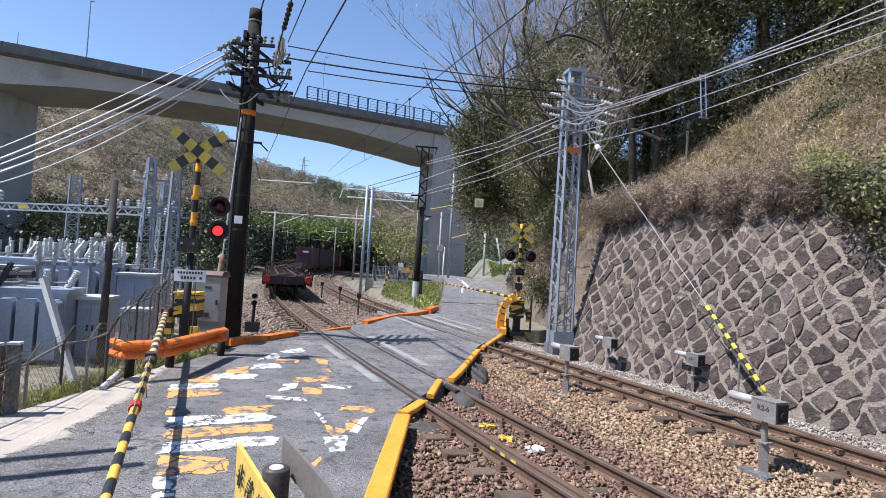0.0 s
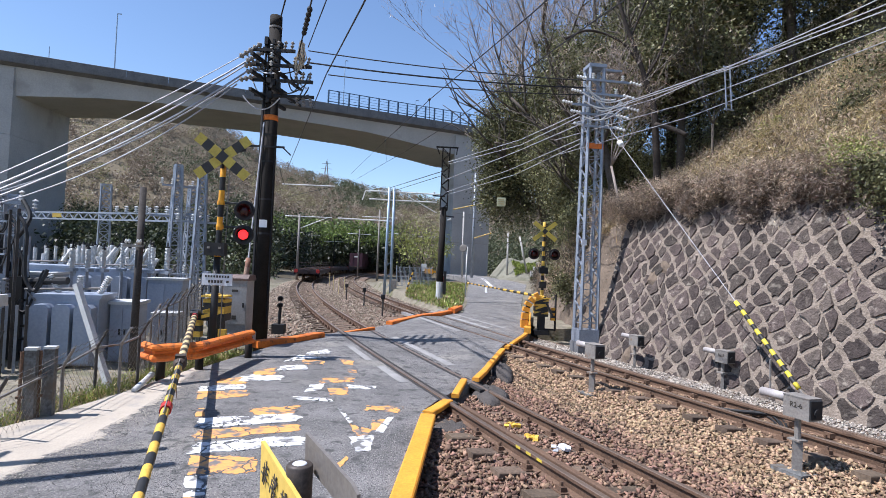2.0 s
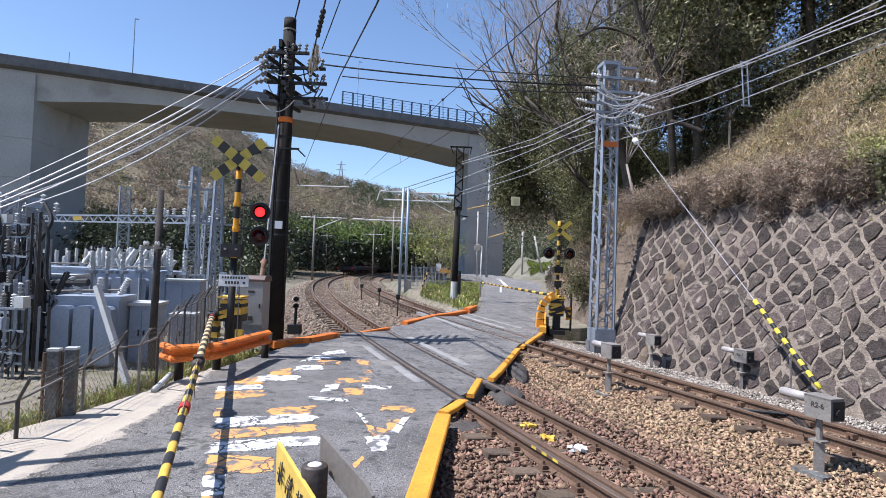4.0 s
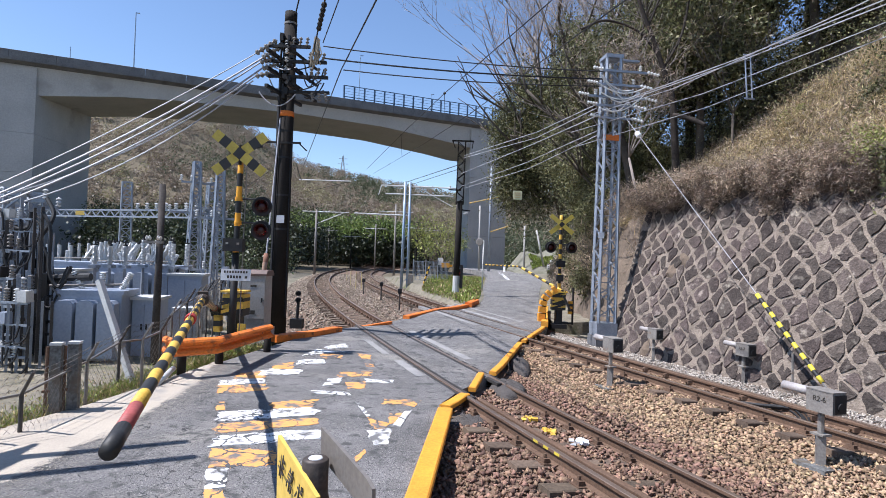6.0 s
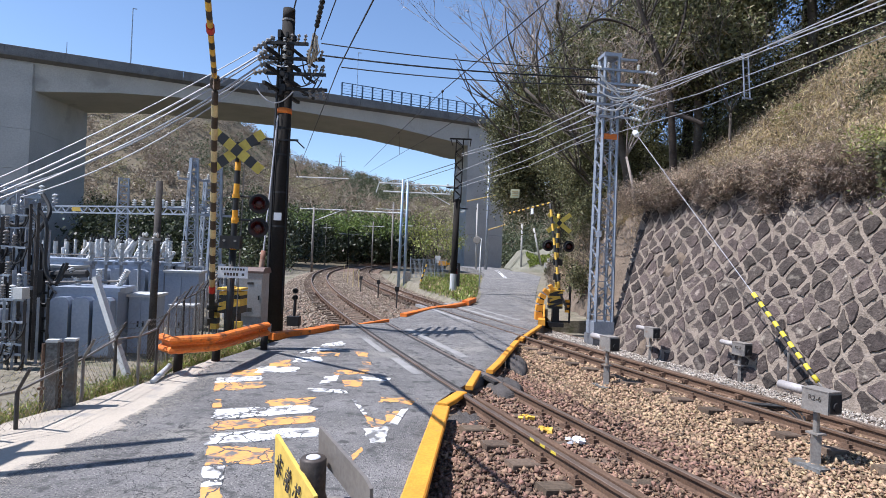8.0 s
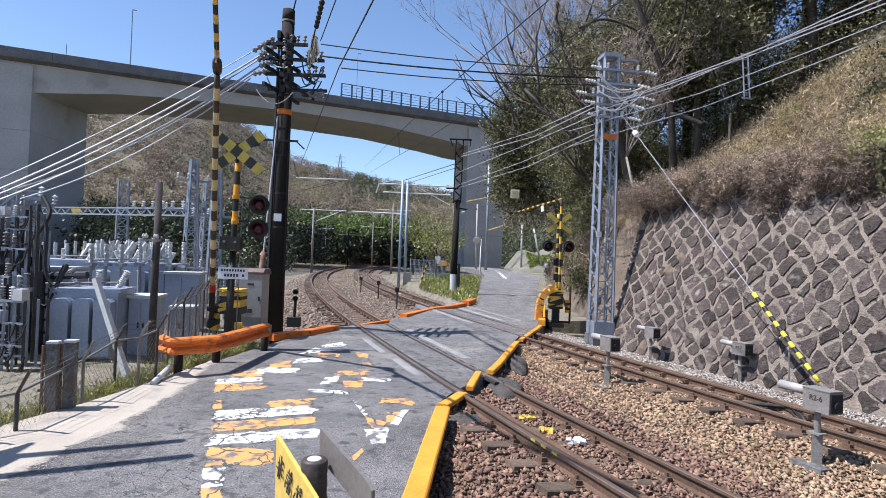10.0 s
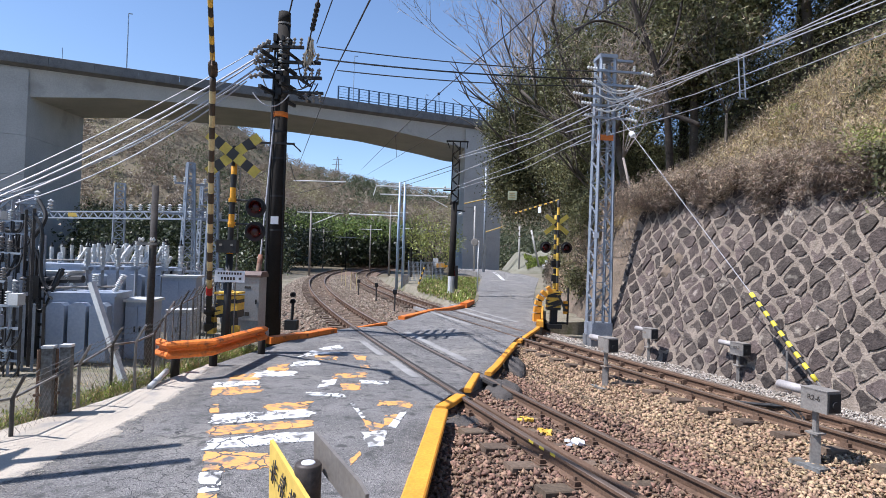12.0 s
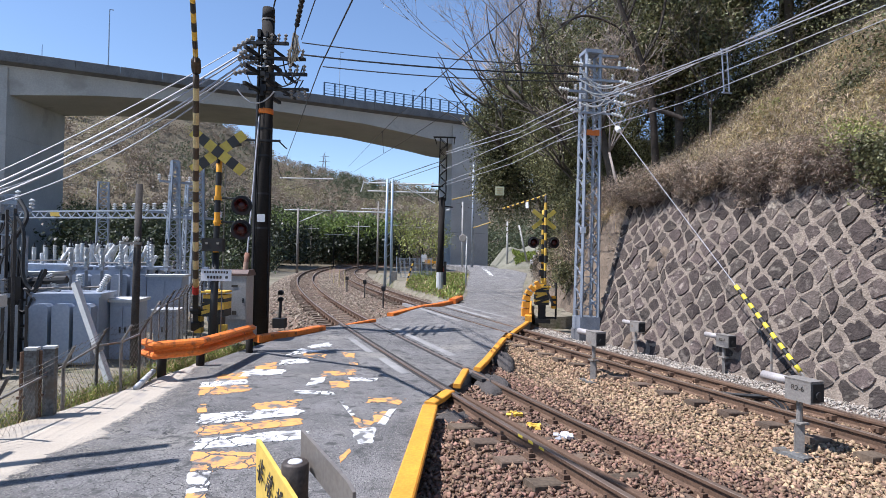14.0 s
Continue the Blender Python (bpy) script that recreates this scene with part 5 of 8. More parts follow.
def fence():
    t = thing("yard_fence", "rusty wire fence with angled tops and barbed strands round the yard", "fence")
    posts = [(-4.9, 3.6), (-4.82, 4.6), (-4.75, 5.6), (-4.47, 5.98, 0)[:2], (-4.55, 7.19, 0)[:2], (-4.69, 8.14, 0)[:2], (-4.46, 8.34, 0)[:2], (-4.42, 8.78, 0)[:2], (-4.75, 9.8), (-4.95, 10.8), (-5.2, 11.9), (-5.5, 13.0), (-5.8, 14.1), (-6.1, 15.3)]
    tops = []
    for k, (x, y) in enumerate(posts):
        h = float(np.interp(y, [4, 6, 8.5, 10.5, 15], [0.34, 0.5, 0.76, 1.08, 1.2]))
        g = Geo().rod((x, y, -0.3), (x, y, h), 0.022, n=8).rod((x, y, h), (x + 0.18, y - 0.08, h + 0.26), 0.018, n=8)
        part("fence_post", g, DARK_STEEL if k % 2 else FENCE, t)
        tops.append(Vector((x, y, h)))
    for a, b in zip(tops[7:], tops[8:]):
        for w in (0.5,):
            p = a.lerp(b, w)
            part("fence_post", Geo().rod((p.x, p.y, -0.3), p, 0.011, n=8).rod(p, p + Vector((0.18, -0.08, 0.26)), 0.01, n=8), FENCE, t)
    for z, r in ((0.0, 0.016), (-0.55, 0.004), (-0.95, 0.004)):
        g = Geo()
        g.tube([p + Vector((0, 0, z)) for p in tops], r, 6)
        part("rail_wire", g, FENCE, t)
    for k in (0.35, 0.7, 1.0):
        g = Geo()
        pts = []
        for a, b in zip(tops, tops[1:]):
            for i in range(6):
                p = a.lerp(b, i / 6) + Vector((0.18 * k, -0.08 * k, 0.26 * k - 0.03 * math.sin(i / 6 * math.pi)))
                pts.append(p)
                g.bar(p - Vector((0.02, 0, 0.025)), p + Vector((0.02, 0, 0.025)), 0.004)
        g.tube(pts, 0.003, 4)
        part("barbed_strand", g, FENCE, t)
    # woven mesh as real strands
    g = Geo()
    for a, b in zip(tops, tops[1:]):
        L = (b - a).length
        n = max(2, int(L / 0.09))
        d = (b - a) / L
        for i in range(-8, n):
            for sg in (1, -1):
                s0, z0, s1, z1 = i * 0.09, 0.02, i * 0.09 + 0.8, 0.95
                if sg < 0:
                    z0, z1 = z1, z0
                c0, c1 = max(0, s0), min(L, s1)
                if c1 - c0 < 0.03:
                    continue
                zz0, zz1 = (z0 + (z1 - z0) * (c - s0) / 0.8 for c in (c0, c1))
                g.rod(a + d * c0 + Vector((0, 0, zz0 - 1.0)), a + d * c1 + Vector((0, 0, zz1 - 1.0)), 0.002, n=3, cap=False)
    part("mesh", g, FENCE, t, "woven diamond wire mesh")
    for px, py, w in ((-4.65, 6.77, 0.12), (-4.52, 6.9, 0.12)):
        p = thing("gate_post", "square lichen-stained concrete gate post by the fence", "post", "gate posts", at=pose(px, py, -0.1, 0, 0, 12))
        part("shaft", Geo().box(0, 0, 0.5, w, 0.1, 1.0), LICHEN, p)
        part("cap", Geo().box(0, 0, 1.01, w + 0.01, 0.11, 0.03), PALE_METAL, p)
        part("pipe", Geo().rod((-w / 2 - 0.025, -0.05, 0), (-w / 2 - 0.025, -0.05, 0.98), 0.02, n=8).box(-w / 2 - 0.02, -0.06, 0.45, 0.08, 0.03, 0.03), RUST, p)
    s = thing("leaning_strut", "leaning square pale-painted post propped against the fence", "post")
    part("shaft", Geo().bar((-4.6, 8.42, -0.0235), (-5.31, 8.6, 1.58), 0.08, 0.08), PALE_METAL, s)
    part("bolt_plate", Geo().bar((-4.8, 8.38, 0.605), (-4.85, 8.4, 0.709), 0.1, 0.1), GREY_METAL, s)


fence()


def wooden_pole():
    x, y = -5.75, 11.2
    t = thing("utility_pole", "short dark weathered pole behind the yard fence", "utility pole")
    part("shaft", Geo().rod((x, y, -0.3), (x + 0.03, y, 3.38), 0.075, 0.062, 14), mat("weathered_pole", (0.075, 0.066, 0.06), (0.035, 0.03, 0.027), 0.9, scale=3, fine=30, bump=0.4), t, smooth=True)
    g = Geo()
    insulator(g, (x - 0.22, y - 0.1, 2.3), (x - 0.1, y - 0.1, 2.3), 0.05, 2)
    insulator(g, (x + 0.02, y - 0.12, 2.3), (x + 0.12, y - 0.12, 2.3), 0.05, 2)
    part("insulator", g, CERAMIC, t)
    part("bracket", Geo().bar((x - 0.24, y - 0.1, 2.22), (x + 0.14, y - 0.1, 2.22), 0.05), GREY_METAL, t)


wooden_pole()


def transformer(x, y, w, d, h, label, turn=0):
    t = thing("transformer", label, "transformer", "transformers", at=pose(x, y, YARD, 0, 0, turn))
    part("tank", Geo().box(0, 0, h / 2, w, d, h), TRANSFORMER, t)
    part("lid", Geo().box(0, 0, h + 0.03, w * 1.08, d * 1.08, 0.07), TRANSFORMER, t)
    n = max(3, int(w / 0.5))
    for i in range(n):
        cx = -w / 2 + w * (i + 0.5) / n
        part("radiator", Geo().box(cx, -d / 2 - 0.16, h * 0.5, w / n * 0.82, 0.3, h * 0.75).sweep([[(cx + a, -d / 2 - 0.16 + b, h * 0.875 + c) for a, c in [(-w / n * 0.41, 0), (-w / n * 0.25, 0.06), (w / n * 0.25, 0.06), (w / n * 0.41, 0)]] for b in (-0.15, 0.15)]), TRANSFORMER, t)
    for i in range(3):
        g = Geo()
        cx = -w / 3 + w / 3 * i
        insulator(g, (cx, 0.1, h + 0.06), (cx + 0.18 * (i - 1), 0.1, h + 0.42), 0.07, 10, 0, 0.75)
        part("bushing", g, CERAMIC, t)
    part("pipe", Geo().tube([(-w / 2, -d / 2, h * 0.95), (-w / 2 - 0.2, -d / 2, h + 0.15), (w / 2, -d / 2, h + 0.2)], 0.022, 8), GREY_METAL, t)
    return t


transformer(-7.12, 11.6, 1.1, 0.9, 1.4, "pale blue-grey transformer with rounded cooling fins", 12)
transformer(-9.6, 18.0, 2.2, 1.4, 1.75, "large pale grey oil transformer in the yard", 5)
transformer(-12.9, 19.0, 2.4, 1.4, 1.75, "large pale grey oil transformer in the yard", 5)
for bx, by, bw, bd_, bh, lab in ((-6.38, 12.2, 0.5, 0.7, 1.25, "grey steel switch cabinet with a flat lid"), (-6.2, 13.6, 0.5, 0.5, 0.9, "low grey equipment cabinet in the yard"), (-10.2, 14.2, 1.8, 1.0, 1.7, "broad grey switchgear cabinet in the yard"), (-7.4, 16.2, 0.9, 0.7, 1.6, "tall blue-grey switch cubicle in the yard")):
    c = thing("switch_cabinet", lab, "cabinet", "switch cabinets", at=pose(bx, by, YARD, 0, 0, 10))
    part("body", Geo().box(0, 0, bh / 2, bw, bd_, bh), TRANSFORMER, c)
    part("lid", Geo().box(0, 0, bh + 0.03, bw + 0.1, bd_ + 0.1, 0.06), PALE_METAL, c)
    for i in range(2):
        dd = part("door", Geo().box((i - 0.5) * bw * 0.5, -bd_ / 2 - 0.012, bh * 0.52, bw * 0.46, 0.025, bh * 0.82), TRANSFORMER, c)
        part("handle", Geo().box((i - 0.5) * bw * 0.2, -bd_ / 2 - 0.035, bh * 0.55, 0.03, 0.03, 0.12), MATT_BLACK, dd)


def bushing_row():
    """Rows of three bushings on steel stands, upright or splayed."""
    for i in range(20):
        y = 15.5 + 0.75 * i
        x0 = y * random.uniform(-0.73, -0.50)
        lean = random.choice((0.0, 0.0, 0.0, 0.35, 0.45))
        top = random.uniform(0.5, 0.75)
        for k in range(3):
            t = thing("post_insulator", "leaning white ribbed bushing on a steel stand" if lean else "upright white ribbed insulator on a steel stand", "insulator", "yard insulators", at=pose(x0 + 0.36 * k, y + 0.1 * k, YARD, 0, 0, random.uniform(-8, 8)))
            part("stand", Geo().bar((0, 0, 0), (0, 0, 1.75), 0.07).box(0, 0, 1.8, 0.22, 0.22, 0.08), GALV, t)
            g = Geo()
            insulator(g, (0, 0, 1.85), (lean * 0.9, 0, 1.85 + top), 0.075, 16, 0, 0.82)
            part("insulator", g, CERAMIC, t, smooth=True)
            part("terminal", Geo().rod((lean * 0.9, 0, 1.85 + top), (lean * 1.1, 0, 2.0 + top), 0.022, n=6).turned([(0.05, 0), (0.06, 0.02), (0.05, 0.05)], (lean * 0.9, 0, 1.84 + top)), MATT_BLACK, t)


bushing_row()


def tower(x, y, h, w0, w1, label, arms=()):
    t = thing("lattice_tower", label, "lattice tower", "yard towers", at=pose(x, y, YARD, 0, 0, random.uniform(0, 40)))
    half = lambda z: w0 / 2 + (w1 - w0) / 2 * z / h
    cor = lambda i, z: Vector((half(z) * (1, -1, -1, 1)[i], half(z) * (1, 1, -1, -1)[i], z))
    for i in range(4):
        part("leg", Geo().bar(cor(i, 0), cor(i, h), 0.07), GALV, t)
        g = Geo()
        z, k = 0.0, 0
        while z < h - 0.1:
            st = max(0.35, half(z) * 1.7)
            z2 = min(h, z + st)
            a, b = (i, (i + 1) % 4) if k % 2 else ((i + 1) % 4, i)
            g.bar(cor(a, z), cor(b, z2), 0.045)
            g.bar(cor(i, z2), cor((i + 1) % 4, z2), 0.035)
            z, k = z2, k + 1
        part("bracing", g, GALV, t)
    for z, l, r in arms:
        a = part("crossarm", Geo().bar((l, 0, z), (r, 0, z), 0.08), GALV, t)
        for i in range(4):
            g = Geo()
            xx = l + (r - l) * i / 3
            insulator(g, (xx, 0, z + 0.04), (xx, 0, z + 0.3), 0.07, 3)
            part("insulator", g, CERAMIC, a)
    return t


tower(*(-10.81, 24.00, 2.08)[:2], 5.85 + 0.25, 0.6, 0.24, "galvanised lattice tower standing in the substation", ((3.9, -1.0, 1.0), (5.2, -0.6, 0.6)))
tower(*(-8.97, 22.00, 2.1)[:2], 5.3 + 0.25, 0.55, 0.25, "galvanised lattice tower standing in the substation", ((3.6, -0.8, 0.8),))
tower(*(-10.96, 26.00, 2.09)[:2], 5.22 + 0.25, 0.65, 0.35, "galvanised lattice tower standing in the substation", ())
tower(*(-17.20, 30.00, 1.98)[:2], 5.58 + 0.25, 0.6, 0.45, "slender galvanised lattice tower in the substation", ())
tower(*(-10.39, 13.50, 1.98)[:2], 3.4 + 0.25, 0.4, 0.36, "galvanised lattice column carrying the feeder cables", ((3.4, -0.8, 0.6), (2.6, -0.5, 0.5)))
tower(*(-10.69, 14.50, 1.98)[:2], 3.41 + 0.25, 0.36, 0.34, "galvanised lattice column carrying the feeder cables", ((3.3, -0.6, 0.5),))


def busbar():
    """Horizontal lattice beam across the yard."""
    t = thing("busbar_gantry", "horizontal galvanised lattice beam across the substation yard", "gantry")
    a, b = Vector((-21.77, 30.00, 3.79)), Vector((-9.83, 24.00, 3.64))
    for dz in (-0.16, 0.16):
        part("chord", Geo().bar(a + Vector((0, 0, dz)), b + Vector((0, 0, dz)), 0.07), GALV, t)
    g = Geo()
    n = 36
    for i in range(n):
        g.bar(a.lerp(b, i / n) + Vector((0, 0, 0.16 * (-1) ** i)), a.lerp(b, (i + 1) / n) - Vector((0, 0, 0.16 * (-1) ** i)), 0.04)
    part("bracing", g, GALV, t)
    for i in range(9):
        g = Geo()
        p = a.lerp(b, 0.6 + i * 0.05)
        insulator(g, p + Vector((0, 0, 0.2)), p + Vector((0, 0, 0.5)), 0.1, 3)
        part("insulator", g, CERAMIC, t)
    part("phase_plate", Geo().box(*(a.lerp(b, 0.27) - Vector((0, 0.1, 0))), 0.45, 0.03, 0.2), SIGN_YELLOW, t)


busbar()


def cable_riser():
    t = thing("cable_riser", "thick black cables bending down from the yard's steelwork", "cable")
    for k, pts in enumerate((((-8.96, 12.50, 3.13), (-8.73, 12.40, 2.82), (-8.72, 12.30, 2.56), (-8.89, 12.20, 2.13), (-8.81, 12.20, 1.52)), ((-9.67, 13.00, 2.84), (-9.71, 13.00, 2.49), (-10.01, 13.00, 2.45), (-10.21, 13.00, 2.63)), ((-8.32, 11.60, 0.739), (-8.34, 11.60, 1.2), (-8.14, 11.60, 1.4), (-7.33, 11.60, 1.46)))):
        part("cable", Geo().flow([Vector(p) for p in pts], (0.045, 0.04, 0.08)[k], 8), CABLE, t)
    part("support", Geo().box(-8.3, 11.6, 0.6, 0.26, 0.2, 1.8), MATT_BLACK, t)
    for i in range(6):
        part("rung", Geo().box(-8.3, 11.55, 0.0 + i * 0.26, 0.4, 0.06, 0.05), MATT_BLACK, t)


cable_riser()
for k in range(24):
    y = random.uniform(10.5, 16)
    x = y * random.uniform(-0.84, -0.725)
    h = random.uniform(1.4, 3.2)
    c = thing("disconnector", "dark steel disconnector frame with ribbed insulators in the yard", "disconnector", "disconnectors", at=pose(x, y, YARD, 0, 0, random.uniform(-20, 20)))
    for ux, uh in ((-0.2, h), (0.2, h * 0.9)):
        part("upright", Geo().bar((ux, 0, 0), (ux, 0, uh), 0.065), DARK_STEEL if k % 4 else GALV, c)
    part("beam", Geo().bar((-0.4, 0, h * 0.7), (0.4, 0, h * 0.7), 0.08), DARK_STEEL if k % 3 else GALV, c)
    part("lower_beam", Geo().bar((-0.35, 0, h * 0.4), (0.35, 0, h * 0.45), 0.06), DARK_STEEL if k % 3 else GALV, c)
    for i in range(3):
        g = Geo()
        insulator(g, (-0.3 + 0.3 * i, 0, h * 0.72), (-0.3 + 0.3 * i, 0, h * 0.72 + 0.3), 0.06, 4)
        part("insulator", g, CERAMIC if k % 3 else GREY_METAL, c)

def switch_rack(x, y, w, h, label, cells):
    """Open steel rack of uprights and shelves with small gear on it."""
    t = thing("switch_rack", label, "rack", "switch racks", at=pose(x, y, YARD, 0, 0, random.uniform(-12, 12)))
    for i in range(cells + 1):
        ux = -w / 2 + w * i / cells
        part("upright", Geo().bar((ux, 0, 0), (ux, 0, h), 0.045).bar((ux, 0.5, 0), (ux, 0.5, h), 0.045), GALV if (i + cells) % 3 else DARK_STEEL, t)
    for z in (0.35, h * 0.4, h * 0.7, h):
        part("shelf_beam", Geo().bar((-w / 2, 0, z), (w / 2, 0, z), 0.04), GALV, t)
        for i in range(cells):
            q = random.random()
            cx = -w / 2 + w * (i + 0.5) / cells
            if q < 0.35:
                part("relay", Geo().box(cx, 0.02, z + 0.12, 0.18, 0.16, 0.2), (TRANSFORMER, MATT_BLACK, PALE_METAL)[i % 3], t)
            elif q < 0.7:
                part("insulator", insulator(Geo(), (cx, 0.05, z + 0.02), (cx, 0.05, z + 0.26), 0.05, 5), CERAMIC if i % 2 else GREY_METAL, t)
            else:
                part("hanging_cable", Geo().flow([(cx - 0.15, -0.03, z), (cx - 0.08, -0.08, z - 0.3), (cx + 0.1, -0.06, z - 0.22), (cx + 0.16, -0.03, z)], 0.018, 5), CABLE, t)


for rx_, ry_, rw_, rh_, rc_ in ((-7.9, 17.2, 1.3, 1.75, 4), (-8.9, 17.6, 1.0, 1.6, 3), (-6.9, 18.6, 1.1, 1.6, 4), (-8.7, 11.2, 0.9, 2.2, 4), (-9.3, 11.9, 1.2, 2.6, 5), (-9.9, 12.6, 1.2, 2.9, 5), (-7.6, 9.9, 0.6, 1.3, 3), (-8.2, 10.3, 0.7, 1.7, 3)):
    switch_rack(rx_, ry_, rw_, rh_, "crowded steel rack of relays, insulators and cables in the yard", rc_)
for k in range(14):
    y = random.uniform(10.6, 13.4)
    x = y * random.uniform(-0.80, -0.68)
    top, low = random.uniform(1.9, 3.0), random.uniform(0.6, 1.5)
    c = thing("hanging_cable", "thick black cable looping down between the yard's steel frames", "cable", "yard cables")
    part("cable", Geo().flow([(x - 0.3, y, top), (x - 0.1, y - 0.05, top - 0.35), (x - 0.05, y - 0.1, low + 0.3), (x + 0.15, y - 0.1, low), (x + 0.3, y, low + 0.4)], random.uniform(0.018, 0.035), 6), CABLE, c)
    part("clamp", Geo().bar((x - 0.3, y, top + 0.1), (x - 0.3, y, YARD), 0.05), DARK_STEEL, c)

# ---- trackside bits ----
q = (-4.43, 16.92, 0)
ds = thing("dwarf_signal", "small black dwarf signal on a block beside the track", "signal", at=pose(q[0], q[1], -0.1))
part("foot", Geo().box(0, 0, 0.1, 0.35, 0.3, 0.28), MATT_BLACK, ds)
part("post", Geo().rod((0, 0, 0.2), (0.02, 0, 0.85), 0.045, n=10), MATT_BLACK, ds)
for dz in (0.8, 1.0):
    part("light_head", Geo().turned([(0.0, 0.07), (0.07, 0.06), (0.08, 0.0), (0.08, -0.08), (0.065, -0.09), (0.06, -0.02), (0.0, -0.02)], (0.02, 0, dz), (0, 1, 0), 14), MATT_BLACK, ds)
for p in ((-4.86, 33.34, -0.15), (-3.36, 29.34, -0.15), (-1.95, 23.98, -0.15)):
    m = thing("track_marker", "short dark marker post with a lamp-like head between the tracks", "marker post", "track markers", at=pose(p[0], p[1], -0.2))
    part("post", Geo().rod((0, 0, 0), (0, 0, 0.75), 0.035, n=8), DARK_STEEL, m)
    part("head", Geo().box(0, 0, 0.84, 0.17, 0.15, 0.2).turned([(0.06, 0), (0.07, -0.08)], (0, -0.06, 0.86), (0, 1, 0), 10), MATT_BLACK, m)
for p in ((-8.96, 50.82, -0.15), (-7.31, 43.20, -0.15), (-6.11, 38.23, -0.15), (-5.66, 37.75, -0.15)):
    m = thing("track_stake", "thin straw-coloured stake standing in the ballast", "stake", "track stakes")
    part("shaft", Geo().rod((p[0], p[1], -0.3), (p[0], p[1], 1.0), 0.03, n=6), OLD_CREAM, m)


# ---- beyond the crossing ----
def far_side():
    x, y = (2.26, 35.47, 0.1)[:2]
    t = thing("street_sign_post", "slim white signpost standing in the grass verge", "post")
    part("shaft", Geo().rod((x, y, -0.2), (x, y, 3.3), 0.045, n=10), PALE_METAL, t, smooth=True)
    part("mirror_back", Geo().turned([(0.0, 0.05), (0.2, 0.03), (0.24, 0.0), (0.2, -0.02), (0.0, -0.02)], (x - 0.25, y, 3.2), (0.3, 1, 0), 18), GREY_METAL, t)
    p = thing("street_pole", "tall plain grey steel street pole in front of the pier", "pole")
    q = (4.42, 60.00, 1.61)
    part("shaft", Geo().rod((q[0], 60, 0.5), (q[0], 60, 12), 0.15, 0.12, 12), GALV, p, smooth=True)
    for q0, q1, lab in (((3.51, 62.00, 1.57), (3.42, 62.00, 8.02), "slim grey pole with a small box by the pier"), ((7.93, 58.00, 1.42), (7.84, 58.00, 5.78), "bare pale pole at the embankment's foot"), ((9.93, 58.00, 2.63), (9.06, 58.00, 5.34), "bare leaning pole on the embankment")):
        o = thing("pole", lab, "pole", "far poles")
        part("shaft", Geo().rod((q0[0], q0[1], q0[2] - 1.0), q1, 0.11, 0.09, 10), CONCRETE, o, smooth=True)
    s = thing("road_sign", "pale yellow square sign hanging before the trees", "sign")
    c = Vector((3.26, 27.00, 5.24))
    part("panel", Geo().box(c.x, c.y, c.z, 0.42, 0.03, 0.42), mat("pale_sign", (0.62, 0.64, 0.42), (0.5, 0.52, 0.33), 0.5, scale=4, fine=20), s)
    g = Geo()
    for i in range(3):
        g.box(c.x, c.y - 0.02, c.z + 0.1 - 0.1 * i, 0.28, 0.006, 0.04)
    part("writing_bar", g, OLD_CREAM, s)
    b = thing("rope_bar", "yellow and black striped height bar hung across the far lane", "height bar", "striped bars")
    for a0, b0 in (((1.63, 45.00, 6.56), (4.05, 45.00, 7.16)), ((3.39, 45.00, 4.34), (4.82, 45.00, 4.83))):
        part("bar", banded(a0, b0, 0.045, 14), [WORN_YELLOW, OLD_CREAM], b)
    # rough embankment of earth and broken concrete by the pier
    secs = []
    for i in range(33):
        ex = 7.0 + i * 0.25
        tz = float(np.interp(ex, [7.0, 8.6, 10.2, 11.6, 15.0], [1.1, 3.2, 2.8, 3.5, 3.9]))
        row = []
        for k in range(9):
            w = k / 8
            ey = 56.5 + 5.0 * w
            row.append((ex, ey, 0.8 + (tz - 0.8) * w ** 0.8 + 0.22 * noise.noise((ex * 1.3, ey * 1.3, 4)) * math.sin(w * 3.0)))
        secs.append(row + [(ex, 66.0, tz), (ex, 66.0, 0.0), (ex, 56.5, 0.0)])
    solid("embankment", Geo().sweep(secs), mat("mossy_concrete", (0.25, 0.235, 0.19), (0.10, 0.10, 0.06), 0.9, scale=0.9, fine=6, bump=0.5, spread=0.8), "broken concrete and earth embankment beside the far road", "embankment", kind="structure")
    for k in range(4):
        o = thing("concrete_slab", "pale broken concrete slab lying on the embankment", "slab", "broken slabs")
        part("slab", Geo().box(0, 0, 0, 1.9 - 0.3 * k, 1.3, 0.22, pose(11.2 + 0.35 * k, 57.6 + 0.7 * k, 1.35 + 0.5 * k, 26 + 6 * k, 8 - 5 * k, 14 * k)), PALE_METAL if k % 2 else CONCRETE, o)
    h = thing("fire_hydrant", "small red and white hydrant marker by the verge", "hydrant")
    q = (1.01, 40.00, 0.925)
    part("body", Geo().rod((q[0], 40, 0.0), (q[0], 40, 1.3), 0.14, n=12), RED_PAINT, h)
    part("cap", Geo().turned([(0.16, 0), (0.16, 0.12), (0.02, 0.22)], (q[0], 40, 1.3)), SIGN_WHITE, h)
    d = thing("digger", "small yellow and white digger parked by the far verge", "digger")
    q = (-0.455, 62.00, 1.59)
    part("body", Geo().box(q[0] + 0.3, 62, 1.35, 0.9, 0.9, 0.5).box(q[0] + 0.85, 62, 1.3, 0.5, 0.6, 0.24), YELLOW, d)
    part("cab", Geo().box(q[0] - 0.25, 62, 1.75, 0.55, 0.8, 0.8), SIGN_WHITE, d)
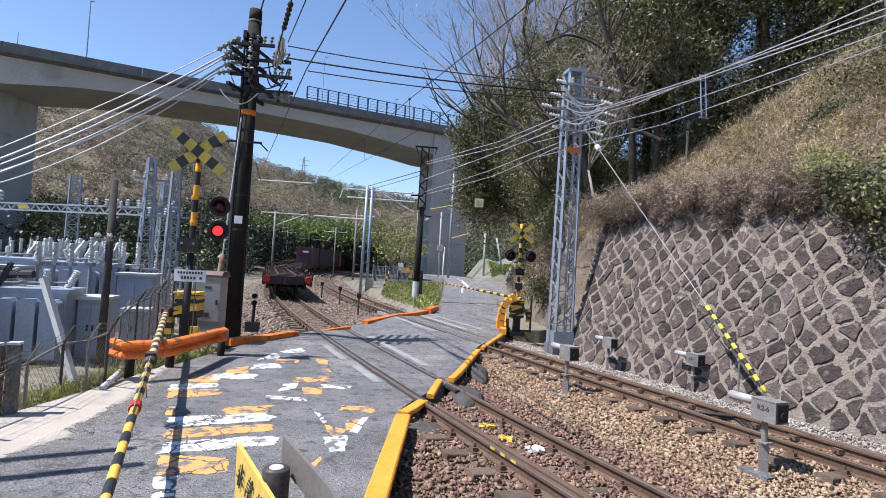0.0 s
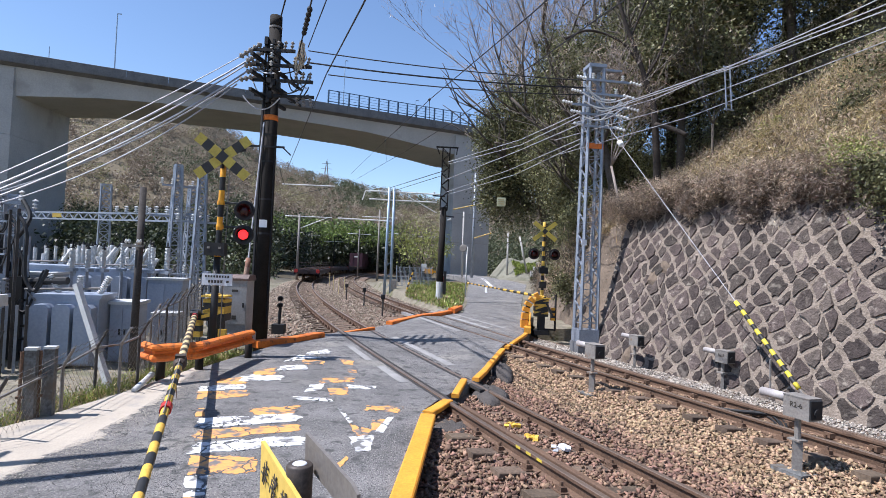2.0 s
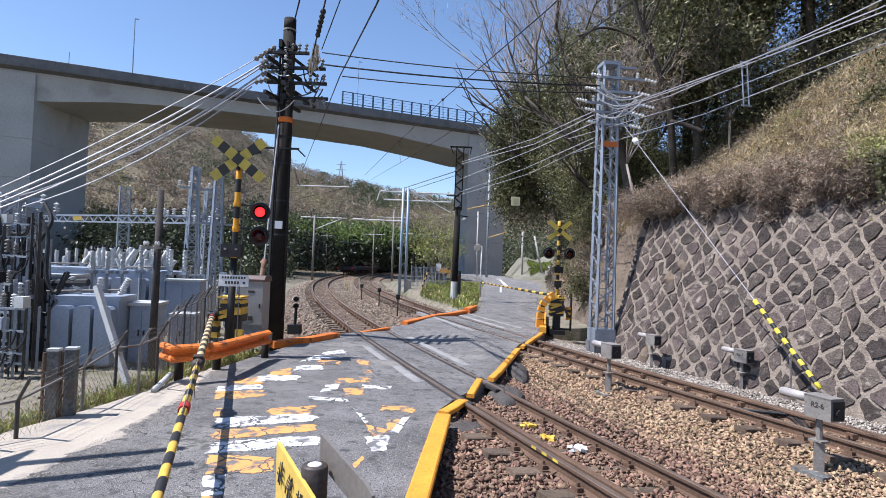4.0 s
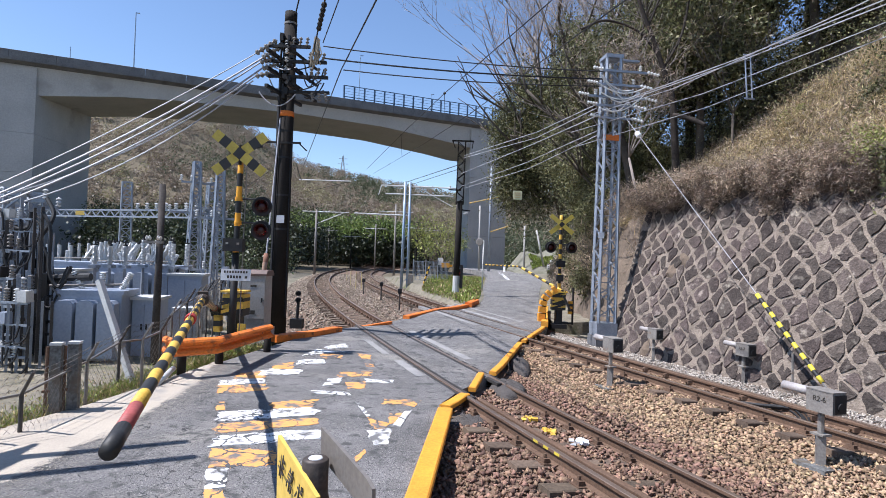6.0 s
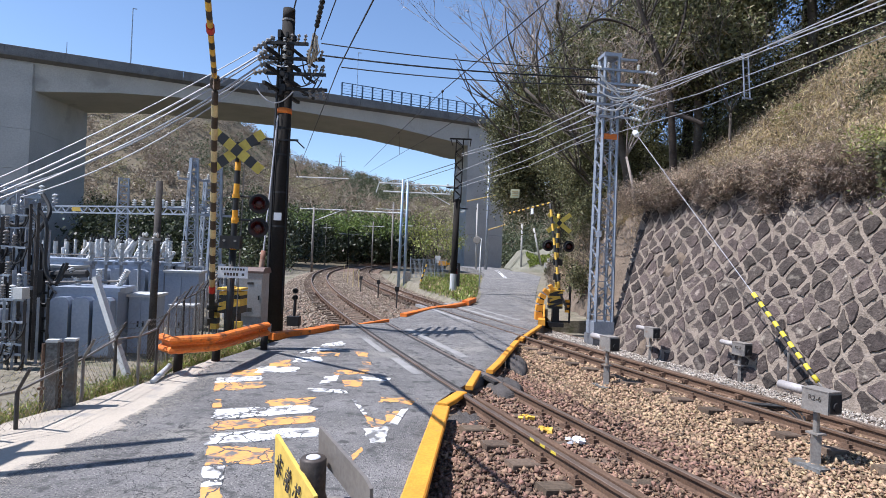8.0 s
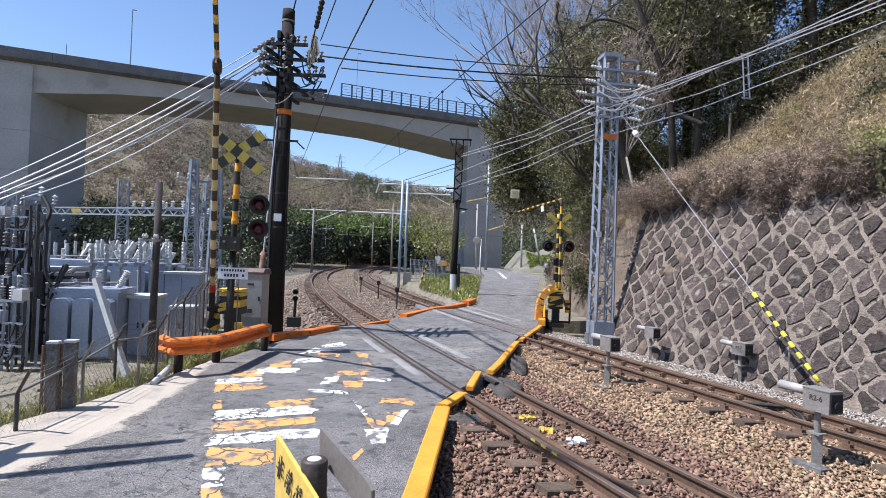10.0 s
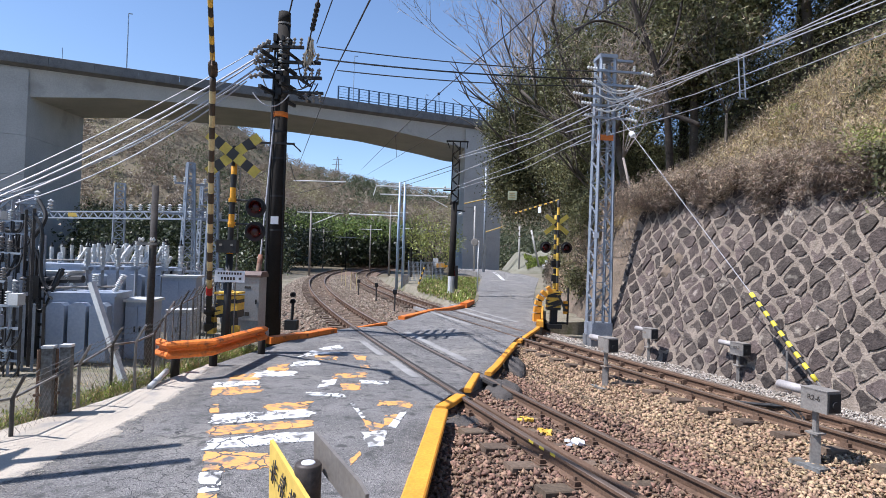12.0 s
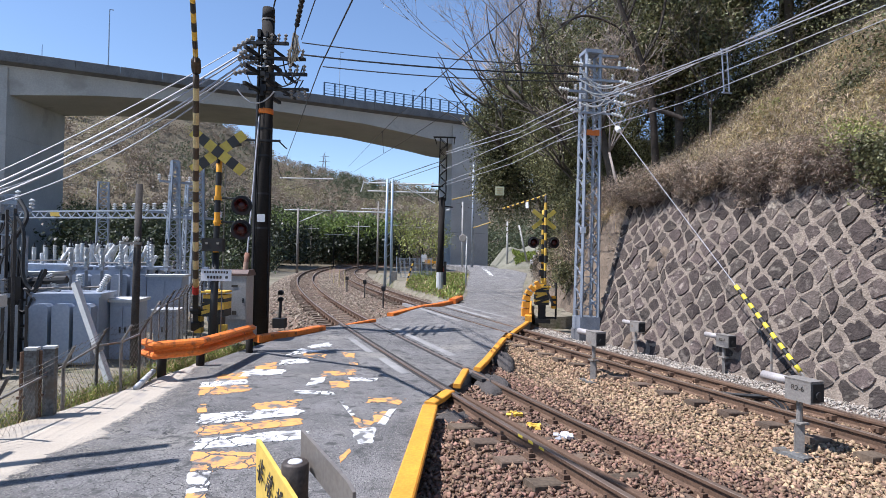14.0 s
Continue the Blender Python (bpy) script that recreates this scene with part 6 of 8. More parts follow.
    part("track", Geo().box(q[0], 62, 0.85, 1.3, 1.0, 0.5), MATT_BLACK, d)
    f = thing("mesh_fence", "grey mesh fence panels beside the far track", "fence")
    for k in range(3):
        a0 = Vector((-2.6, 44.00, 1.24)) + Vector((k * 0.95, 0.5 * k, 0))
        g = Geo()
        for i in range(9):
            g.bar(a0 + Vector((0.1 * i, 0, -0.9)), a0 + Vector((0.1 * i, 0, 0.6)), 0.025)
        for i in range(5):
            g.bar(a0 + Vector((0, 0, -0.9 + 0.36 * i)), a0 + Vector((0.9, 0, -0.9 + 0.36 * i)), 0.025)
        part("panel", g, GALV, f)
        part("post", Geo().rod(a0 + Vector((0, 0, -1.6)), a0 + Vector((0, 0, 0.7)), 0.04, n=8), GALV, f)
    st = thing("stay_wire", "striped stay guard leaning by the far fence", "stay wire")
    part("guard", banded((-1.45, 36.00, 0.446), (-1.05, 36.00, 1.71), 0.05, 8), [WORN_YELLOW, BLACK], st)


far_side()


DARK_BLUE = mat("dark_blue_steel", (0.07, 0.12, 0.19), (0.04, 0.075, 0.13), 0.5, 0.1, scale=3, fine=30, bump=0.05)


def parapet_fence():
    t = thing("parapet_fence", "dark steel mesh fence along the viaduct's parapet", "fence")
    n, st = 24, 1.62
    for i in range(n + 1):
        d = 42.0 + i * st
        part("fence_post", Geo().bar(vp(d, 0.1, 26.0), vp(d, 0.1, 28.1), 0.19), DARK_BLUE, t)
    for z in (26.4, 28.1):
        part("fence_rail", Geo().bar(vp(42, 0.1, z), vp(42 + st * n, 0.1, z), 0.1), DARK_BLUE, t)
    for z in (26.85, 27.25, 27.7):
        part("fence_wire", Geo().bar(vp(42, 0.1, z), vp(42 + st * n, 0.1, z), 0.035), DARK_BLUE, t)
    for d, h, r in (((Vector((-41.56, 73.56, 26.10)) - V0).dot(VD) - 0.6, 7.5, 0.1), ((Vector((-49.24, 71.56, 26.10)) - V0).dot(VD), 1.6, 0.06), ((Vector((-14.11, 86.50, 26.10)) - V0).dot(VD), 7.2, 0.07), ((Vector((-3.03, 91.44, 26.10)) - V0).dot(VD), 2.9, 0.05)):
        l = thing("street_lamp", "slim grey lamp post on the viaduct's edge", "street lamp", "viaduct lamps")
        part("post", Geo().rod(vp(d, 0.6, 25.0), vp(d, 0.6, 26.1 + h), r, r * 0.7, 8), BLUE_STEEL, l)
        if h > 2:
            part("lantern", Geo().bar(vp(d, 0.6, 26.1 + h), vp(d + 0.5, 0.6, 26.1 + h + 0.02), 0.16, 0.08), BLUE_STEEL, l)


parapet_fence()


# ---- freight train ----
MAROON = mat("maroon_paint", (0.042, 0.02, 0.021), (0.022, 0.012, 0.012), 0.6, scale=1.5, fine=20, bump=0.1)
DARK_FRAME = mat("dark_wagon_frame", (0.05, 0.035, 0.035), (0.03, 0.022, 0.022), 0.7, scale=2, fine=20, bump=0.1)


def wagon(load, first=0):
    t = thing("flat_wagon", "dark maroon container flat wagon" + (" carrying maroon containers" if load else " with an empty deck"), "wagon", "freight train")
    L = 19.6
    part("deck", Geo().box(0, L / 2, 0.98, 2.5, L, 0.16), MAROON, t)
    for sx in (-1, 1):
        part("side_sill", Geo().box(sx * 1.15, L / 2, 0.78, 0.14, L, 0.35), DARK_FRAME, t)
        part("tail_disc", Geo().turned([(0.0, 0.0), (0.17, 0.0), (0.19, -0.02), (0.17, -0.05), (0.0, -0.05)], (sx * 1.02, -0.02, 0.92), (0, 1, 0), 18), RED_PAINT, t, "round red tail disc")
        part("step", Geo().bar((sx * 1.2, -0.05, 0.9), (sx * 1.2, -0.05, 1.35), 0.05), DARK_FRAME, t)
    part("end_beam", Geo().box(0, 0.05, 0.85, 2.4, 0.2, 0.38), DARK_FRAME, t)
    part("coupler", Geo().box(0, -0.22, 0.82, 0.28, 0.5, 0.26).box(0, -0.45, 0.82, 0.2, 0.12, 0.34), DARK_FRAME, t)
    part("hand_rail", Geo().rod((-1.0, 2.0, 1.05), (-1.0, 2.0, 1.7), 0.02).rod((1.0, 2.0, 1.05), (1.0, 2.0, 1.7), 0.02).rod((-1.0, 2.0, 1.7), (1.0, 2.0, 1.7), 0.02).rod((-1.0, 2.0, 1.4), (1.0, 2.0, 1.4), 0.02), DARK_FRAME, t)
    for by in (2.9, L - 2.9):
        b = part("bogie", Geo().box(-0.95, by, 0.5, 0.16, 2.6, 0.3).box(0.95, by, 0.5, 0.16, 2.6, 0.3).box(0, by, 0.55, 1.9, 0.4, 0.3), DARK_FRAME, t)
        for wy in (-0.95, 0.95):
            part("wheelset", Geo().rod((-0.62, by + wy, 0.43), (-0.5, by + wy, 0.43), 0.43, n=20).rod((0.5, by + wy, 0.43), (0.62, by + wy, 0.43), 0.43, n=20).rod((-0.6, by + wy, 0.43), (0.6, by + wy, 0.43), 0.07), RUST, b)
    for i in range(9):
        part("deck_beam", Geo().box(0, 0.6 + i * 2.3, 1.085, 2.3, 0.22, 0.05), RUST, t)
    for sx in (-0.45, 0.45):
        part("deck_rail", Geo().box(sx, L / 2, 1.1, 0.12, L - 0.6, 0.06), DARK_FRAME, t)
    for i in range(6):
        for sx in (-1.1, 1.1):
            part("deck_lock", Geo().box(sx, 1.2 + i * 3.4, 1.1, 0.12, 0.2, 0.12), DARK_FRAME, t)
    if load:
        for i in range(first, 5):
            c = part("container", Geo().box(0, 2.0 + i * 3.9, 2.33, 2.4, 3.7, 2.5), CONTAINER, t, "maroon steel freight container")
            for bx, by, wx, wy in ((-1.22, 1.2, 0.05, 0.06), (-1.22, 2.8, 0.05, 0.06), (-0.5, 0.13, 0.06, 0.05), (0.5, 0.13, 0.06, 0.05)):
                part("door_bar", Geo().box(bx, by + i * 3.9, 2.33, wx, wy, 2.3), MAROON, c)
            part("marking", Geo().box(-1.225, 2.0 + i * 3.9, 2.9, 0.02, 0.9, 0.3).box(-1.225, 2.4 + i * 3.9, 2.3, 0.02, 0.4, 0.4).box(0.1, 0.135 + i * 3.9, 2.9, 0.9, 0.02, 0.25), SIGN_WHITE, c)
    return t


CONTAINER = mat("container_maroon", (0.085, 0.032, 0.048), (0.055, 0.022, 0.032), 0.55, scale=1.2, fine=20, bump=0.1)
TRAIN = [wagon(False), wagon(False), wagon(True, 3), wagon(True), wagon(True)]

fallen = thing("fallen_pipe", "short pale pipe lying by the guard rail's foot", "pipe")
part("tube", Geo().rod((-4.16, 8.2, 0.12), (-4.26, 8.9, 0.214), 0.045, n=10), PALE_METAL, fallen, smooth=True)


# ---- plants ----
def leaf_mat(name, col, col2, rand=0.35, through=0.18):
    m = mat(name, col, col2, 0.46, scale=0.5, fine=3, bump=0.0, rand=rand, spec=0.3)
    n, l = m.node_tree.nodes, m.node_tree.links
    b = n["Principled BSDF"]
    tr = n.new("ShaderNodeBsdfTranslucent")
    l.new(b.inputs["Base Color"].links[0].from_socket, tr.inputs["Color"])
    mx = n.new("ShaderNodeMixShader")
    mx.inputs[0].default_value = through
    l.new(b.outputs[0], mx.inputs[1])
    l.new(tr.outputs[0], mx.inputs[2])
    l.new(mx.outputs[0], n["Material Output"].inputs["Surface"])
    return m


EVERGREEN = leaf_mat("evergreen_leaves", (0.225, 0.22, 0.10), (0.05, 0.052, 0.024), 0.8)
BAMBOO = leaf_mat("bamboo_leaves", (0.21, 0.27, 0.07), (0.07, 0.11, 0.03), 0.6)
# near-black leaf colour that stands in for shade low in the foliage
SHADE_GREEN = leaf_mat("painted_shade_leaves", (0.035, 0.045, 0.02), (0.018, 0.024, 0.01), 0.4, 0.05)
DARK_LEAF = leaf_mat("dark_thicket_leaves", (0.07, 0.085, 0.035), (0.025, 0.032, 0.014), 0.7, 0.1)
SPRING = leaf_mat("spring_leaves", (0.32, 0.34, 0.10), (0.2, 0.22, 0.06), 0.4)
GRASS_GREEN = leaf_mat("fresh_grass", (0.27, 0.33, 0.07), (0.14, 0.17, 0.04), 0.5)
DRY_GRASS = leaf_mat("dry_grass", (0.52, 0.42, 0.215), (0.25, 0.19, 0.095), 0.7)
DEAD_LEAF = leaf_mat("dead_brush", (0.50, 0.39, 0.28), (0.20, 0.15, 0.105), 0.7)
HILL_BROWN = leaf_mat("bare_hill_trees", (0.31, 0.245, 0.18), (0.18, 0.14, 0.10), 0.2, 0.2)
HILL_GREEN = leaf_mat("hill_evergreens", (0.13, 0.145, 0.075), (0.06, 0.072, 0.038), 0.25, 0.2)
HILL_LIGHT = leaf_mat("hill_spring_trees", (0.36, 0.33, 0.18), (0.25, 0.22, 0.12), 0.2, 0.2)
BARK = mat("grey_bark", (0.12, 0.10, 0.08), (0.055, 0.045, 0.035), 0.9, scale=4, fine=30, bump=0.5)
PALE_BARK = mat("pale_bark", (0.34, 0.29, 0.26), (0.19, 0.16, 0.14), 0.9, scale=4, fine=30, bump=0.4)
RNG = np.random.default_rng(7)


def leaf_data(name, c, size, material, stretch=1.8, up=0.0):
    """Thousands of small folded leaves at the points c, with sizes of their own."""
    n = len(c)
    d = RNG.normal(size=(n, 3))
    d[:, 2] += up * 3
    d /= np.linalg.norm(d, axis=1, keepdims=True)
    s = np.cross(d, RNG.normal(size=(n, 3)))
    s /= np.linalg.norm(s, axis=1, keepdims=True) + 1e-9
    nn = np.cross(d, s)
    sz = (size * RNG.uniform(0.6, 1.4, n))[:, None]
    a = c - d * sz * 0.5 * stretch
    b = c + d * sz * 0.5 * stretch
    e = c + s * sz * 0.5 + nn * sz * 0.15
    f = c - s * sz * 0.5 + nn * sz * 0.15
    v = np.stack([a, e, b, f], 1).reshape(-1, 3)
    me = bpy.data.meshes.new(name)
    me.vertices.add(4 * n)
    me.vertices.foreach_set("co", v.ravel())
    me.loops.add(4 * n)
    me.loops.foreach_set("vertex_index", np.arange(4 * n, dtype=np.int32))
    me.polygons.add(n)
    me.polygons.foreach_set("loop_start", np.arange(0, 4 * n, 4, dtype=np.int32))
    me.polygons.foreach_set("loop_total", np.full(n, 4, dtype=np.int32))
    me.materials.append(material)
    me.update(calc_edges=True)
    me.validate()
    return me


def blob_points(centre, radii, n, clumps=26, spread=0.36):
    """Points gathered in clumps near the shell of an uneven crown."""
    q = RNG.normal(size=(clumps, 3))
    q /= np.linalg.norm(q, axis=1, keepdims=True)
    q *= RNG.uniform(0.45, 1.0, (clumps, 1))
    k = RNG.integers(0, clumps, n)
    off = RNG.normal(size=(n, 3)) * spread * 0.6
    return np.array(centre) + (q[k] + off) * np.array(radii)


def branches(g, p, d, length, r0, depth, ends, bend=0.35, n=5, split=3):
    """A limb that forks again and again; collects its ends."""
    r = max(r0, 0.009)
    pts = [Vector(p)]
    dd = Vector(d).normalized()
    for i in range(4):
        dd = (dd + Vector((random.uniform(-1, 1), random.uniform(-1, 1), random.uniform(-0.5, 0.9))) * bend * 0.4).normalized()
        pts.append(pts[-1] + dd * length / 4)
    g.tube(pts, [r * (1 - 0.12 * i) for i in range(5)], n)
    ends.append(tuple(pts[-1]))
    if depth > 0:
        for k in range(split):
            b = pts[random.choice((2, 3, 4))]
            nd = (dd + Vector((random.uniform(-1, 1), random.uniform(-1, 1), random.uniform(-0.4, 0.8))) * 0.8).normalized()
            branches(g, b, nd, length * random.uniform(0.55, 0.8), r * 0.55, depth - 1, ends, bend, max(3, n - 1), split)


def tree(x, y, z, h, crown, leaves, size, material, label, lean=(0, 0), trunk=0.16, bark=None):
    """Trunk with limbs and a leafy crown; crown is (dx, dy, dz, rx, ry, rz)."""
    t = thing("tree", label, "tree", "trees")
    g = Geo()
    ends = []
    top = Vector((x + lean[0], y + lean[1], z + h * 0.55))
    g.tube([(x, y, min(z, ground_z(x, y)) - 0.5), (x + lean[0] * 0.2, y + lean[1] * 0.2, z + h * 0.2), (x + lean[0] * 0.6, y + lean[1] * 0.6, z + h * 0.4), top], [trunk * 1.3, trunk, trunk * 0.85, trunk * 0.7], 8)
    for k in range(5):
        q = random.uniform(0, 6.28)
        branches(g, top - Vector((0, 0, h * 0.06 * k)), (math.cos(q), math.sin(q), 0.9), h * 0.3, trunk * 0.5, 2, ends)
    part("trunk", g, bark or BARK, t, smooth=True)
    if leaves:
        c = (x + lean[0] + crown[0], y + lean[1] + crown[1], z + crown[2])
        me = leaf_data("crown", blob_points(c, crown[3:], int(leaves * 4.2), 52, 0.27), size * 0.41, material)
        o = new("crown", me)
        o.parent = t
    return t


def bare_tree(x, y, z, h, label, depth=4, bark=None, lean=(0, 0)):
    t = thing("tree", label, "tree", "bare trees")
    g = Geo()
    ends = []
    top = Vector((x + lean[0], y + lean[1], z + h * 0.3))
    g.tube([(x, y, min(z, ground_z(x, y)) - 0.5), top], [h * 0.011, h * 0.008], 7)
    for k in range(4):
        q = random.uniform(0, 6.28)
        branches(g, top, (math.cos(q) * 0.6 + lean[0] * 0.1, math.sin(q) * 0.6, 1.2), h * 0.33, h * 0.0055, depth, ends, 0.3, 5)
    part("trunk", g, bark or PALE_BARK, t, smooth=True)
    pts = np.array(ends)
    o = new("twig_spray", leaf_data("twig_spray", pts[RNG.integers(0, len(pts), len(pts) * 3)] + RNG.normal(size=(len(pts) * 3, 3)) * 0.18, 0.012, DEAD_LEAF, 24.0))
    o.parent = t
    return t


def slope_z(s, u):
    p = along(s, u)
    return ground_z(p.x, p.y)


# evergreen mass overhanging the far lane
tree(7.2, 33.5, 1.5, 13, (-0.6, 0, 7.2, 2.7, 2.8, 4.3), 16000, 0.17, EVERGREEN, "dense dark evergreen tree wrapped in ivy beside the far lane", (-1.6, -0.5), 0.28)
tree(8.2, 29.5, 2.5, 15, (-0.5, 0, 9.0, 2.5, 2.6, 3.6), 9000, 0.15, EVERGREEN, "dense dark evergreen tree wrapped in ivy beside the far lane", (-1.0, 0), 0.3)
tree(7.4, 26.5, 2.0, 10, (-0.3, 0, 4.8, 2.0, 2.2, 3.2), 11000, 0.13, EVERGREEN, "broad evergreen tree leaning over the far lane", (-0.5, 0), 0.2)
tree(7.0, 23.5, 2.0, 8, (-0.2, 0, 3.6, 1.5, 1.8, 2.6), 8000, 0.11, EVERGREEN, "evergreen tree hung with creepers behind the mast", (-0.3, 0), 0.16)
tree(8.6, 24.0, 3.0, 7.5, (-0.2, 0, 3.4, 1.8, 1.7, 2.6), 9000, 0.11, EVERGREEN, "low evergreen tree thick with creepers on the slope", (-0.2, 0), 0.14)
# woods along the slope
for s, u, h, r, n, mt, lab in (
        (9, 11.5, 9, 2.3, 9000, EVERGREEN, "evergreen tree on the steep slope"), (12, 13.5, 11, 2.8, 9000, EVERGREEN, "evergreen tree on the steep slope"),
        (6.5, 14.0, 9, 2.5, 8000, EVERGREEN, "evergreen tree on the steep slope"), (3.5, 15.5, 9, 2.6, 8000, EVERGREEN, "evergreen tree on the steep slope"),
        (15, 16, 12, 3.2, 9000, EVERGREEN, "tall evergreen tree on the steep slope"), (9.5, 17.5, 11, 3.0, 8000, EVERGREEN, "tall evergreen tree on the steep slope"),
        (5.5, 19, 11, 3.0, 7000, EVERGREEN, "tall evergreen tree on the steep slope"), (0.5, 17.5, 10, 3.0, 7000, EVERGREEN, "evergreen tree on the steep slope"),
        (13, 21, 14, 3.6, 8000, EVERGREEN, "tall evergreen tree on the hillside"), (19, 19, 13, 3.4, 8000, EVERGREEN, "tall evergreen tree on the hillside"),
        (7.5, 24, 13, 4.0, 7000, EVERGREEN, "tall evergreen tree on the hillside"), (1.0, 23, 12, 3.8, 7000, EVERGREEN, "tall evergreen tree on the hillside"),
        (3.2, 14.2, 4, 1.2, 2500, SPRING, "young tree with fresh yellow-green leaves")):
    p = along(s, u)
    z = slope_z(s, u)
    tree(p.x, p.y, z, h, (0, 0, h * 0.62, r, r, h * 0.36), n, 0.14 + 0.003 * u, mt, lab, (random.uniform(-0.8, 0.4), 0), 0.14)
p = along(10.4, 9.8)
tree(p.x, p.y, slope_z(10.4, 9.8), 8, (0, 0, 5.6, 1.8, 1.8, 2.4), 3500, 0.13, EVERGREEN, "old dark trunk leaning out from the slope", (-0.9, 0.4), 0.17)
# old dark tree leaning out over the wall, with a broken limb
old = thing("tree", "old dark tree leaning out of the slope with a broken limb", "tree", "trees")
g = Geo().flow([(7.35, 18.2, 4.0), (7.1, 18.0, 6.5), (7.0, 18.0, 7.5), (6.78, 18.0, 8.15), (6.44, 18.0, 9.1), (5.85, 18.0, 10.6), (5.5, 18.0, 12.0)], [0.125 - 0.0022 * i for i in range(37)], 9)
DARK_BARK = mat("dark_bark", (0.055, 0.043, 0.034), (0.022, 0.017, 0.014), 0.95, scale=4, fine=30, bump=0.6)
part("trunk", g, DARK_BARK, old, smooth=True)
for lp_ in (((6.6, 18.0, 8.7), (5.9, 18.0, 9.55), (4.8, 17.9, 9.85), (4.0, 17.8, 9.5)), ((6.7, 18.0, 8.4), (7.3, 18.1, 9.6), (7.6, 18.2, 11.2)), ((6.2, 18.0, 9.8), (6.6, 18.2, 10.8), (7.2, 18.2, 12.2))):
    part("limb", Geo().flow(lp_, 0.04, 7), DARK_BARK, old, smooth=True)
part("broken_limb", Geo().flow([(6.95, 17.7, 6.85), (7.3, 17.2, 6.6), (7.6, 16.9, 6.35)], 0.07, 8), DARK_BARK, old, smooth=True)
# leafless trees
for x, y, z, h, lab in ((9.6, 41, 4, 18, "tall leafless grey tree against the sky"), (8.5, 36, 5, 17, "tall leafless grey tree against the sky"), (11.2, 46, 3, 20, "tall leafless grey tree against the sky"), (10.2, 43, 3, 19, "tall leafless grey tree against the sky"), (8.9, 38, 5, 19, "tall leafless grey tree against the sky"), (9.8, 38, 7, 19, "tall leafless grey tree against the sky"), (9.5, 31, 6, 15, "leafless grey tree among the evergreens"), (8.0, 26, 6, 11, "leafless tree tangled with creepers"), (5.8, 20.8, 3.4, 6.5, "leafless shrub tree behind the mast"), (6.6, 19.0, 4.2, 5, "leafless shrub on the slope's edge")):
    bare_tree(x, y, z, h, lab, 4, PALE_BARK, (-1.3 if y > 37 else random.uniform(-1, 0.3), 0))
for y in (34,):
    bare_tree(bank_x(y) + 2.2, y, 3.2, 15 + 0.12 * y, "tall leafless grey tree reaching over the far lane", 4, PALE_BARK, (-1.8, 0))
for s, u, h in ((11.5, 9.2, 4), (7, 11, 5), (2, 13, 6), (5, 16, 8), (12, 15, 9)):
    p = along(s, u)
    bare_tree(p.x, p.y, slope_z(s, u), h, "leafless brushy tree on the dry slope", 3, BARK)


def scatter(name, label, category, n, s0, s1, u0, u1, size, material, stretch, up, lift=0.1, per=1, spread=0.1):
    s = RNG.uniform(s0, s1, n)
    u = RNG.uniform(u0, u1, n)
    pts = []
    for a, b in zip(s, u):
        p = along(a, b)
        if p.y > 14.5 and p.x < bank_x(p.y) + 1.0:
            continue
        z = ground_z(p.x, p.y)
        for k in range(per):
            pts.append((p.x + random.gauss(0, spread), p.y + random.gauss(0, spread), z + lift * random.uniform(0.2, 2.0)))
    o = new(name, leaf_data(name, np.array(pts), size, material, stretch, up))
    return tagged(o, label, category, kind="stuff")


scatter("dry_grass", "straw-coloured dry grass covering the slope", "grass", 3300, -6, 16, 7.7, 12.6, 0.014, DRY_GRASS, 16.0, 0.45, 0.22, 24, 0.2)
scatter("dead_brush", "brown dead brush and fallen leaves on the slope", "brush", 3200, -6, 22, 7.4, 12.6, 0.015, DEAD_LEAF, 8.0, 0.2, 0.32, 28, 0.25)
scatter("undergrowth", "low dark evergreen undergrowth beneath the trees", "undergrowth", 700, -6, 2, 10.1, 24, 0.042, EVERGREEN, 1.9, 0.2, 0.9, 95, 0.5)
scatter("undergrowth", "low dark evergreen undergrowth beneath the trees", "undergrowth", 1900, 2, 45, 11.5, 26, 0.042, EVERGREEN, 1.9, 0.2, 0.9, 95, 0.5)


def bush(s, h, out, r, n, size, material, label):
    """A shrub hanging over the wall's top."""
    p = wall_point(s, h, out)
    o = new("shrub", leaf_data("shrub", blob_points(p, (r * 1.3, r * 1.3, r), n * (3 if material is DEAD_LEAF else 2), 22, 0.42), size * (0.24 if material is DEAD_LEAF else 0.55), material, 8.0 if material is DEAD_LEAF else 1.9))
    return tagged(o, label, "shrub", "wall shrubs")


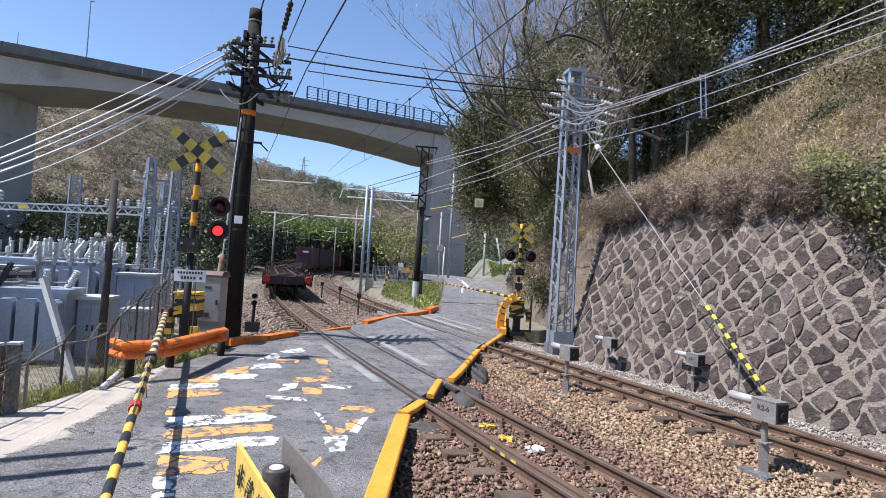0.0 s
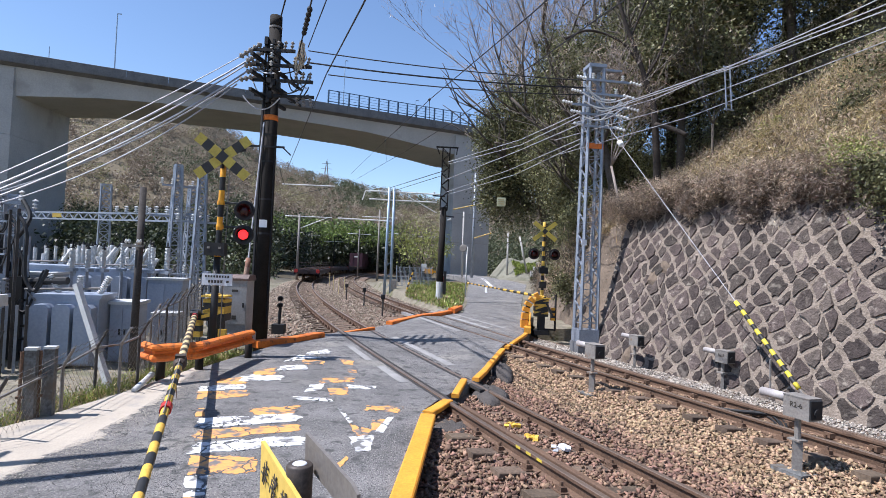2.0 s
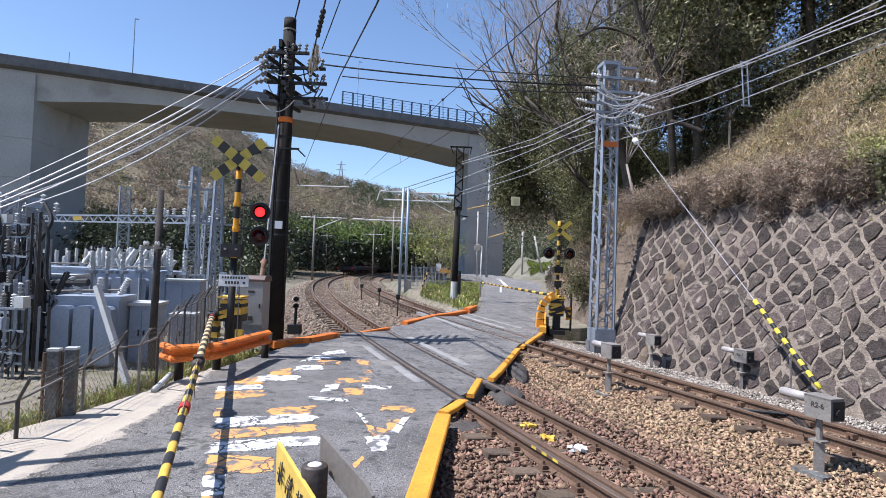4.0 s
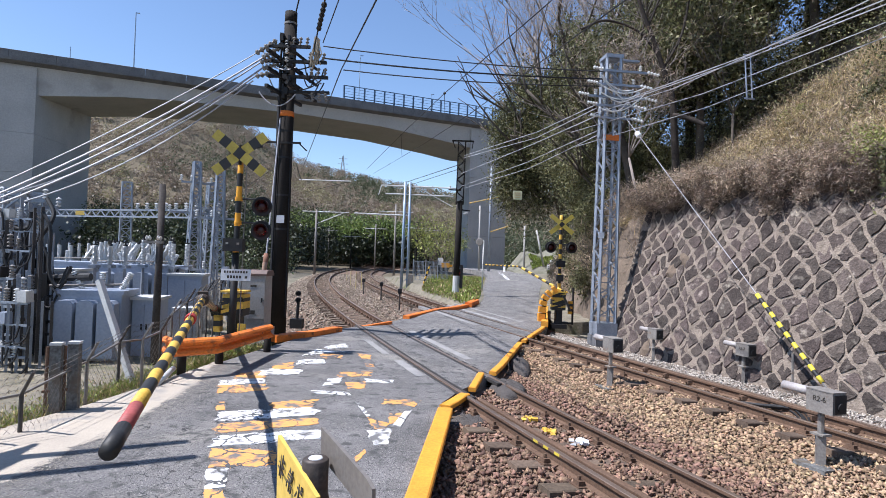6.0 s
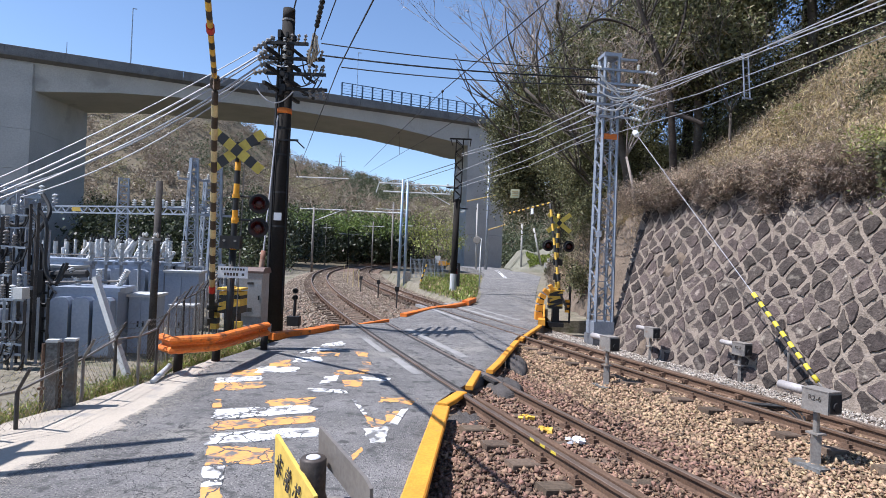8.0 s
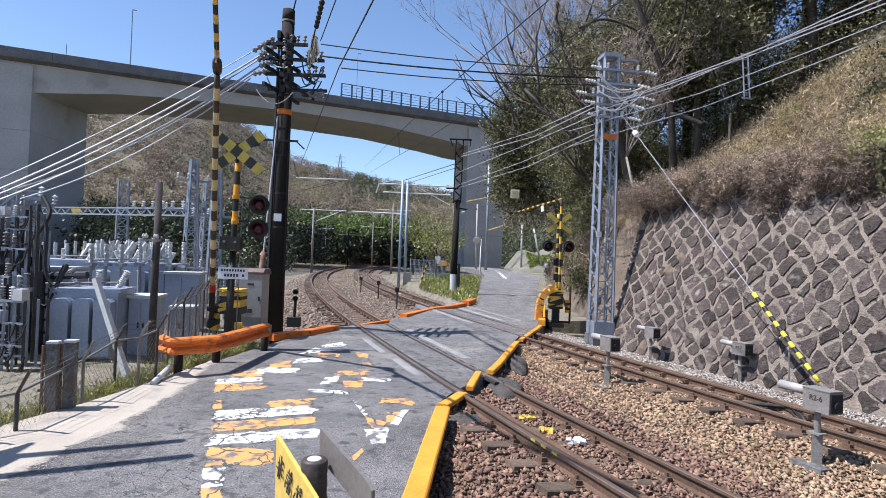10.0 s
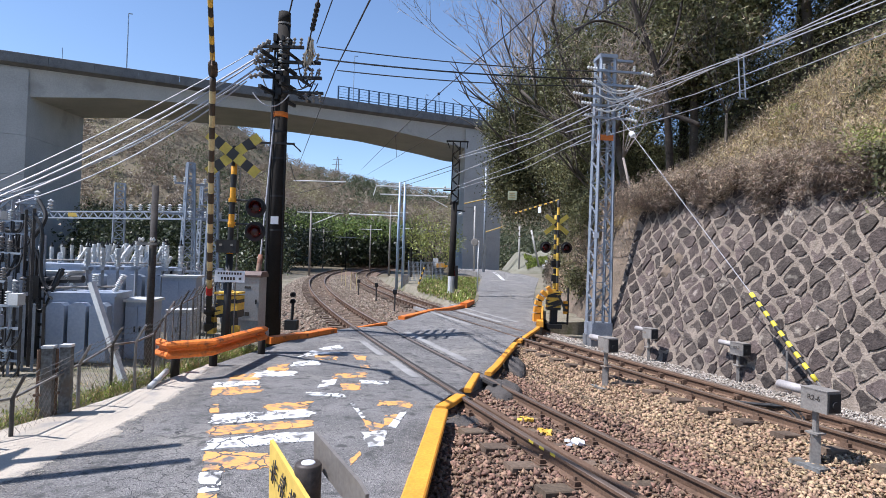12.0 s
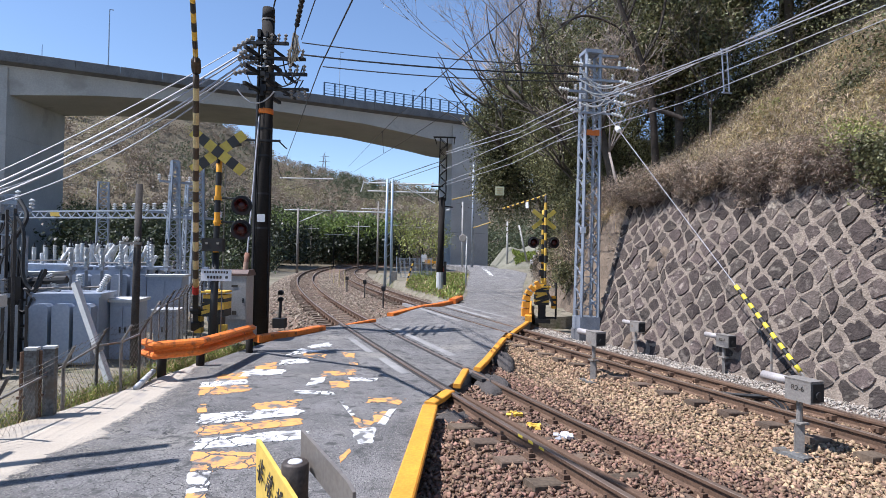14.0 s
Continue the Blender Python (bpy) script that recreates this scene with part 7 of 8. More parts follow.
for s, h, out, r, n, size, mt, lab in (
        (-0.9, 4.3, 0.25, 0.55, 3200, 0.07, EVERGREEN, "dark evergreen shrub spilling over the wall"), (-1.8, 3.9, 0.25, 0.7, 3600, 0.07, EVERGREEN, "dark evergreen shrub spilling over the wall"), (-0.2, 4.75, 0.1, 0.5, 900, 0.05, SPRING, "light green shrub on the wall's top"),
        (0.8, 4.7, 0.1, 0.4, 1800, 0.05, DEAD_LEAF, "brown leafless shrub on the wall's top"), (2.0, 4.65, 0.12, 0.4, 1800, 0.05, DEAD_LEAF, "brown leafless shrub on the wall's top"), (3.2, 4.6, 0.15, 0.42, 1800, 0.05, DEAD_LEAF, "brown leafless shrub on the wall's top"), (4.4, 4.6, 0.15, 0.45, 1800, 0.05, DEAD_LEAF, "brown leafless shrub on the wall's top"), (5.6, 4.5, 0.2, 0.5, 2000, 0.05, DEAD_LEAF, "brown leafless shrub on the wall's top"), (6.8, 4.3, 0.25, 0.6, 2200, 0.05, DEAD_LEAF, "brown creepers hanging over the wall")):
    bush(s, h, out, r, n, size, mt, lab)
for k in range(30):
    s_, u_ = random.uniform(-4.5, 10.0), random.uniform(8.1, 11.8)
    p_ = along(s_, u_)
    if p_.y > 14.5 and p_.x < bank_x(p_.y) + 1.4:
        continue
    r_ = random.uniform(0.22, 0.5)
    z_ = ground_z(p_.x, p_.y) + r_ * 0.7
    mt_ = (DEAD_LEAF, DEAD_LEAF, EVERGREEN, DEAD_LEAF, DRY_GRASS, SPRING)[k % 6]
    leafy = mt_ in (EVERGREEN, SPRING)
    o = new("shrub", leaf_data("shrub", blob_points((p_.x, p_.y, z_), (r_ * 1.3, r_ * 1.3, r_), 1800, 14, 0.4), 0.034 if leafy else 0.012, mt_, 2.0 if leafy else 10.0))
    tagged(o, "small leafy shrub on the dry slope" if leafy else "tangled brown brush on the dry slope", "shrub", "slope shrubs")
DARK_BRUSH = leaf_mat("dark_brush", (0.38, 0.295, 0.225), (0.11, 0.08, 0.06), 0.6, 0.08)
for k in range(20):
    s_ = -2.6 + 0.47 * k
    h_ = random.uniform(4.15, 4.6) - 0.25 * smooth(5, 7, s_)
    p_ = wall_point(s_, h_, 0.08)
    o = new("shrub", leaf_data("shrub", blob_points(p_, (0.36, 0.36, random.uniform(0.22, 0.5)), 3400, 16, 0.4), 0.013, DARK_BRUSH, 9.0))
    tagged(o, "dark tangled brush hanging over the wall's top", "shrub", "wall shrubs")
for k in range(26):
    y = 16.6 + k * 1.0
    hz = random.uniform(1.6, 4.2) if y < 22 else random.uniform(1.2, 3.4)
    lively = k % 3 == 0 and k > 2
    if k % 2 and k < 6:
        continue
    o = new("shrub", leaf_data("shrub", blob_points((bank_x(y) + 0.35 * hz, y, hz), (0.7, 0.8, 0.75), 3600, 20, 0.42), 0.045 if lively else 0.014, EVERGREEN if lively else DEAD_LEAF, 2.0 if lively else 9.0))
    tagged(o, "ivy and evergreen creepers on the bank" if lively else "brown leafless creepers hanging on the bank", "shrub", "bank shrubs")


# far hillside woods
def hill_woods():
    cols = {"bare_woods": [], "evergreen_woods": [], "spring_woods": []}
    k = 0
    while k < 5200:
        y = random.uniform(118, 345)
        x = random.uniform(-1.0, 0.25) * y
        z = ground_z(x, y)
        v = noise.noise((x * 0.02, y * 0.02, 5)) + random.uniform(-0.35, 0.35)
        key = "evergreen_woods" if v > 0.22 else "spring_woods" if v < -0.38 else "bare_woods"
        cols[key].append((x, y, z))
        k += 1
    for key, mt, size, lab in (("bare_woods", HILL_BROWN, 0.36, "brown leafless woods on the far hillside"), ("evergreen_woods", HILL_GREEN, 0.42, "dark evergreen woods on the far hillside"), ("spring_woods", HILL_LIGHT, 0.38, "pale spring woods on the far hillside")):
        c = np.repeat(np.array(cols[key]), 84, 0)
        off = RNG.normal(size=c.shape)
        off /= np.linalg.norm(off, axis=1, keepdims=True)
        rad = np.repeat(RNG.uniform(1.3, 2.9, len(cols[key])), 84)[:, None]
        c = c + off * rad * RNG.uniform(0.6, 1.0, (len(c), 1)) * np.array([1, 1, 1.1]) + np.array([0, 0, 2.2])
        tagged(new(key, leaf_data(key, c, size, mt, 1.3)), lab, "woods", kind="stuff")


hill_woods()


def pylon():
    """Power line tower on the far ridge."""
    t = thing("pylon", "distant steel power pylon on the wooded ridge", "pylon", at=pose(-62.0, 325.0, 46.0))
    for sx, sy in ((-1, -1), (1, -1), (1, 1), (-1, 1)):
        part("leg", Geo().bar((sx * 1.7, sy * 1.7, -4), (sx * 0.2, sy * 0.2, 13), 0.17), GREY_METAL, t)
    for z, w in ((5.5, 3.2), (8.5, 3.0), (11.5, 2.6)):
        part("crossarm", Geo().bar((-w, 0, z), (w, 0, z), 0.17), GREY_METAL, t)
    g = Geo()
    for i in range(6):
        g.bar((-2.0 + 0.3 * i, -1.6 + 0.25 * i, -2 + 2.7 * i), (2.0 - 0.3 * i, -1.6 + 0.25 * i, 0.5 + 2.7 * i), 0.1)
    part("bracing", g, GREY_METAL, t)


pylon()


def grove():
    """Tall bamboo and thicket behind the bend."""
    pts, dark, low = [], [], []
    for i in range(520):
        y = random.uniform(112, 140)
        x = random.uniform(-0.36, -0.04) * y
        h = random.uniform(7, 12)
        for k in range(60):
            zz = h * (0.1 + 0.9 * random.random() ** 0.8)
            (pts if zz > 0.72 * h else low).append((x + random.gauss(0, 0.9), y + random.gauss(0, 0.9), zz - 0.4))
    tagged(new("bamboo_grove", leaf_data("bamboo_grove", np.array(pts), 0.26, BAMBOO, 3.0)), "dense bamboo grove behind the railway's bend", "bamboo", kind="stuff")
    # bamboo below the tops, its shade put into the leaf colour
    tagged(new("grove_undergrowth", leaf_data("grove_undergrowth", np.array(low), 0.4, SHADE_GREEN, 2.2)), "lower bamboo leaves coloured dark for the shade beneath the tops", "undergrowth", kind="stuff")
    for i in range(260):
        y = random.uniform(45, 112)
        x = random.uniform(-0.60, -0.275) * y
        r = random.uniform(0.8, 1.8)
        for k in range(80):
            dark.append((x + random.gauss(0, r * 0.5), y + random.gauss(0, r * 0.5), abs(random.gauss(0.9, 0.9)) * r))
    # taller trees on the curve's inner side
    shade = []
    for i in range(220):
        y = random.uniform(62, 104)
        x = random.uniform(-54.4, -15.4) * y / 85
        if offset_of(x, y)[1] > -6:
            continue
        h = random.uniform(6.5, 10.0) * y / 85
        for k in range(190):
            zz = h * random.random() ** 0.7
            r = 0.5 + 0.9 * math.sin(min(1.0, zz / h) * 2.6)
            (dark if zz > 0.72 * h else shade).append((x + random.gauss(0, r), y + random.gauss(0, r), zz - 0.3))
    # lower part of the same trees, shade put into the leaf colour
    tagged(new("thicket_shade", leaf_data("thicket_shade", np.array(shade), 0.3, SHADE_GREEN, 2.0)), "lower thicket leaves coloured dark for the shade inside it", "undergrowth", kind="stuff")
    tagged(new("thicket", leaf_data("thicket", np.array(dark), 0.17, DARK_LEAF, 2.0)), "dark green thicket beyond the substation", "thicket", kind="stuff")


grove()


def verge():
    """Fresh grass and weeds between the second track and the far lane."""
    pts, dry = [], []
    for i in range(16000):
        y = random.uniform(26, 52)
        s, u = 0, 0
        x = random.uniform(-1.5, 3.6)
        s, u = offset_of(x, y)
        lim = float(np.interp(y, [26.6, 30, 38, 50], [1.4, 1.8, 2.4, 3.4]))
        if u < SPACING + 1.9 or x > lim:
            continue
        (pts if random.random() < 0.7 else dry).append((x, y, ground_z(x, y) + 0.45 + random.uniform(0, 0.22) + 0.3 * smooth(30, 50, y)))
    tagged(new("verge_grass", leaf_data("verge_grass", np.array(pts), 0.06, GRASS_GREEN, 3.5, 0.6)), "fresh green grass and weeds on the far verge", "grass", kind="stuff")
    tagged(new("verge_dry_grass", leaf_data("verge_dry_grass", np.array(dry), 0.055, DRY_GRASS, 3.5, 0.6)), "dry straw grass on the far verge", "grass", kind="stuff")
    g = Geo()
    secs = []
    for i in range(14):
        y = 25.5 + i * 2
        xr = float(np.interp(y, [26.6, 30, 38, 50], [1.45, 1.9, 2.5, 3.6])) + 0.1
        l = along(offset_of(0, y)[0], SPACING + 1.6)
        zt = 0.02 + 0.35 * smooth(27, 50, y)
        secs.append([(min(l.x, xr - 0.3), y, -0.4), (min(l.x + 0.5, xr - 0.2), y, zt), (xr, y, zt), (xr, y, -0.5)])
    solid("verge", g.sweep(secs), SOIL, "low earth verge between track and lane", "verge", kind="structure")
    bank = []
    for i in range(5200):
        ex, w = random.uniform(8.6, 15.0), random.random()
        tz = float(np.interp(ex, [7.0, 8.6, 10.2, 11.6, 15.0], [1.1, 3.2, 2.8, 3.5, 3.9]))
        if noise.noise((ex * 0.7, w * 3, 1)) > -0.05:
            bank.append((ex, 56.5 + 5.0 * w, 0.95 + (tz - 0.8) * w ** 0.8))
    tagged(new("bank_grass", leaf_data("bank_grass", np.array(bank), 0.1, GRASS_GREEN, 3.0, 0.6)), "patchy green grass on the embankment", "grass", kind="stuff")
    # weeds along the fence and under the guard rail
    w, wd = [], []
    for i in range(16000):
        y = random.uniform(4.5, 12.2)
        x = float(np.interp(y, [4.5, 7, 8.4, 9.2, 10.4, 12.2], [-4.95, -4.6, -4.45, -4.4, -4.15, -3.7])) - abs(random.gauss(0, 0.22))
        (w if random.random() < 0.6 else wd).append((x, y, 0.03 + abs(random.gauss(0.05, 0.06))))
    tagged(new("weeds", leaf_data("weeds", np.array(w), 0.012, GRASS_GREEN, 5.0, 0.6)), "green weeds along the fence's foot", "weeds", kind="stuff")
    tagged(new("dry_weeds", leaf_data("dry_weeds", np.array(wd), 0.011, DRY_GRASS, 6.0, 0.5)), "dry weeds along the fence's foot", "weeds", kind="stuff")
    yd = []
    for i in range(9000):
        y = random.uniform(6, 22)
        x = float(np.interp(y, [6, 8, 12, 16, 22], [-5.0, -4.7, -5.0, -6.0, -8.0])) - random.uniform(0, 6)
        yd.append((x, y, ground_z(x, y) + abs(random.gauss(0.02, 0.05))))
    tagged(new("yard_weeds", leaf_data("yard_weeds", np.array(yd), 0.012, DRY_GRASS, 4.0, 0.4)), "thin dry weeds on the yard's gravel", "weeds", kind="stuff")
    for x, y in ((-1.7, 47), (-0.9, 52), (0.6, 56)):
        bare_tree(x, y, 0.2, 6, "small spindly tree by the far track", 3, BARK)
        o = leaf_data("leaves", blob_points((x, y, 4.0), (1.6, 1.6, 1.8), 900), 0.1, SPRING)
        tagged(new("spring_foliage", o), "sparse yellow-green spring leaves on a small tree", "foliage", "spring foliage")


verge()


# ---- small pieces of ground, track and wall ----
PAINT_WHITE = worn_paint("worn_white_road_paint", (0.76, 0.75, 0.73), 0.50)
PAINT_ORANGE = worn_paint("worn_orange_road_paint", (0.78, 0.37, 0.11), 0.50)


def paint(kind, *corners):
    """A worn patch of road paint with ragged edges, laid on the lane."""
    c = [Vector(p) for p in corners]
    n = 16
    pts = []
    mid = sum(c, Vector()) / len(c)
    amp = min(1.0, 3.0 * min((a - b).length for a, b in zip(c, c[1:] + c[:1])))
    for a, b in zip(c, c[1:] + c[:1]):
        for i in range(n):
            p = a.lerp(b, i / n)
            p += (p - mid).normalized() * amp * (0.08 * noise.noise((p.x * 7, p.y * 7, 2)) + 0.05 * noise.noise((p.x * 23, p.y * 23, 5)))
            pts.append(p)
    g = Geo()
    m = len(pts)
    lift = 0.003 if kind == "w" else 0.0
    z = lambda p, h: Vector((p.x, p.y, deck_z(p.x, p.y) + h + lift))
    g.add([z(mid, 0.004)] + [z(p, 0.004) for p in pts] + [z(p, -0.004) for p in pts], [(0, 1 + i, 1 + (i + 1) % m) for i in range(m)] + [(1 + i, 1 + m + i, 1 + m + (i + 1) % m, 1 + (i + 1) % m) for i in range(m)])
    return solid("road_marking", g, PAINT_WHITE if kind == "w" else PAINT_ORANGE, "worn %s road paint broken by cracks" % ("white" if kind == "w" else "orange"), "road marking", "road markings")


paint("o", (-3.36, 8.42, 0.09), (-2.7, 8.6, 0.09), (-2.58, 8.25, 0.09), (-3.14, 7.93, 0.09))
paint("w", (-3.43, 8.75, 0.09), (-2.86, 8.98, 0.09), (-2.73, 8.68, 0.09), (-3.34, 8.42, 0.09))
paint("o", (-2.99, 7.49, 0.09), (-2.9, 7.53, 0.09), (-2.75, 7.15, 0.09), (-2.84, 7.1, 0.09))
paint("o", (-2.27, 7.61, 0.09), (-1.75, 7.81, 0.09), (-1.66, 7.44, 0.09), (-2.17, 7.26, 0.09))
paint("w", (-2.8, 7.02, 0.09), (-1.65, 7.42, 0.09), (-1.57, 7.08, 0.09), (-2.63, 6.59, 0.09))
paint("o", (-2.62, 6.55, 0.09), (-1.51, 6.96, 0.09), (-1.45, 6.69, 0.09), (-2.49, 6.19, 0.09))
paint("w", (-2.46, 6.11, 0.09), (-1.39, 6.48, 0.09), (-1.32, 6.16, 0.09), (-2.35, 5.78, 0.09))
paint("o", (-2.32, 5.73, 0.09), (-1.65, 5.73, 0.09), (-1.57, 5.37, 0.09), (-2.15, 5.24, 0.09))
paint("w", (-2.14, 5.18, 0.09), (-1.95, 5.23, 0.09), (-1.82, 4.81, 0.09), (-1.98, 4.77, 0.09))
paint("o", (-1.97, 4.74, 0.09), (-1.81, 4.76, 0.09), (-1.71, 4.46, 0.09), (-1.87, 4.42, 0.09))
paint("w", (-2.75, 10.66, 0.09), (-2.29, 10.83, 0.09), (-2.19, 10.39, 0.09), (-2.64, 10.22, 0.09))
paint("o", (-3.06, 10.22, 0.09), (-2.76, 10.43, 0.09), (-2.63, 9.82, 0.09), (-2.95, 9.73, 0.09))
paint("w", (-3.1, 9.71, 0.09), (-2.46, 9.79, 0.09), (-2.39, 9.42, 0.09), (-3.03, 9.17, 0.09))
paint("o", (-3.34, 9.31, 0.09), (-3.05, 9.57, 0.09), (-2.84, 9.06, 0.09), (-3.3, 8.85, 0.09))
paint("o", (-1.8, 9.68, 0.09), (-1.26, 9.89, 0.09), (-1.21, 9.51, 0.09), (-1.72, 9.28, 0.09))
paint("o", (-1.53, 8.92, 0.09), (-1.24, 9.04, 0.09), (-1.16, 8.58, 0.09), (-1.42, 8.48, 0.09))
paint("w", (-1.85, 9.18, 0.09), (-1.65, 9.24, 0.09), (-1.6, 8.76, 0.09), (-1.83, 8.66, 0.09))
paint("w", (-1.93, 8.32, 0.09), (-1.36, 8.28, 0.09), (-1.33, 8.11, 0.09), (-1.89, 8.15, 0.09))
paint("o", (-0.819, 7.97, 0.09), (-0.311, 7.95, 0.09), (-0.357, 7.62, 0.09), (-0.823, 7.72, 0.09))
paint("o", (-0.921, 7.04, 0.09), (-0.64, 6.82, 0.09), (-0.654, 6.58, 0.09), (-0.783, 6.57, 0.09))
paint("o", (-0.667, 7.24, 0.09), (-0.5, 7.3, 0.09), (-0.543, 6.88, 0.09), (-0.631, 6.8, 0.09))
paint("w", (-0.489, 7.36, 0.09), (-0.398, 7.42, 0.09), (-0.482, 6.72, 0.09), (-0.58, 6.76, 0.09))
paint("w", (-0.846, 6.5, 0.09), (-0.58, 6.63, 0.09), (-0.563, 6.07, 0.09), (-0.714, 6.02, 0.09))
paint("w", (-1.2, 7.78, 0.09), (-1.15, 7.78, 0.09), (-0.896, 7.11, 0.09), (-0.931, 7.06, 0.09))
paint("o", (-0.845, 5.64, 0.09), (-0.789, 5.88, 0.09), (-0.758, 5.78, 0.09), (-0.818, 5.48, 0.09))
paint("o", (-2.55, 11.56, 0.09), (-2.04, 11.37, 0.09), (-1.98, 10.94, 0.09), (-2.34, 10.95, 0.09))
paint("w", (-2.78, 11.07, 0.09), (-2.65, 11.90, 0.09), (-2.08, 11.77, 0.09), (-2.48, 11.37, 0.09))
paint("w", (-2.57, 12.29, 0.09), (-2.25, 12.82, 0.09), (-2.08, 12.28, 0.09), (-2.48, 12.00, 0.09))
paint("o", (-1.77, 11.61, 0.09), (-1.46, 11.45, 0.09), (-1.43, 11.01, 0.09), (-1.61, 11.05, 0.09))
paint("o", (-1.46, 10.54, 0.09), (-1.28, 10.56, 0.09), (-1.25, 10.24, 0.09), (-1.4, 10.28, 0.09))
paint("w", (-1.27, 9.24, 0.09), (-0.809, 9.21, 0.09), (-0.807, 9, 0.09), (-1.22, 9, 0.09))
paint("w", (5.3, 59.0, 0.4), (5.6, 59.0, 0.4), (5.2, 46.0, 0.3), (4.9, 46.0, 0.3))


SAND = mat("strewn_sand", (0.40, 0.365, 0.315), (0.26, 0.24, 0.215), 0.95, scale=2, fine=60, bump=0.2, rand=0.2)


def apron():
    """Pale dusty strip along the lane's outer edge, fading out in patches of sand."""
    left = [(-6.2, 0.5), (-5.5, 3.0), (-5.0, 5.0), (-4.75, 6.2), (-4.5, 7.1), (-4.3, 8.3), (-4.2, 9.2), (-4.1, 10.3)]
    right = [(-3.69, 3.98, 0.09)[:2], (-3.56, 4.86, 0.09)[:2], (-3.46, 5.5, 0.09)[:2], (-3.46, 6.23, 0.09)[:2], (-3.44, 7.08, 0.09)[:2], (-3.53, 7.97, 0.09)[:2], (-3.77, 9.41, 0.09)[:2], (-3.95, 10.2)]
    ly, lx = [p[1] for p in left], [p[0] for p in left]
    ry, rx = [p[1] for p in right], [p[0] for p in right]
    edge = lambda y: float(np.interp(y, ry, rx))
    secs = []
    y = 0.5
    while y < 10.2:
        xl = float(np.interp(y, ly, lx)) - 0.1
        k = noise.noise((y * 1.7, 3, 1)) * 0.2 + noise.noise((y * 6, 9, 1)) * 0.13 + noise.noise((y * 19, 9, 1)) * 0.08 + noise.noise((y * 47, 9, 1)) * 0.04
        xr = max(xl + 0.2, edge(y) + k - 0.12)
        secs.append([(xl, y, 0.02), (xl + 0.12, y, 0.098), ((xl + xr) / 2, y, 0.1), (xr, y, deck_z(xr, y) + 0.003), (xr, y, 0.05)])
        y += 0.025
    o = solid("apron", Geo().sweep(secs), PALE_CONC, "pale dusty concrete strip along the lane's edge", "apron", kind="structure")
    g = Geo()
    for i in range(16000):
        y = random.uniform(1.5, 10.0)
        x = edge(y) - 0.2 + abs(random.gauss(0, 0.3))
        r = random.uniform(0.002, 0.008) * (1.0 if x < edge(y) + 0.2 else 0.7)
        z = deck_z(x, y) + 0.0035 + random.uniform(0, 0.002)
        n = 5
        ring = [(x + r * random.uniform(0.5, 1.3) * math.cos(q * 6.283 / n), y + 1.3 * r * random.uniform(0.5, 1.3) * math.sin(q * 6.283 / n), z) for q in range(n)]
        g.add([(x, y, z + 0.003)] + ring, [(0, 1 + q, 1 + (q + 1) % n) for q in range(n)])
    solid("sand", g, SAND, "thin patches of pale sand strewn over the asphalt", "sand", kind="stuff")
    return o


apron()

PLANK = mat("pale_concrete_edge", (0.34, 0.33, 0.315), (0.19, 0.185, 0.18), 0.85, scale=2, fine=30, bump=0.3)


def edge_strip(u, s0, s1, w):
    g = Geo()
    secs = []
    s = s0
    while s <= s1 + 0.01:
        q = []
        for du in (-w / 2, w / 2):
            p = along(s, u + du)
            q.append(Vector((p.x, p.y, deck_z(p.x, p.y))))
        secs.append([q[0] + Vector((0, 0, -0.1)), q[0] + Vector((0, 0, 0.006)), q[1] + Vector((0, 0, 0.006)), q[1] + Vector((0, 0, -0.1))])
        s += 0.5
    return solid("crossing_strip", g.sweep(secs), PLANK, "pale worn concrete strip beside the rail", "crossing strip", "crossing strips", "structure")


edge_strip(-0.8, 2.0, 3.6, 0.16)
edge_strip(-0.86, 4.2, 6.5, 0.14)
edge_strip(0.86, 3.9, 8.5, 0.18)
edge_strip(SPACING - 0.86, 9.0, 15.5, 0.16)
edge_strip(SPACING + 0.86, 10.5, 17, 0.22)
edge_strip(SPACING + 1.5, 10.5, 18, 0.14)


# flat dark strips in place of open grooves, their depth only colour
RUBBER = mat("dark_flangeway", (0.05, 0.045, 0.042), (0.03, 0.028, 0.026), 0.8, scale=4, fine=30, bump=0.3)
for r, sg, s0, s1 in ((-GAUGE, 1, 0.5, 9.0), (GAUGE, -1, 1.6, 9.6), (SPACING - GAUGE, 1, 8.6, 15.5), (SPACING + GAUGE, -1, 9.6, 17.0)):
    for k, (du, w) in enumerate(((0.085, 0.085), (-0.07, 0.05))):
        secs = []
        s = s0
        while s <= s1:
            row = []
            for e in (-w / 2, w / 2):
                p = along(s, r + sg * du + e)
                row.append(Vector((p.x, p.y, deck_z(p.x, p.y) + 0.004)))
            secs.append([row[0] - Vector((0, 0, 0.05)), row[0], row[1], row[1] - Vector((0, 0, 0.05))])
            s += 0.5
        solid("flangeway", Geo().sweep(secs), RUBBER, "dark flat strip laid in place of the rail's groove", "flangeway", "flangeways", "structure")


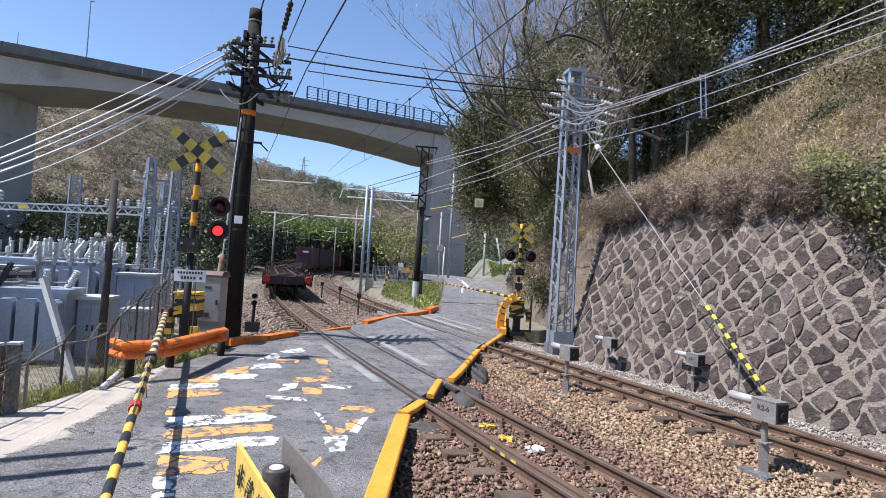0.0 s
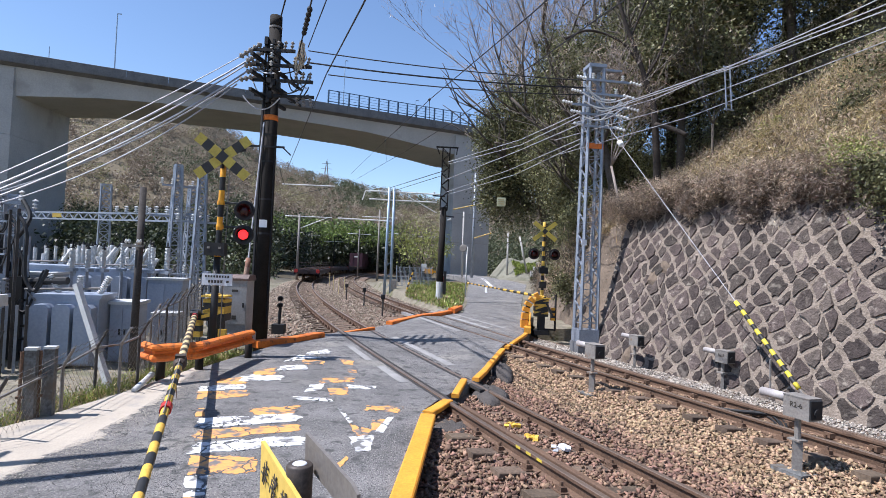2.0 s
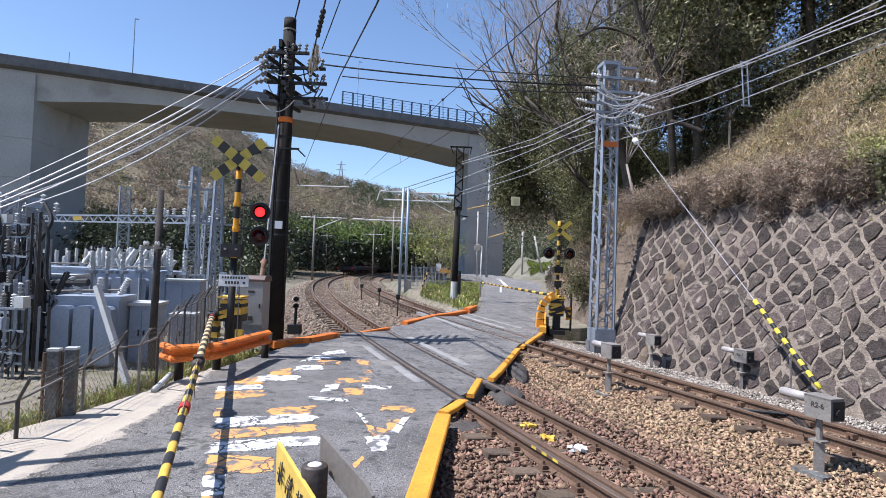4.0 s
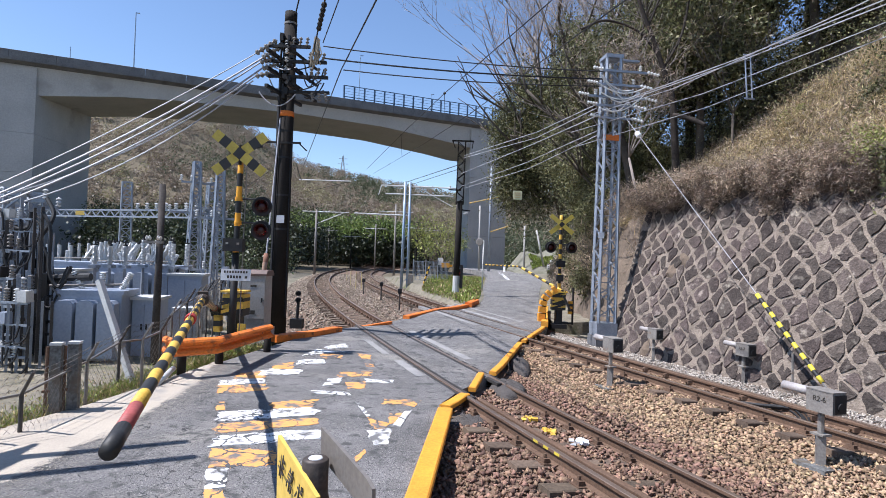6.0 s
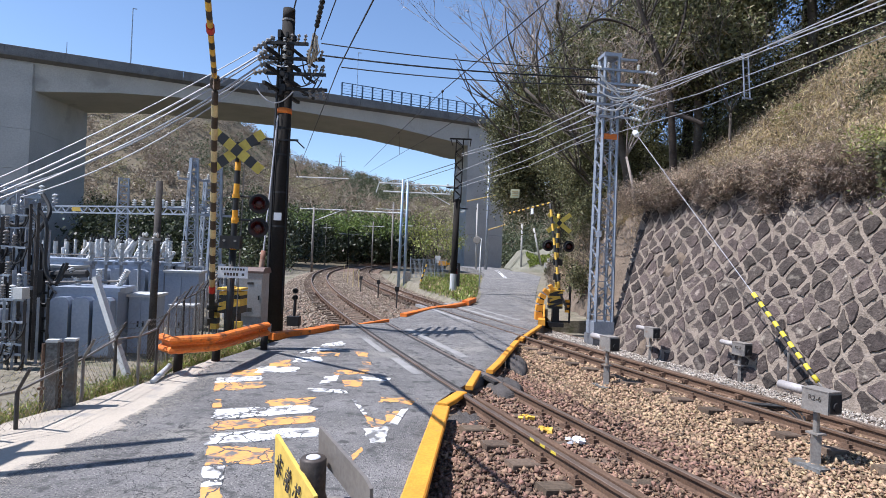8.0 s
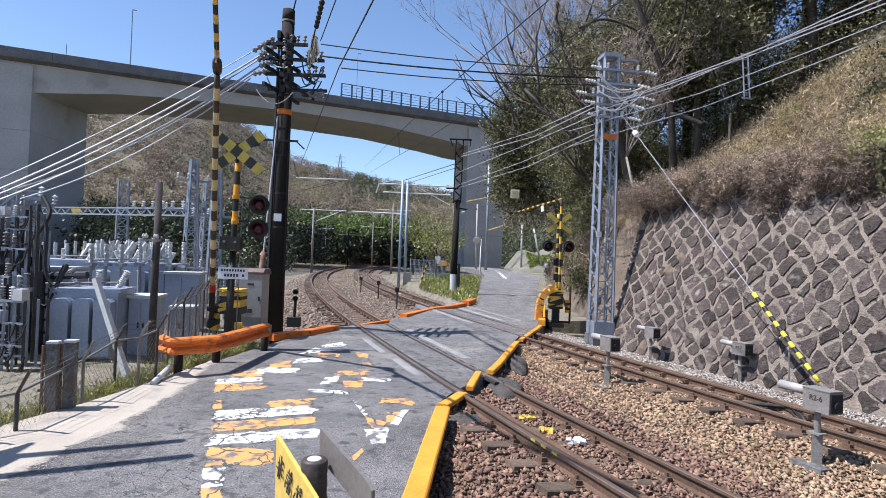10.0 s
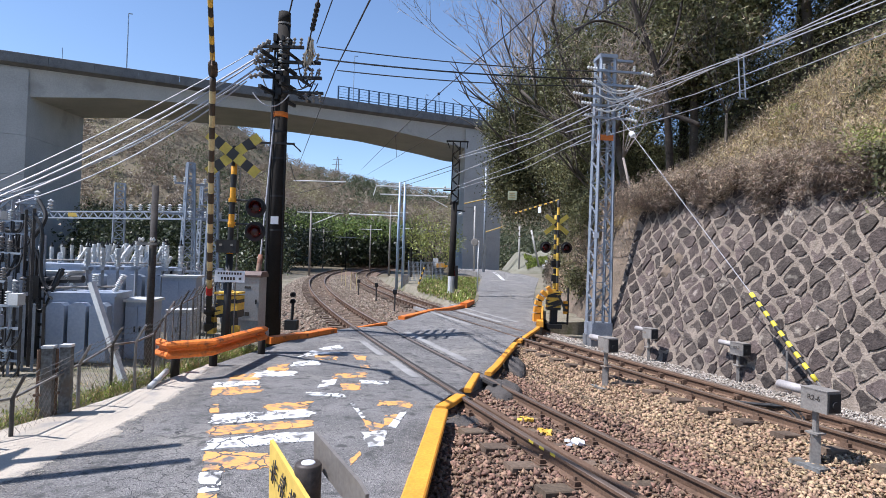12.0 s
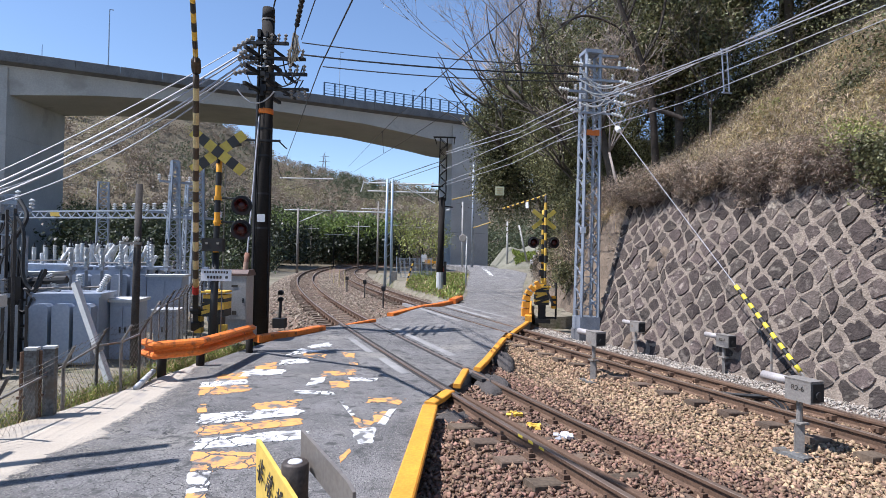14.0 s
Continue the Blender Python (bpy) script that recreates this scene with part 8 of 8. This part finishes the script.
def sleepers():
    g = Geo()
    L, W, H = 2.1, 0.21, 0.14
    g.sweep([[(-L / 2, y, z) for y, z in ((-W / 2, -H), (W / 2, -H), (W / 2, -0.012), (W / 2 - 0.012, 0), (-W / 2 + 0.012, 0), (-W / 2, -0.012))], [(L / 2, y, z) for y, z in ((-W / 2, -H), (W / 2, -H), (W / 2, -0.012), (W / 2 - 0.012, 0), (-W / 2 + 0.012, 0), (-W / 2, -0.012))]])
    me = g.mesh("sleeper", SLEEPER)
    f = Geo()
    for a in (-0.13, 0.13):
        f.box(a * 0.75, 0.0, 0.035, 0.07, 0.1, 0.05).rod((a * 0.75, 0, 0.05), (a * 0.75, 0, 0.1), 0.02, n=6)
    f.box(0, 0, 0.005, 0.3, 0.16, 0.02)
    fm = f.mesh("rail_fastening", RUST)
    tilt = math.degrees(math.atan2(CANT, 2 * GAUGE))
    for tr, u0, gaps in ((track_1, 0.0, (0.4, 8.9)), (track_2, SPACING, (9.3, 16.2))):
        s = -8.0
        while s < 62:
            if not gaps[0] < s < gaps[1]:
                p = along(s, u0, CANT / 2 - 0.165)
                h = along(s + 0.1, u0) - along(s, u0)
                m = Matrix.Translation(p) @ pose(0, 0, 0, 0, 0, math.degrees(math.atan2(-h.x, h.y)) + random.uniform(-1, 1)) @ pose(0, 0, 0, 0, tilt, 0)
                o = new("sleeper", me)
                o.parent, o.matrix_basis = tr, m
                if s < 22:
                    for sx in (-1, 1):
                        q = new("rail_fastening", fm)
                        q.parent, q.matrix_basis = tr, m @ pose(sx * GAUGE, 0, 0.0)
            s += 0.62
    g = Geo()
    for u0 in (0.0, SPACING):
        s = 62.0
        while s < 140:
            p = along(s, u0, CANT / 2 - 0.165)
            h = along(s + 0.1, u0) - along(s, u0)
            g.box(0, 0, -0.07, 2.1, 0.21, 0.14, Matrix.Translation(p) @ pose(0, 0, 0, 0, 0, math.degrees(math.atan2(-h.x, h.y))) @ pose(0, 0, 0, 0, tilt, 0))
            s += 0.62
    tagged(part("far_sleepers", g, SLEEPER, track_1), kind="stuff")


sleepers()
for lx, ly, rx_, ry_, hz in ((0.36, 7.62, 0.26, 0.26, 0.14), (1.12, 9.75, 0.26, 0.55, 0.16), (1.62, 12.2, 0.2, 0.8, 0.15)):
    lump = Geo().sweep([[Vector((lx + rx_ * w * math.cos(q) * (1 + 0.4 * noise.noise((math.cos(q) * 2 + lx, math.sin(q) * 2 + w * 2, 3))), ly + ry_ * w * math.sin(q) * (1 + 0.4 * noise.noise((math.cos(q) * 2, math.sin(q) * 2 + ly + w * 2, 7))), -0.2 + hh * hz + 0.05 * noise.noise((math.cos(q) * 4 + ly, math.sin(q) * 4, w * 6)) * hh)) for q in [2 * math.pi * i / 18 for i in range(18)]] for w, hh in ((1.25, 0.0), (1.12, 0.55), (0.95, 0.95), (0.6, 1.15), (0.25, 1.2))])
    solid("asphalt_lump", lump, TAR, "dark crumbling asphalt lump at the crossing's edge", "asphalt", "asphalt lumps", "structure", True)
# stones splashed with yellow and white paint
for px_, py_, n_, col_ in ((1.24, 7.88, 9, "y"), (1.41, 7.38, 8, "y"), (1.70, 6.92, 9, "w"), (1.0, 6.72, 12, "y")):
    g = Geo()
    for i in range(n_):
        g.box(0, 0, 0, random.uniform(0.04, 0.09), random.uniform(0.03, 0.07), 0.035, pose(px_ + random.gauss(0, 0.05), py_ + random.gauss(0, 0.06), -0.085, random.uniform(-25, 25), random.uniform(-25, 25), random.uniform(0, 90)))
    tagged(solid("painted_stones", g, SIGN_WHITE if col_ == "w" else WORN_YELLOW, "ballast stones splashed with %s paint" % ("white" if col_ == "w" else "yellow"), "stone", "painted stones"), kind="stuff")
# yellow dashes on the first track's rail and sleepers
for s, u, l in ((-1.5, -GAUGE - 0.012, 0.1), (-1.72, -GAUGE - 0.012, 0.1), (-1.94, -GAUGE - 0.012, 0.1)):
    p = along(s, u, CANT - 0.02)
    h = along(s + 0.1, u) - along(s, u)
    solid("rail_mark", Geo().box(0, 0, 0, 0.068, l, 0.03, Matrix.Translation(along(s, -GAUGE, CANT - 0.02)) @ pose(0, 0, 0, 0, 0, math.degrees(math.atan2(-h.x, h.y)))), mat("rail_mark_yellow", (0.7, 0.55, 0.06), (0.5, 0.38, 0.05), 0.6, scale=8, fine=40), "yellow paint dash on the rail", "paint mark", "rail marks")


def bed_height(s, u):
    pts = [(-2.6, -0.46), (-1.5, -0.14), (-0.62, -0.08), (0.62, -0.18), (1.3, -0.20), (2.4, -0.22), (SPACING - 1.2, -0.13), (SPACING - 0.62, -0.08), (SPACING + 0.62, -0.18), (SPACING + 1.3, -0.24), (WALL_U + 0.3, -0.3)]
    return float(np.interp(u, [p[0] for p in pts], [p[1] for p in pts]))


def stones(name, label, n, s0, s1, u0, u1, size, material, keep=None):
    """Crushed stone, thousands of small angular pieces in one mesh."""
    base = np.array([(1, 0, 0), (-1, 0, 0), (0, 1, 0), (0, -1, 0), (0, 0, 1), (0, 0, -1)], float)
    tri = np.array([(0, 2, 4), (2, 1, 4), (1, 3, 4), (3, 0, 4), (2, 0, 5), (1, 2, 5), (3, 1, 5), (0, 3, 5)])
    cen = []
    for _ in range(n):
        s, u = RNG.uniform(s0, s1), RNG.uniform(u0, u1)
        p = along(s, u)
        if keep and not keep(s, u, p):
            continue
        cen.append((p.x, p.y, bed_height(s, u) + RNG.uniform(-0.3, 0.5) * size))
    cen = np.array(cen)
    m = len(cen)
    v = base[None] * RNG.uniform(0.5, 1.2, (m, 6, 1)) * np.array([1.15, 0.9, 0.7]) + RNG.normal(size=(m, 6, 3)) * 0.34
    a, b = RNG.uniform(0, 6.28, m), RNG.uniform(-0.7, 0.7, m)
    ca, sa, cb, sb = np.cos(a), np.sin(a), np.cos(b), np.sin(b)
    z0 = np.zeros(m)
    R = np.stack([np.stack([ca, -sa * cb, sa * sb], 1), np.stack([sa, ca * cb, -ca * sb], 1), np.stack([z0, sb, cb], 1)], 1)
    v = np.einsum("nij,nkj->nki", R, v) * (size * RNG.uniform(0.5, 1.25, m) * 0.55)[:, None, None] + cen[:, None]
    f = (tri[None] + (np.arange(m) * 6)[:, None, None]).reshape(-1, 3)
    me = bpy.data.meshes.new(name)
    me.vertices.add(6 * m)
    me.vertices.foreach_set("co", v.ravel())
    me.loops.add(3 * len(f))
    me.loops.foreach_set("vertex_index", f.ravel().astype(np.int32))
    me.polygons.add(len(f))
    me.polygons.foreach_set("loop_start", np.arange(0, 3 * len(f), 3, dtype=np.int32))
    me.polygons.foreach_set("loop_total", np.full(len(f), 3, dtype=np.int32))
    me.materials.append(material)
    me.update(calc_edges=True)
    return tagged(new(name, me), label, "ballast", kind="stuff")


RUSTY_STONE = mat("rusty_ballast", (0.34, 0.215, 0.145), (0.105, 0.06, 0.042), 0.9, scale=1.2, fine=30, bump=0.3, rand=0.55, spread=0.9)
TAN_STONE = mat("tan_ballast", (0.45, 0.325, 0.205), (0.18, 0.105, 0.06), 0.9, scale=0.8, fine=30, bump=0.3, rand=0.55, spread=0.9)
GREY_STONE = mat("grey_ballast", (0.46, 0.41, 0.35), (0.26, 0.225, 0.19), 0.9, scale=1.0, fine=30, bump=0.3, rand=0.5)


def clear(s, u, p):
    """Off the lane and the crossing."""
    e = float(np.interp(p.y, [-5, 0, 5, 7.9, 9.2, 10.6, 12.6, 14.8, 17.4, 18.6, 21.5], [0.9, 0.25, -0.17, 0.1, 0.55, 1.05, 1.5, 2.1, 3.0, 3.45, 4.0]))
    if min(abs(u), abs(u - SPACING)) < 1.0 and abs((s + 8.0 + 0.31) % 0.62 - 0.31) < 0.1 and RNG.uniform() < 0.9:
        return False
    return p.x > e + 0.05


stones("rusty_ballast", "rust-brown crushed stone round the first track", 52000, -6.5, 5.0, -2.6, 1.7, 0.066, RUSTY_STONE, clear)
stones("tan_ballast", "tan and brown crushed stone between the tracks", 42000, -6, 9.5, 1.5, 3.4, 0.06, TAN_STONE, clear)
stones("tan_ballast", "tan crushed stone in the second track", 17000, -6, 10.5, 3.3, 4.6, 0.052, TAN_STONE, clear)
stones("grey_ballast", "pale grey crushed stone along the wall's foot", 30000, -6, 12.5, 4.5, 6.25, 0.05, GREY_STONE, clear)
stones("grey_ballast", "grey-brown crushed stone along the far curve", 40000, 8.6, 60, -2.4, 6.0, 0.09, mat("brown_ballast", (0.36, 0.295, 0.23), (0.17, 0.135, 0.10), 0.9, scale=0.4, fine=30, bump=0.3, rand=0.5), lambda s, u, p: (min(abs(u), abs(u - SPACING)) > 0.95 or RNG.uniform() < 0.18) and (u < 2.2 or s > 15.5) and not (s < 15.5 and p.x > float(np.interp(p.y, [14, 16, 19.5, 22.5, 27], [-3.4, -2.5, -1.34, -0.3, 1.4]))))


def wall_stones():
    """Diagonally laid stones, each a rough block standing proud of the mortar."""
    W, Hh = 0.47, 0.265
    slope = math.hypot(WALL_H, WALL_BACK) / WALL_H

    def corner(a, b):
        k = noise.noise_vector((a * 1.37 + 3, b * 1.91 + 7, 4))
        return a * W / 2 + 0.30 * k.x, b * Hh + 0.21 * k.y

    rest = Geo()
    count = 0
    rows = int(WALL_H * slope / Hh) + 1
    for j in range(0, rows + 1):
        for i in range(int(-9 / (W / 2)), int(WALL_S1 / (W / 2))):
            if (i + j) % 2:
                continue
            # cell with corners left, right, above and below, corners cut at random
            cs = [corner(i - 1, j), corner(i, j - 1), corner(i + 1, j), corner(i, j + 1)]
            cx, cy = sum(c[0] for c in cs) / 4, sum(c[1] for c in cs) / 4
            poly = []
            for k in range(4):
                a, b, c = cs[k - 1], cs[k], cs[(k + 1) % 4]
                w = random.uniform(0.03, 0.22)
                poly.append((b[0] + (a[0] - b[0]) * w, b[1] + (a[1] - b[1]) * w))
                poly.append((b[0] + (c[0] - b[0]) * w, b[1] + (c[1] - b[1]) * w))
            gap = random.uniform(0.82, 0.97)
            rough = []
            for k in range(len(poly)):
                a, b = poly[k], poly[(k + 1) % len(poly)]
                rough.append(a)
                w = random.uniform(0.35, 0.65)
                rough.append((a[0] + (b[0] - a[0]) * w + random.uniform(-0.03, 0.03), a[1] + (b[1] - a[1]) * w + random.uniform(-0.03, 0.03)))
            poly = rough
            poly = [(cx + (p - cx) * gap, cy + (q - cy) * gap) for p, q in poly]
            if cy < 0.05 or cy > WALL_H * slope - 0.05 or cx > WALL_S1 - 0.2:
                continue
            proud = random.uniform(0.008, 0.034)
            ring0, ring1 = [], []
            tilt_a, tilt_b = random.uniform(-0.08, 0.08), random.uniform(-0.1, 0.1)
            for p, q in poly:
                q = min(max(q, 0.0), WALL_H * slope)
                ring0.append(wall_point(p, q / slope, -0.03))
                e, f = cx + (p - cx) * 0.86 + random.uniform(-0.02, 0.02), cy + (q - cy) * 0.86 + random.uniform(-0.02, 0.02)
                ring1.append(wall_point(e, min(max(f, 0), WALL_H * slope) / slope, proud + tilt_a * (e - cx) + tilt_b * (f - cy) + random.uniform(-0.008, 0.006)))
            mid = wall_point(cx + random.uniform(-0.04, 0.04), cy / slope, proud + random.uniform(-0.015, 0.015))
            n = len(poly)
            vs = ring0 + ring1 + [mid]
            fs = [(k, (k + 1) % n, n + (k + 1) % n, n + k) for k in range(n)] + [(n + k, n + (k + 1) % n, 2 * n) for k in range(n)]
            if -1.6 < cx < 7.6 and count < 300:
                o = new("stone", Geo().add(vs, fs).mesh("stone", STONE))
                o.parent = wall
                count += 1
            else:
                rest.add(vs, fs)
    tagged(part("outer_stones", rest, STONE, wall), kind="stuff")


wall_stones()


def rock_face():
    """Rough earth and rock where the wall ends behind the mast and along the far lane."""
    g = Geo()
    secs = []
    n = 12
    y = 13.6
    while y < 50:
        row = []
        top = 4.3 - 1.2 * smooth(16, 30, y) - 1.5 * smooth(30, 50, y)
        for k in range(n):
            h = k / (n - 1)
            x = (bank_x(y) if y > 15 else along(offset_of(5.2, y)[0], WALL_U + 0.12).x) + 1.25 * h + 0.3 * noise.noise((y * 0.9, h * 4, 8)) + 0.12 * noise.noise((y * 3, h * 11, 2))
            row.append(Vector((x, y, -0.45 + h * top + 0.1 * noise.noise((y * 2, h * 6, 1)))))
        row += [Vector((row[-1].x + 1.6, y, row[-1].z - 0.4)), Vector((row[-1].x + 1.6, y, -0.7))]
        secs.append(row)
        y += 0.3
    return solid("rock_face", g.sweep(secs), ROCK, "rough brown earth and rock bank at the wall's end", "rock bank", kind="structure")




rock_face()


def roadside():
    """Earth filling between the far lane and the bank."""
    secs = []
    y = 20.0
    while y < 72:
        xl = float(np.interp(y, [21.5, 25.5, 30, 38, 50, 58, 66, 75], [3.9, 4.4, 4.9, 6.3, 8.6, 7.6, 7.0, 6.0])) + 0.01
        xr = bank_x(y) + 0.8
        z = deck_z(xl, y)
        secs.append([(xl, y, -0.5), (xl, y, z - 0.02), ((xl + xr) / 2, y, z + 0.03 + 0.05 * noise.noise((y, 1, 1))), (xr, y, z + 0.1), (xr, y, -0.5)])
        y += 0.8
    return solid("roadside", Geo().sweep(secs), SOIL, "strip of bare earth between the far lane and the bank", "verge", kind="structure")


roadside()


# fine joined pieces too small to count
for ob_ in bpy.data.objects:
    if ob_.parent and ob_.name.split(".")[0] in ("twig_spray", "crown", "bracing", "mesh"):
        tagged(ob_, kind="stuff")


# ---- what moves ----
def motions():
    yaw = math.degrees(math.atan2(ARM_DIR.y, ARM_DIR.x))
    inner = [(0, -1.5), (5.55, -1.5), (5.8, 2), (6.2, 12.0), (6.5, 18.4), (6.7, 22.3), (6.9, 27.2), (7.5, 41.5), (8.2, 52), (8.6, 57), (9.0, 58.5), (14, 58.5)]
    walk(ARM, [(t, Matrix.Translation(PIVOT) @ pose(0, 0, 0, 0, 0, yaw) @ pose(0, 0, 0, 0, -a, 0)) for t, a in inner])
    outer = [(0, 0), (5.55, 0), (5.8, -2), (6.2, -13.6), (6.5, -19.0), (6.7, -23.5), (6.9, -28.3), (7.5, -41), (8.2, -47), (8.6, -46.5), (9.2, -45), (14, -45)]
    walk(ARM_OUTER, [(t, pose(L1, 0, 0, 0, -a, 0)) for t, a in outer])
    far = [(0, 2), (5.5, 2), (6.0, 14), (6.4, 28), (6.9, 46), (7.5, 64), (8.1, 78), (9.0, 89), (14, 89)]
    walk(FAR_ARM, [(t, Matrix.Translation(FAR_PIVOT) @ pose(0, 0, 0, 0, 0, 112) @ pose(0, 0, 0, 0, -a, 0)) for t, a in far])
    fold = [(0, 0), (5.5, 0), (6.0, -14), (6.4, -29), (6.9, -48), (7.5, -67), (8.1, -82), (9.0, -94), (14, -94)]
    walk(FAR_OUTER, [(t, pose(3.05, 0, 0, 0, -a, 0)) for t, a in fold])
    # the train draws away round the bend
    times = [0.5 * i for i in range(29)]
    for k, wag in enumerate(TRAIN):
        rows = []
        for t in times:
            s = 22.0 + 12.0 * t + 0.5 * t * t + 20.6 * k
            a, b = along(s + 2.9, 0, 0.05), along(s + 16.7, 0, 0.05)
            d = (b - a).normalized()
            rows.append((t, Matrix.Translation(a - d * 2.9) @ pose(0, 0, 0, 0, 0, math.degrees(math.atan2(-d.x, d.y)))))
        walk(wag, rows)
    # the two lights turn their lit face forward in turn
    flips = [(0.08, 0), (0.72, 1), (1.38, 0), (1.96, 1), (2.52, 0), (3.16, 1), (3.76, 0), (4.36, 1)]
    for k, lens in enumerate(LENSES):
        ang = 180.0 if k == 0 else 0.0
        rows = [(0.0, ang)]
        for t, lit in flips + [(4.96, 2)]:
            want = ang
            face = (lit == 0 and k == 0) or (lit == 1 and k == 1)
            if face != (round(ang / 180) % 2 == 0):
                rows += [(t - 0.067, ang), (t - 0.033, ang + 60), (t, ang + 120), (t + 0.033, ang + 180)]
                ang += 180
        rows.append((14.0, ang))
        walk(lens, [(t, pose(0, -0.05, 0, 0, 0, a)) for t, a in rows])


motions()
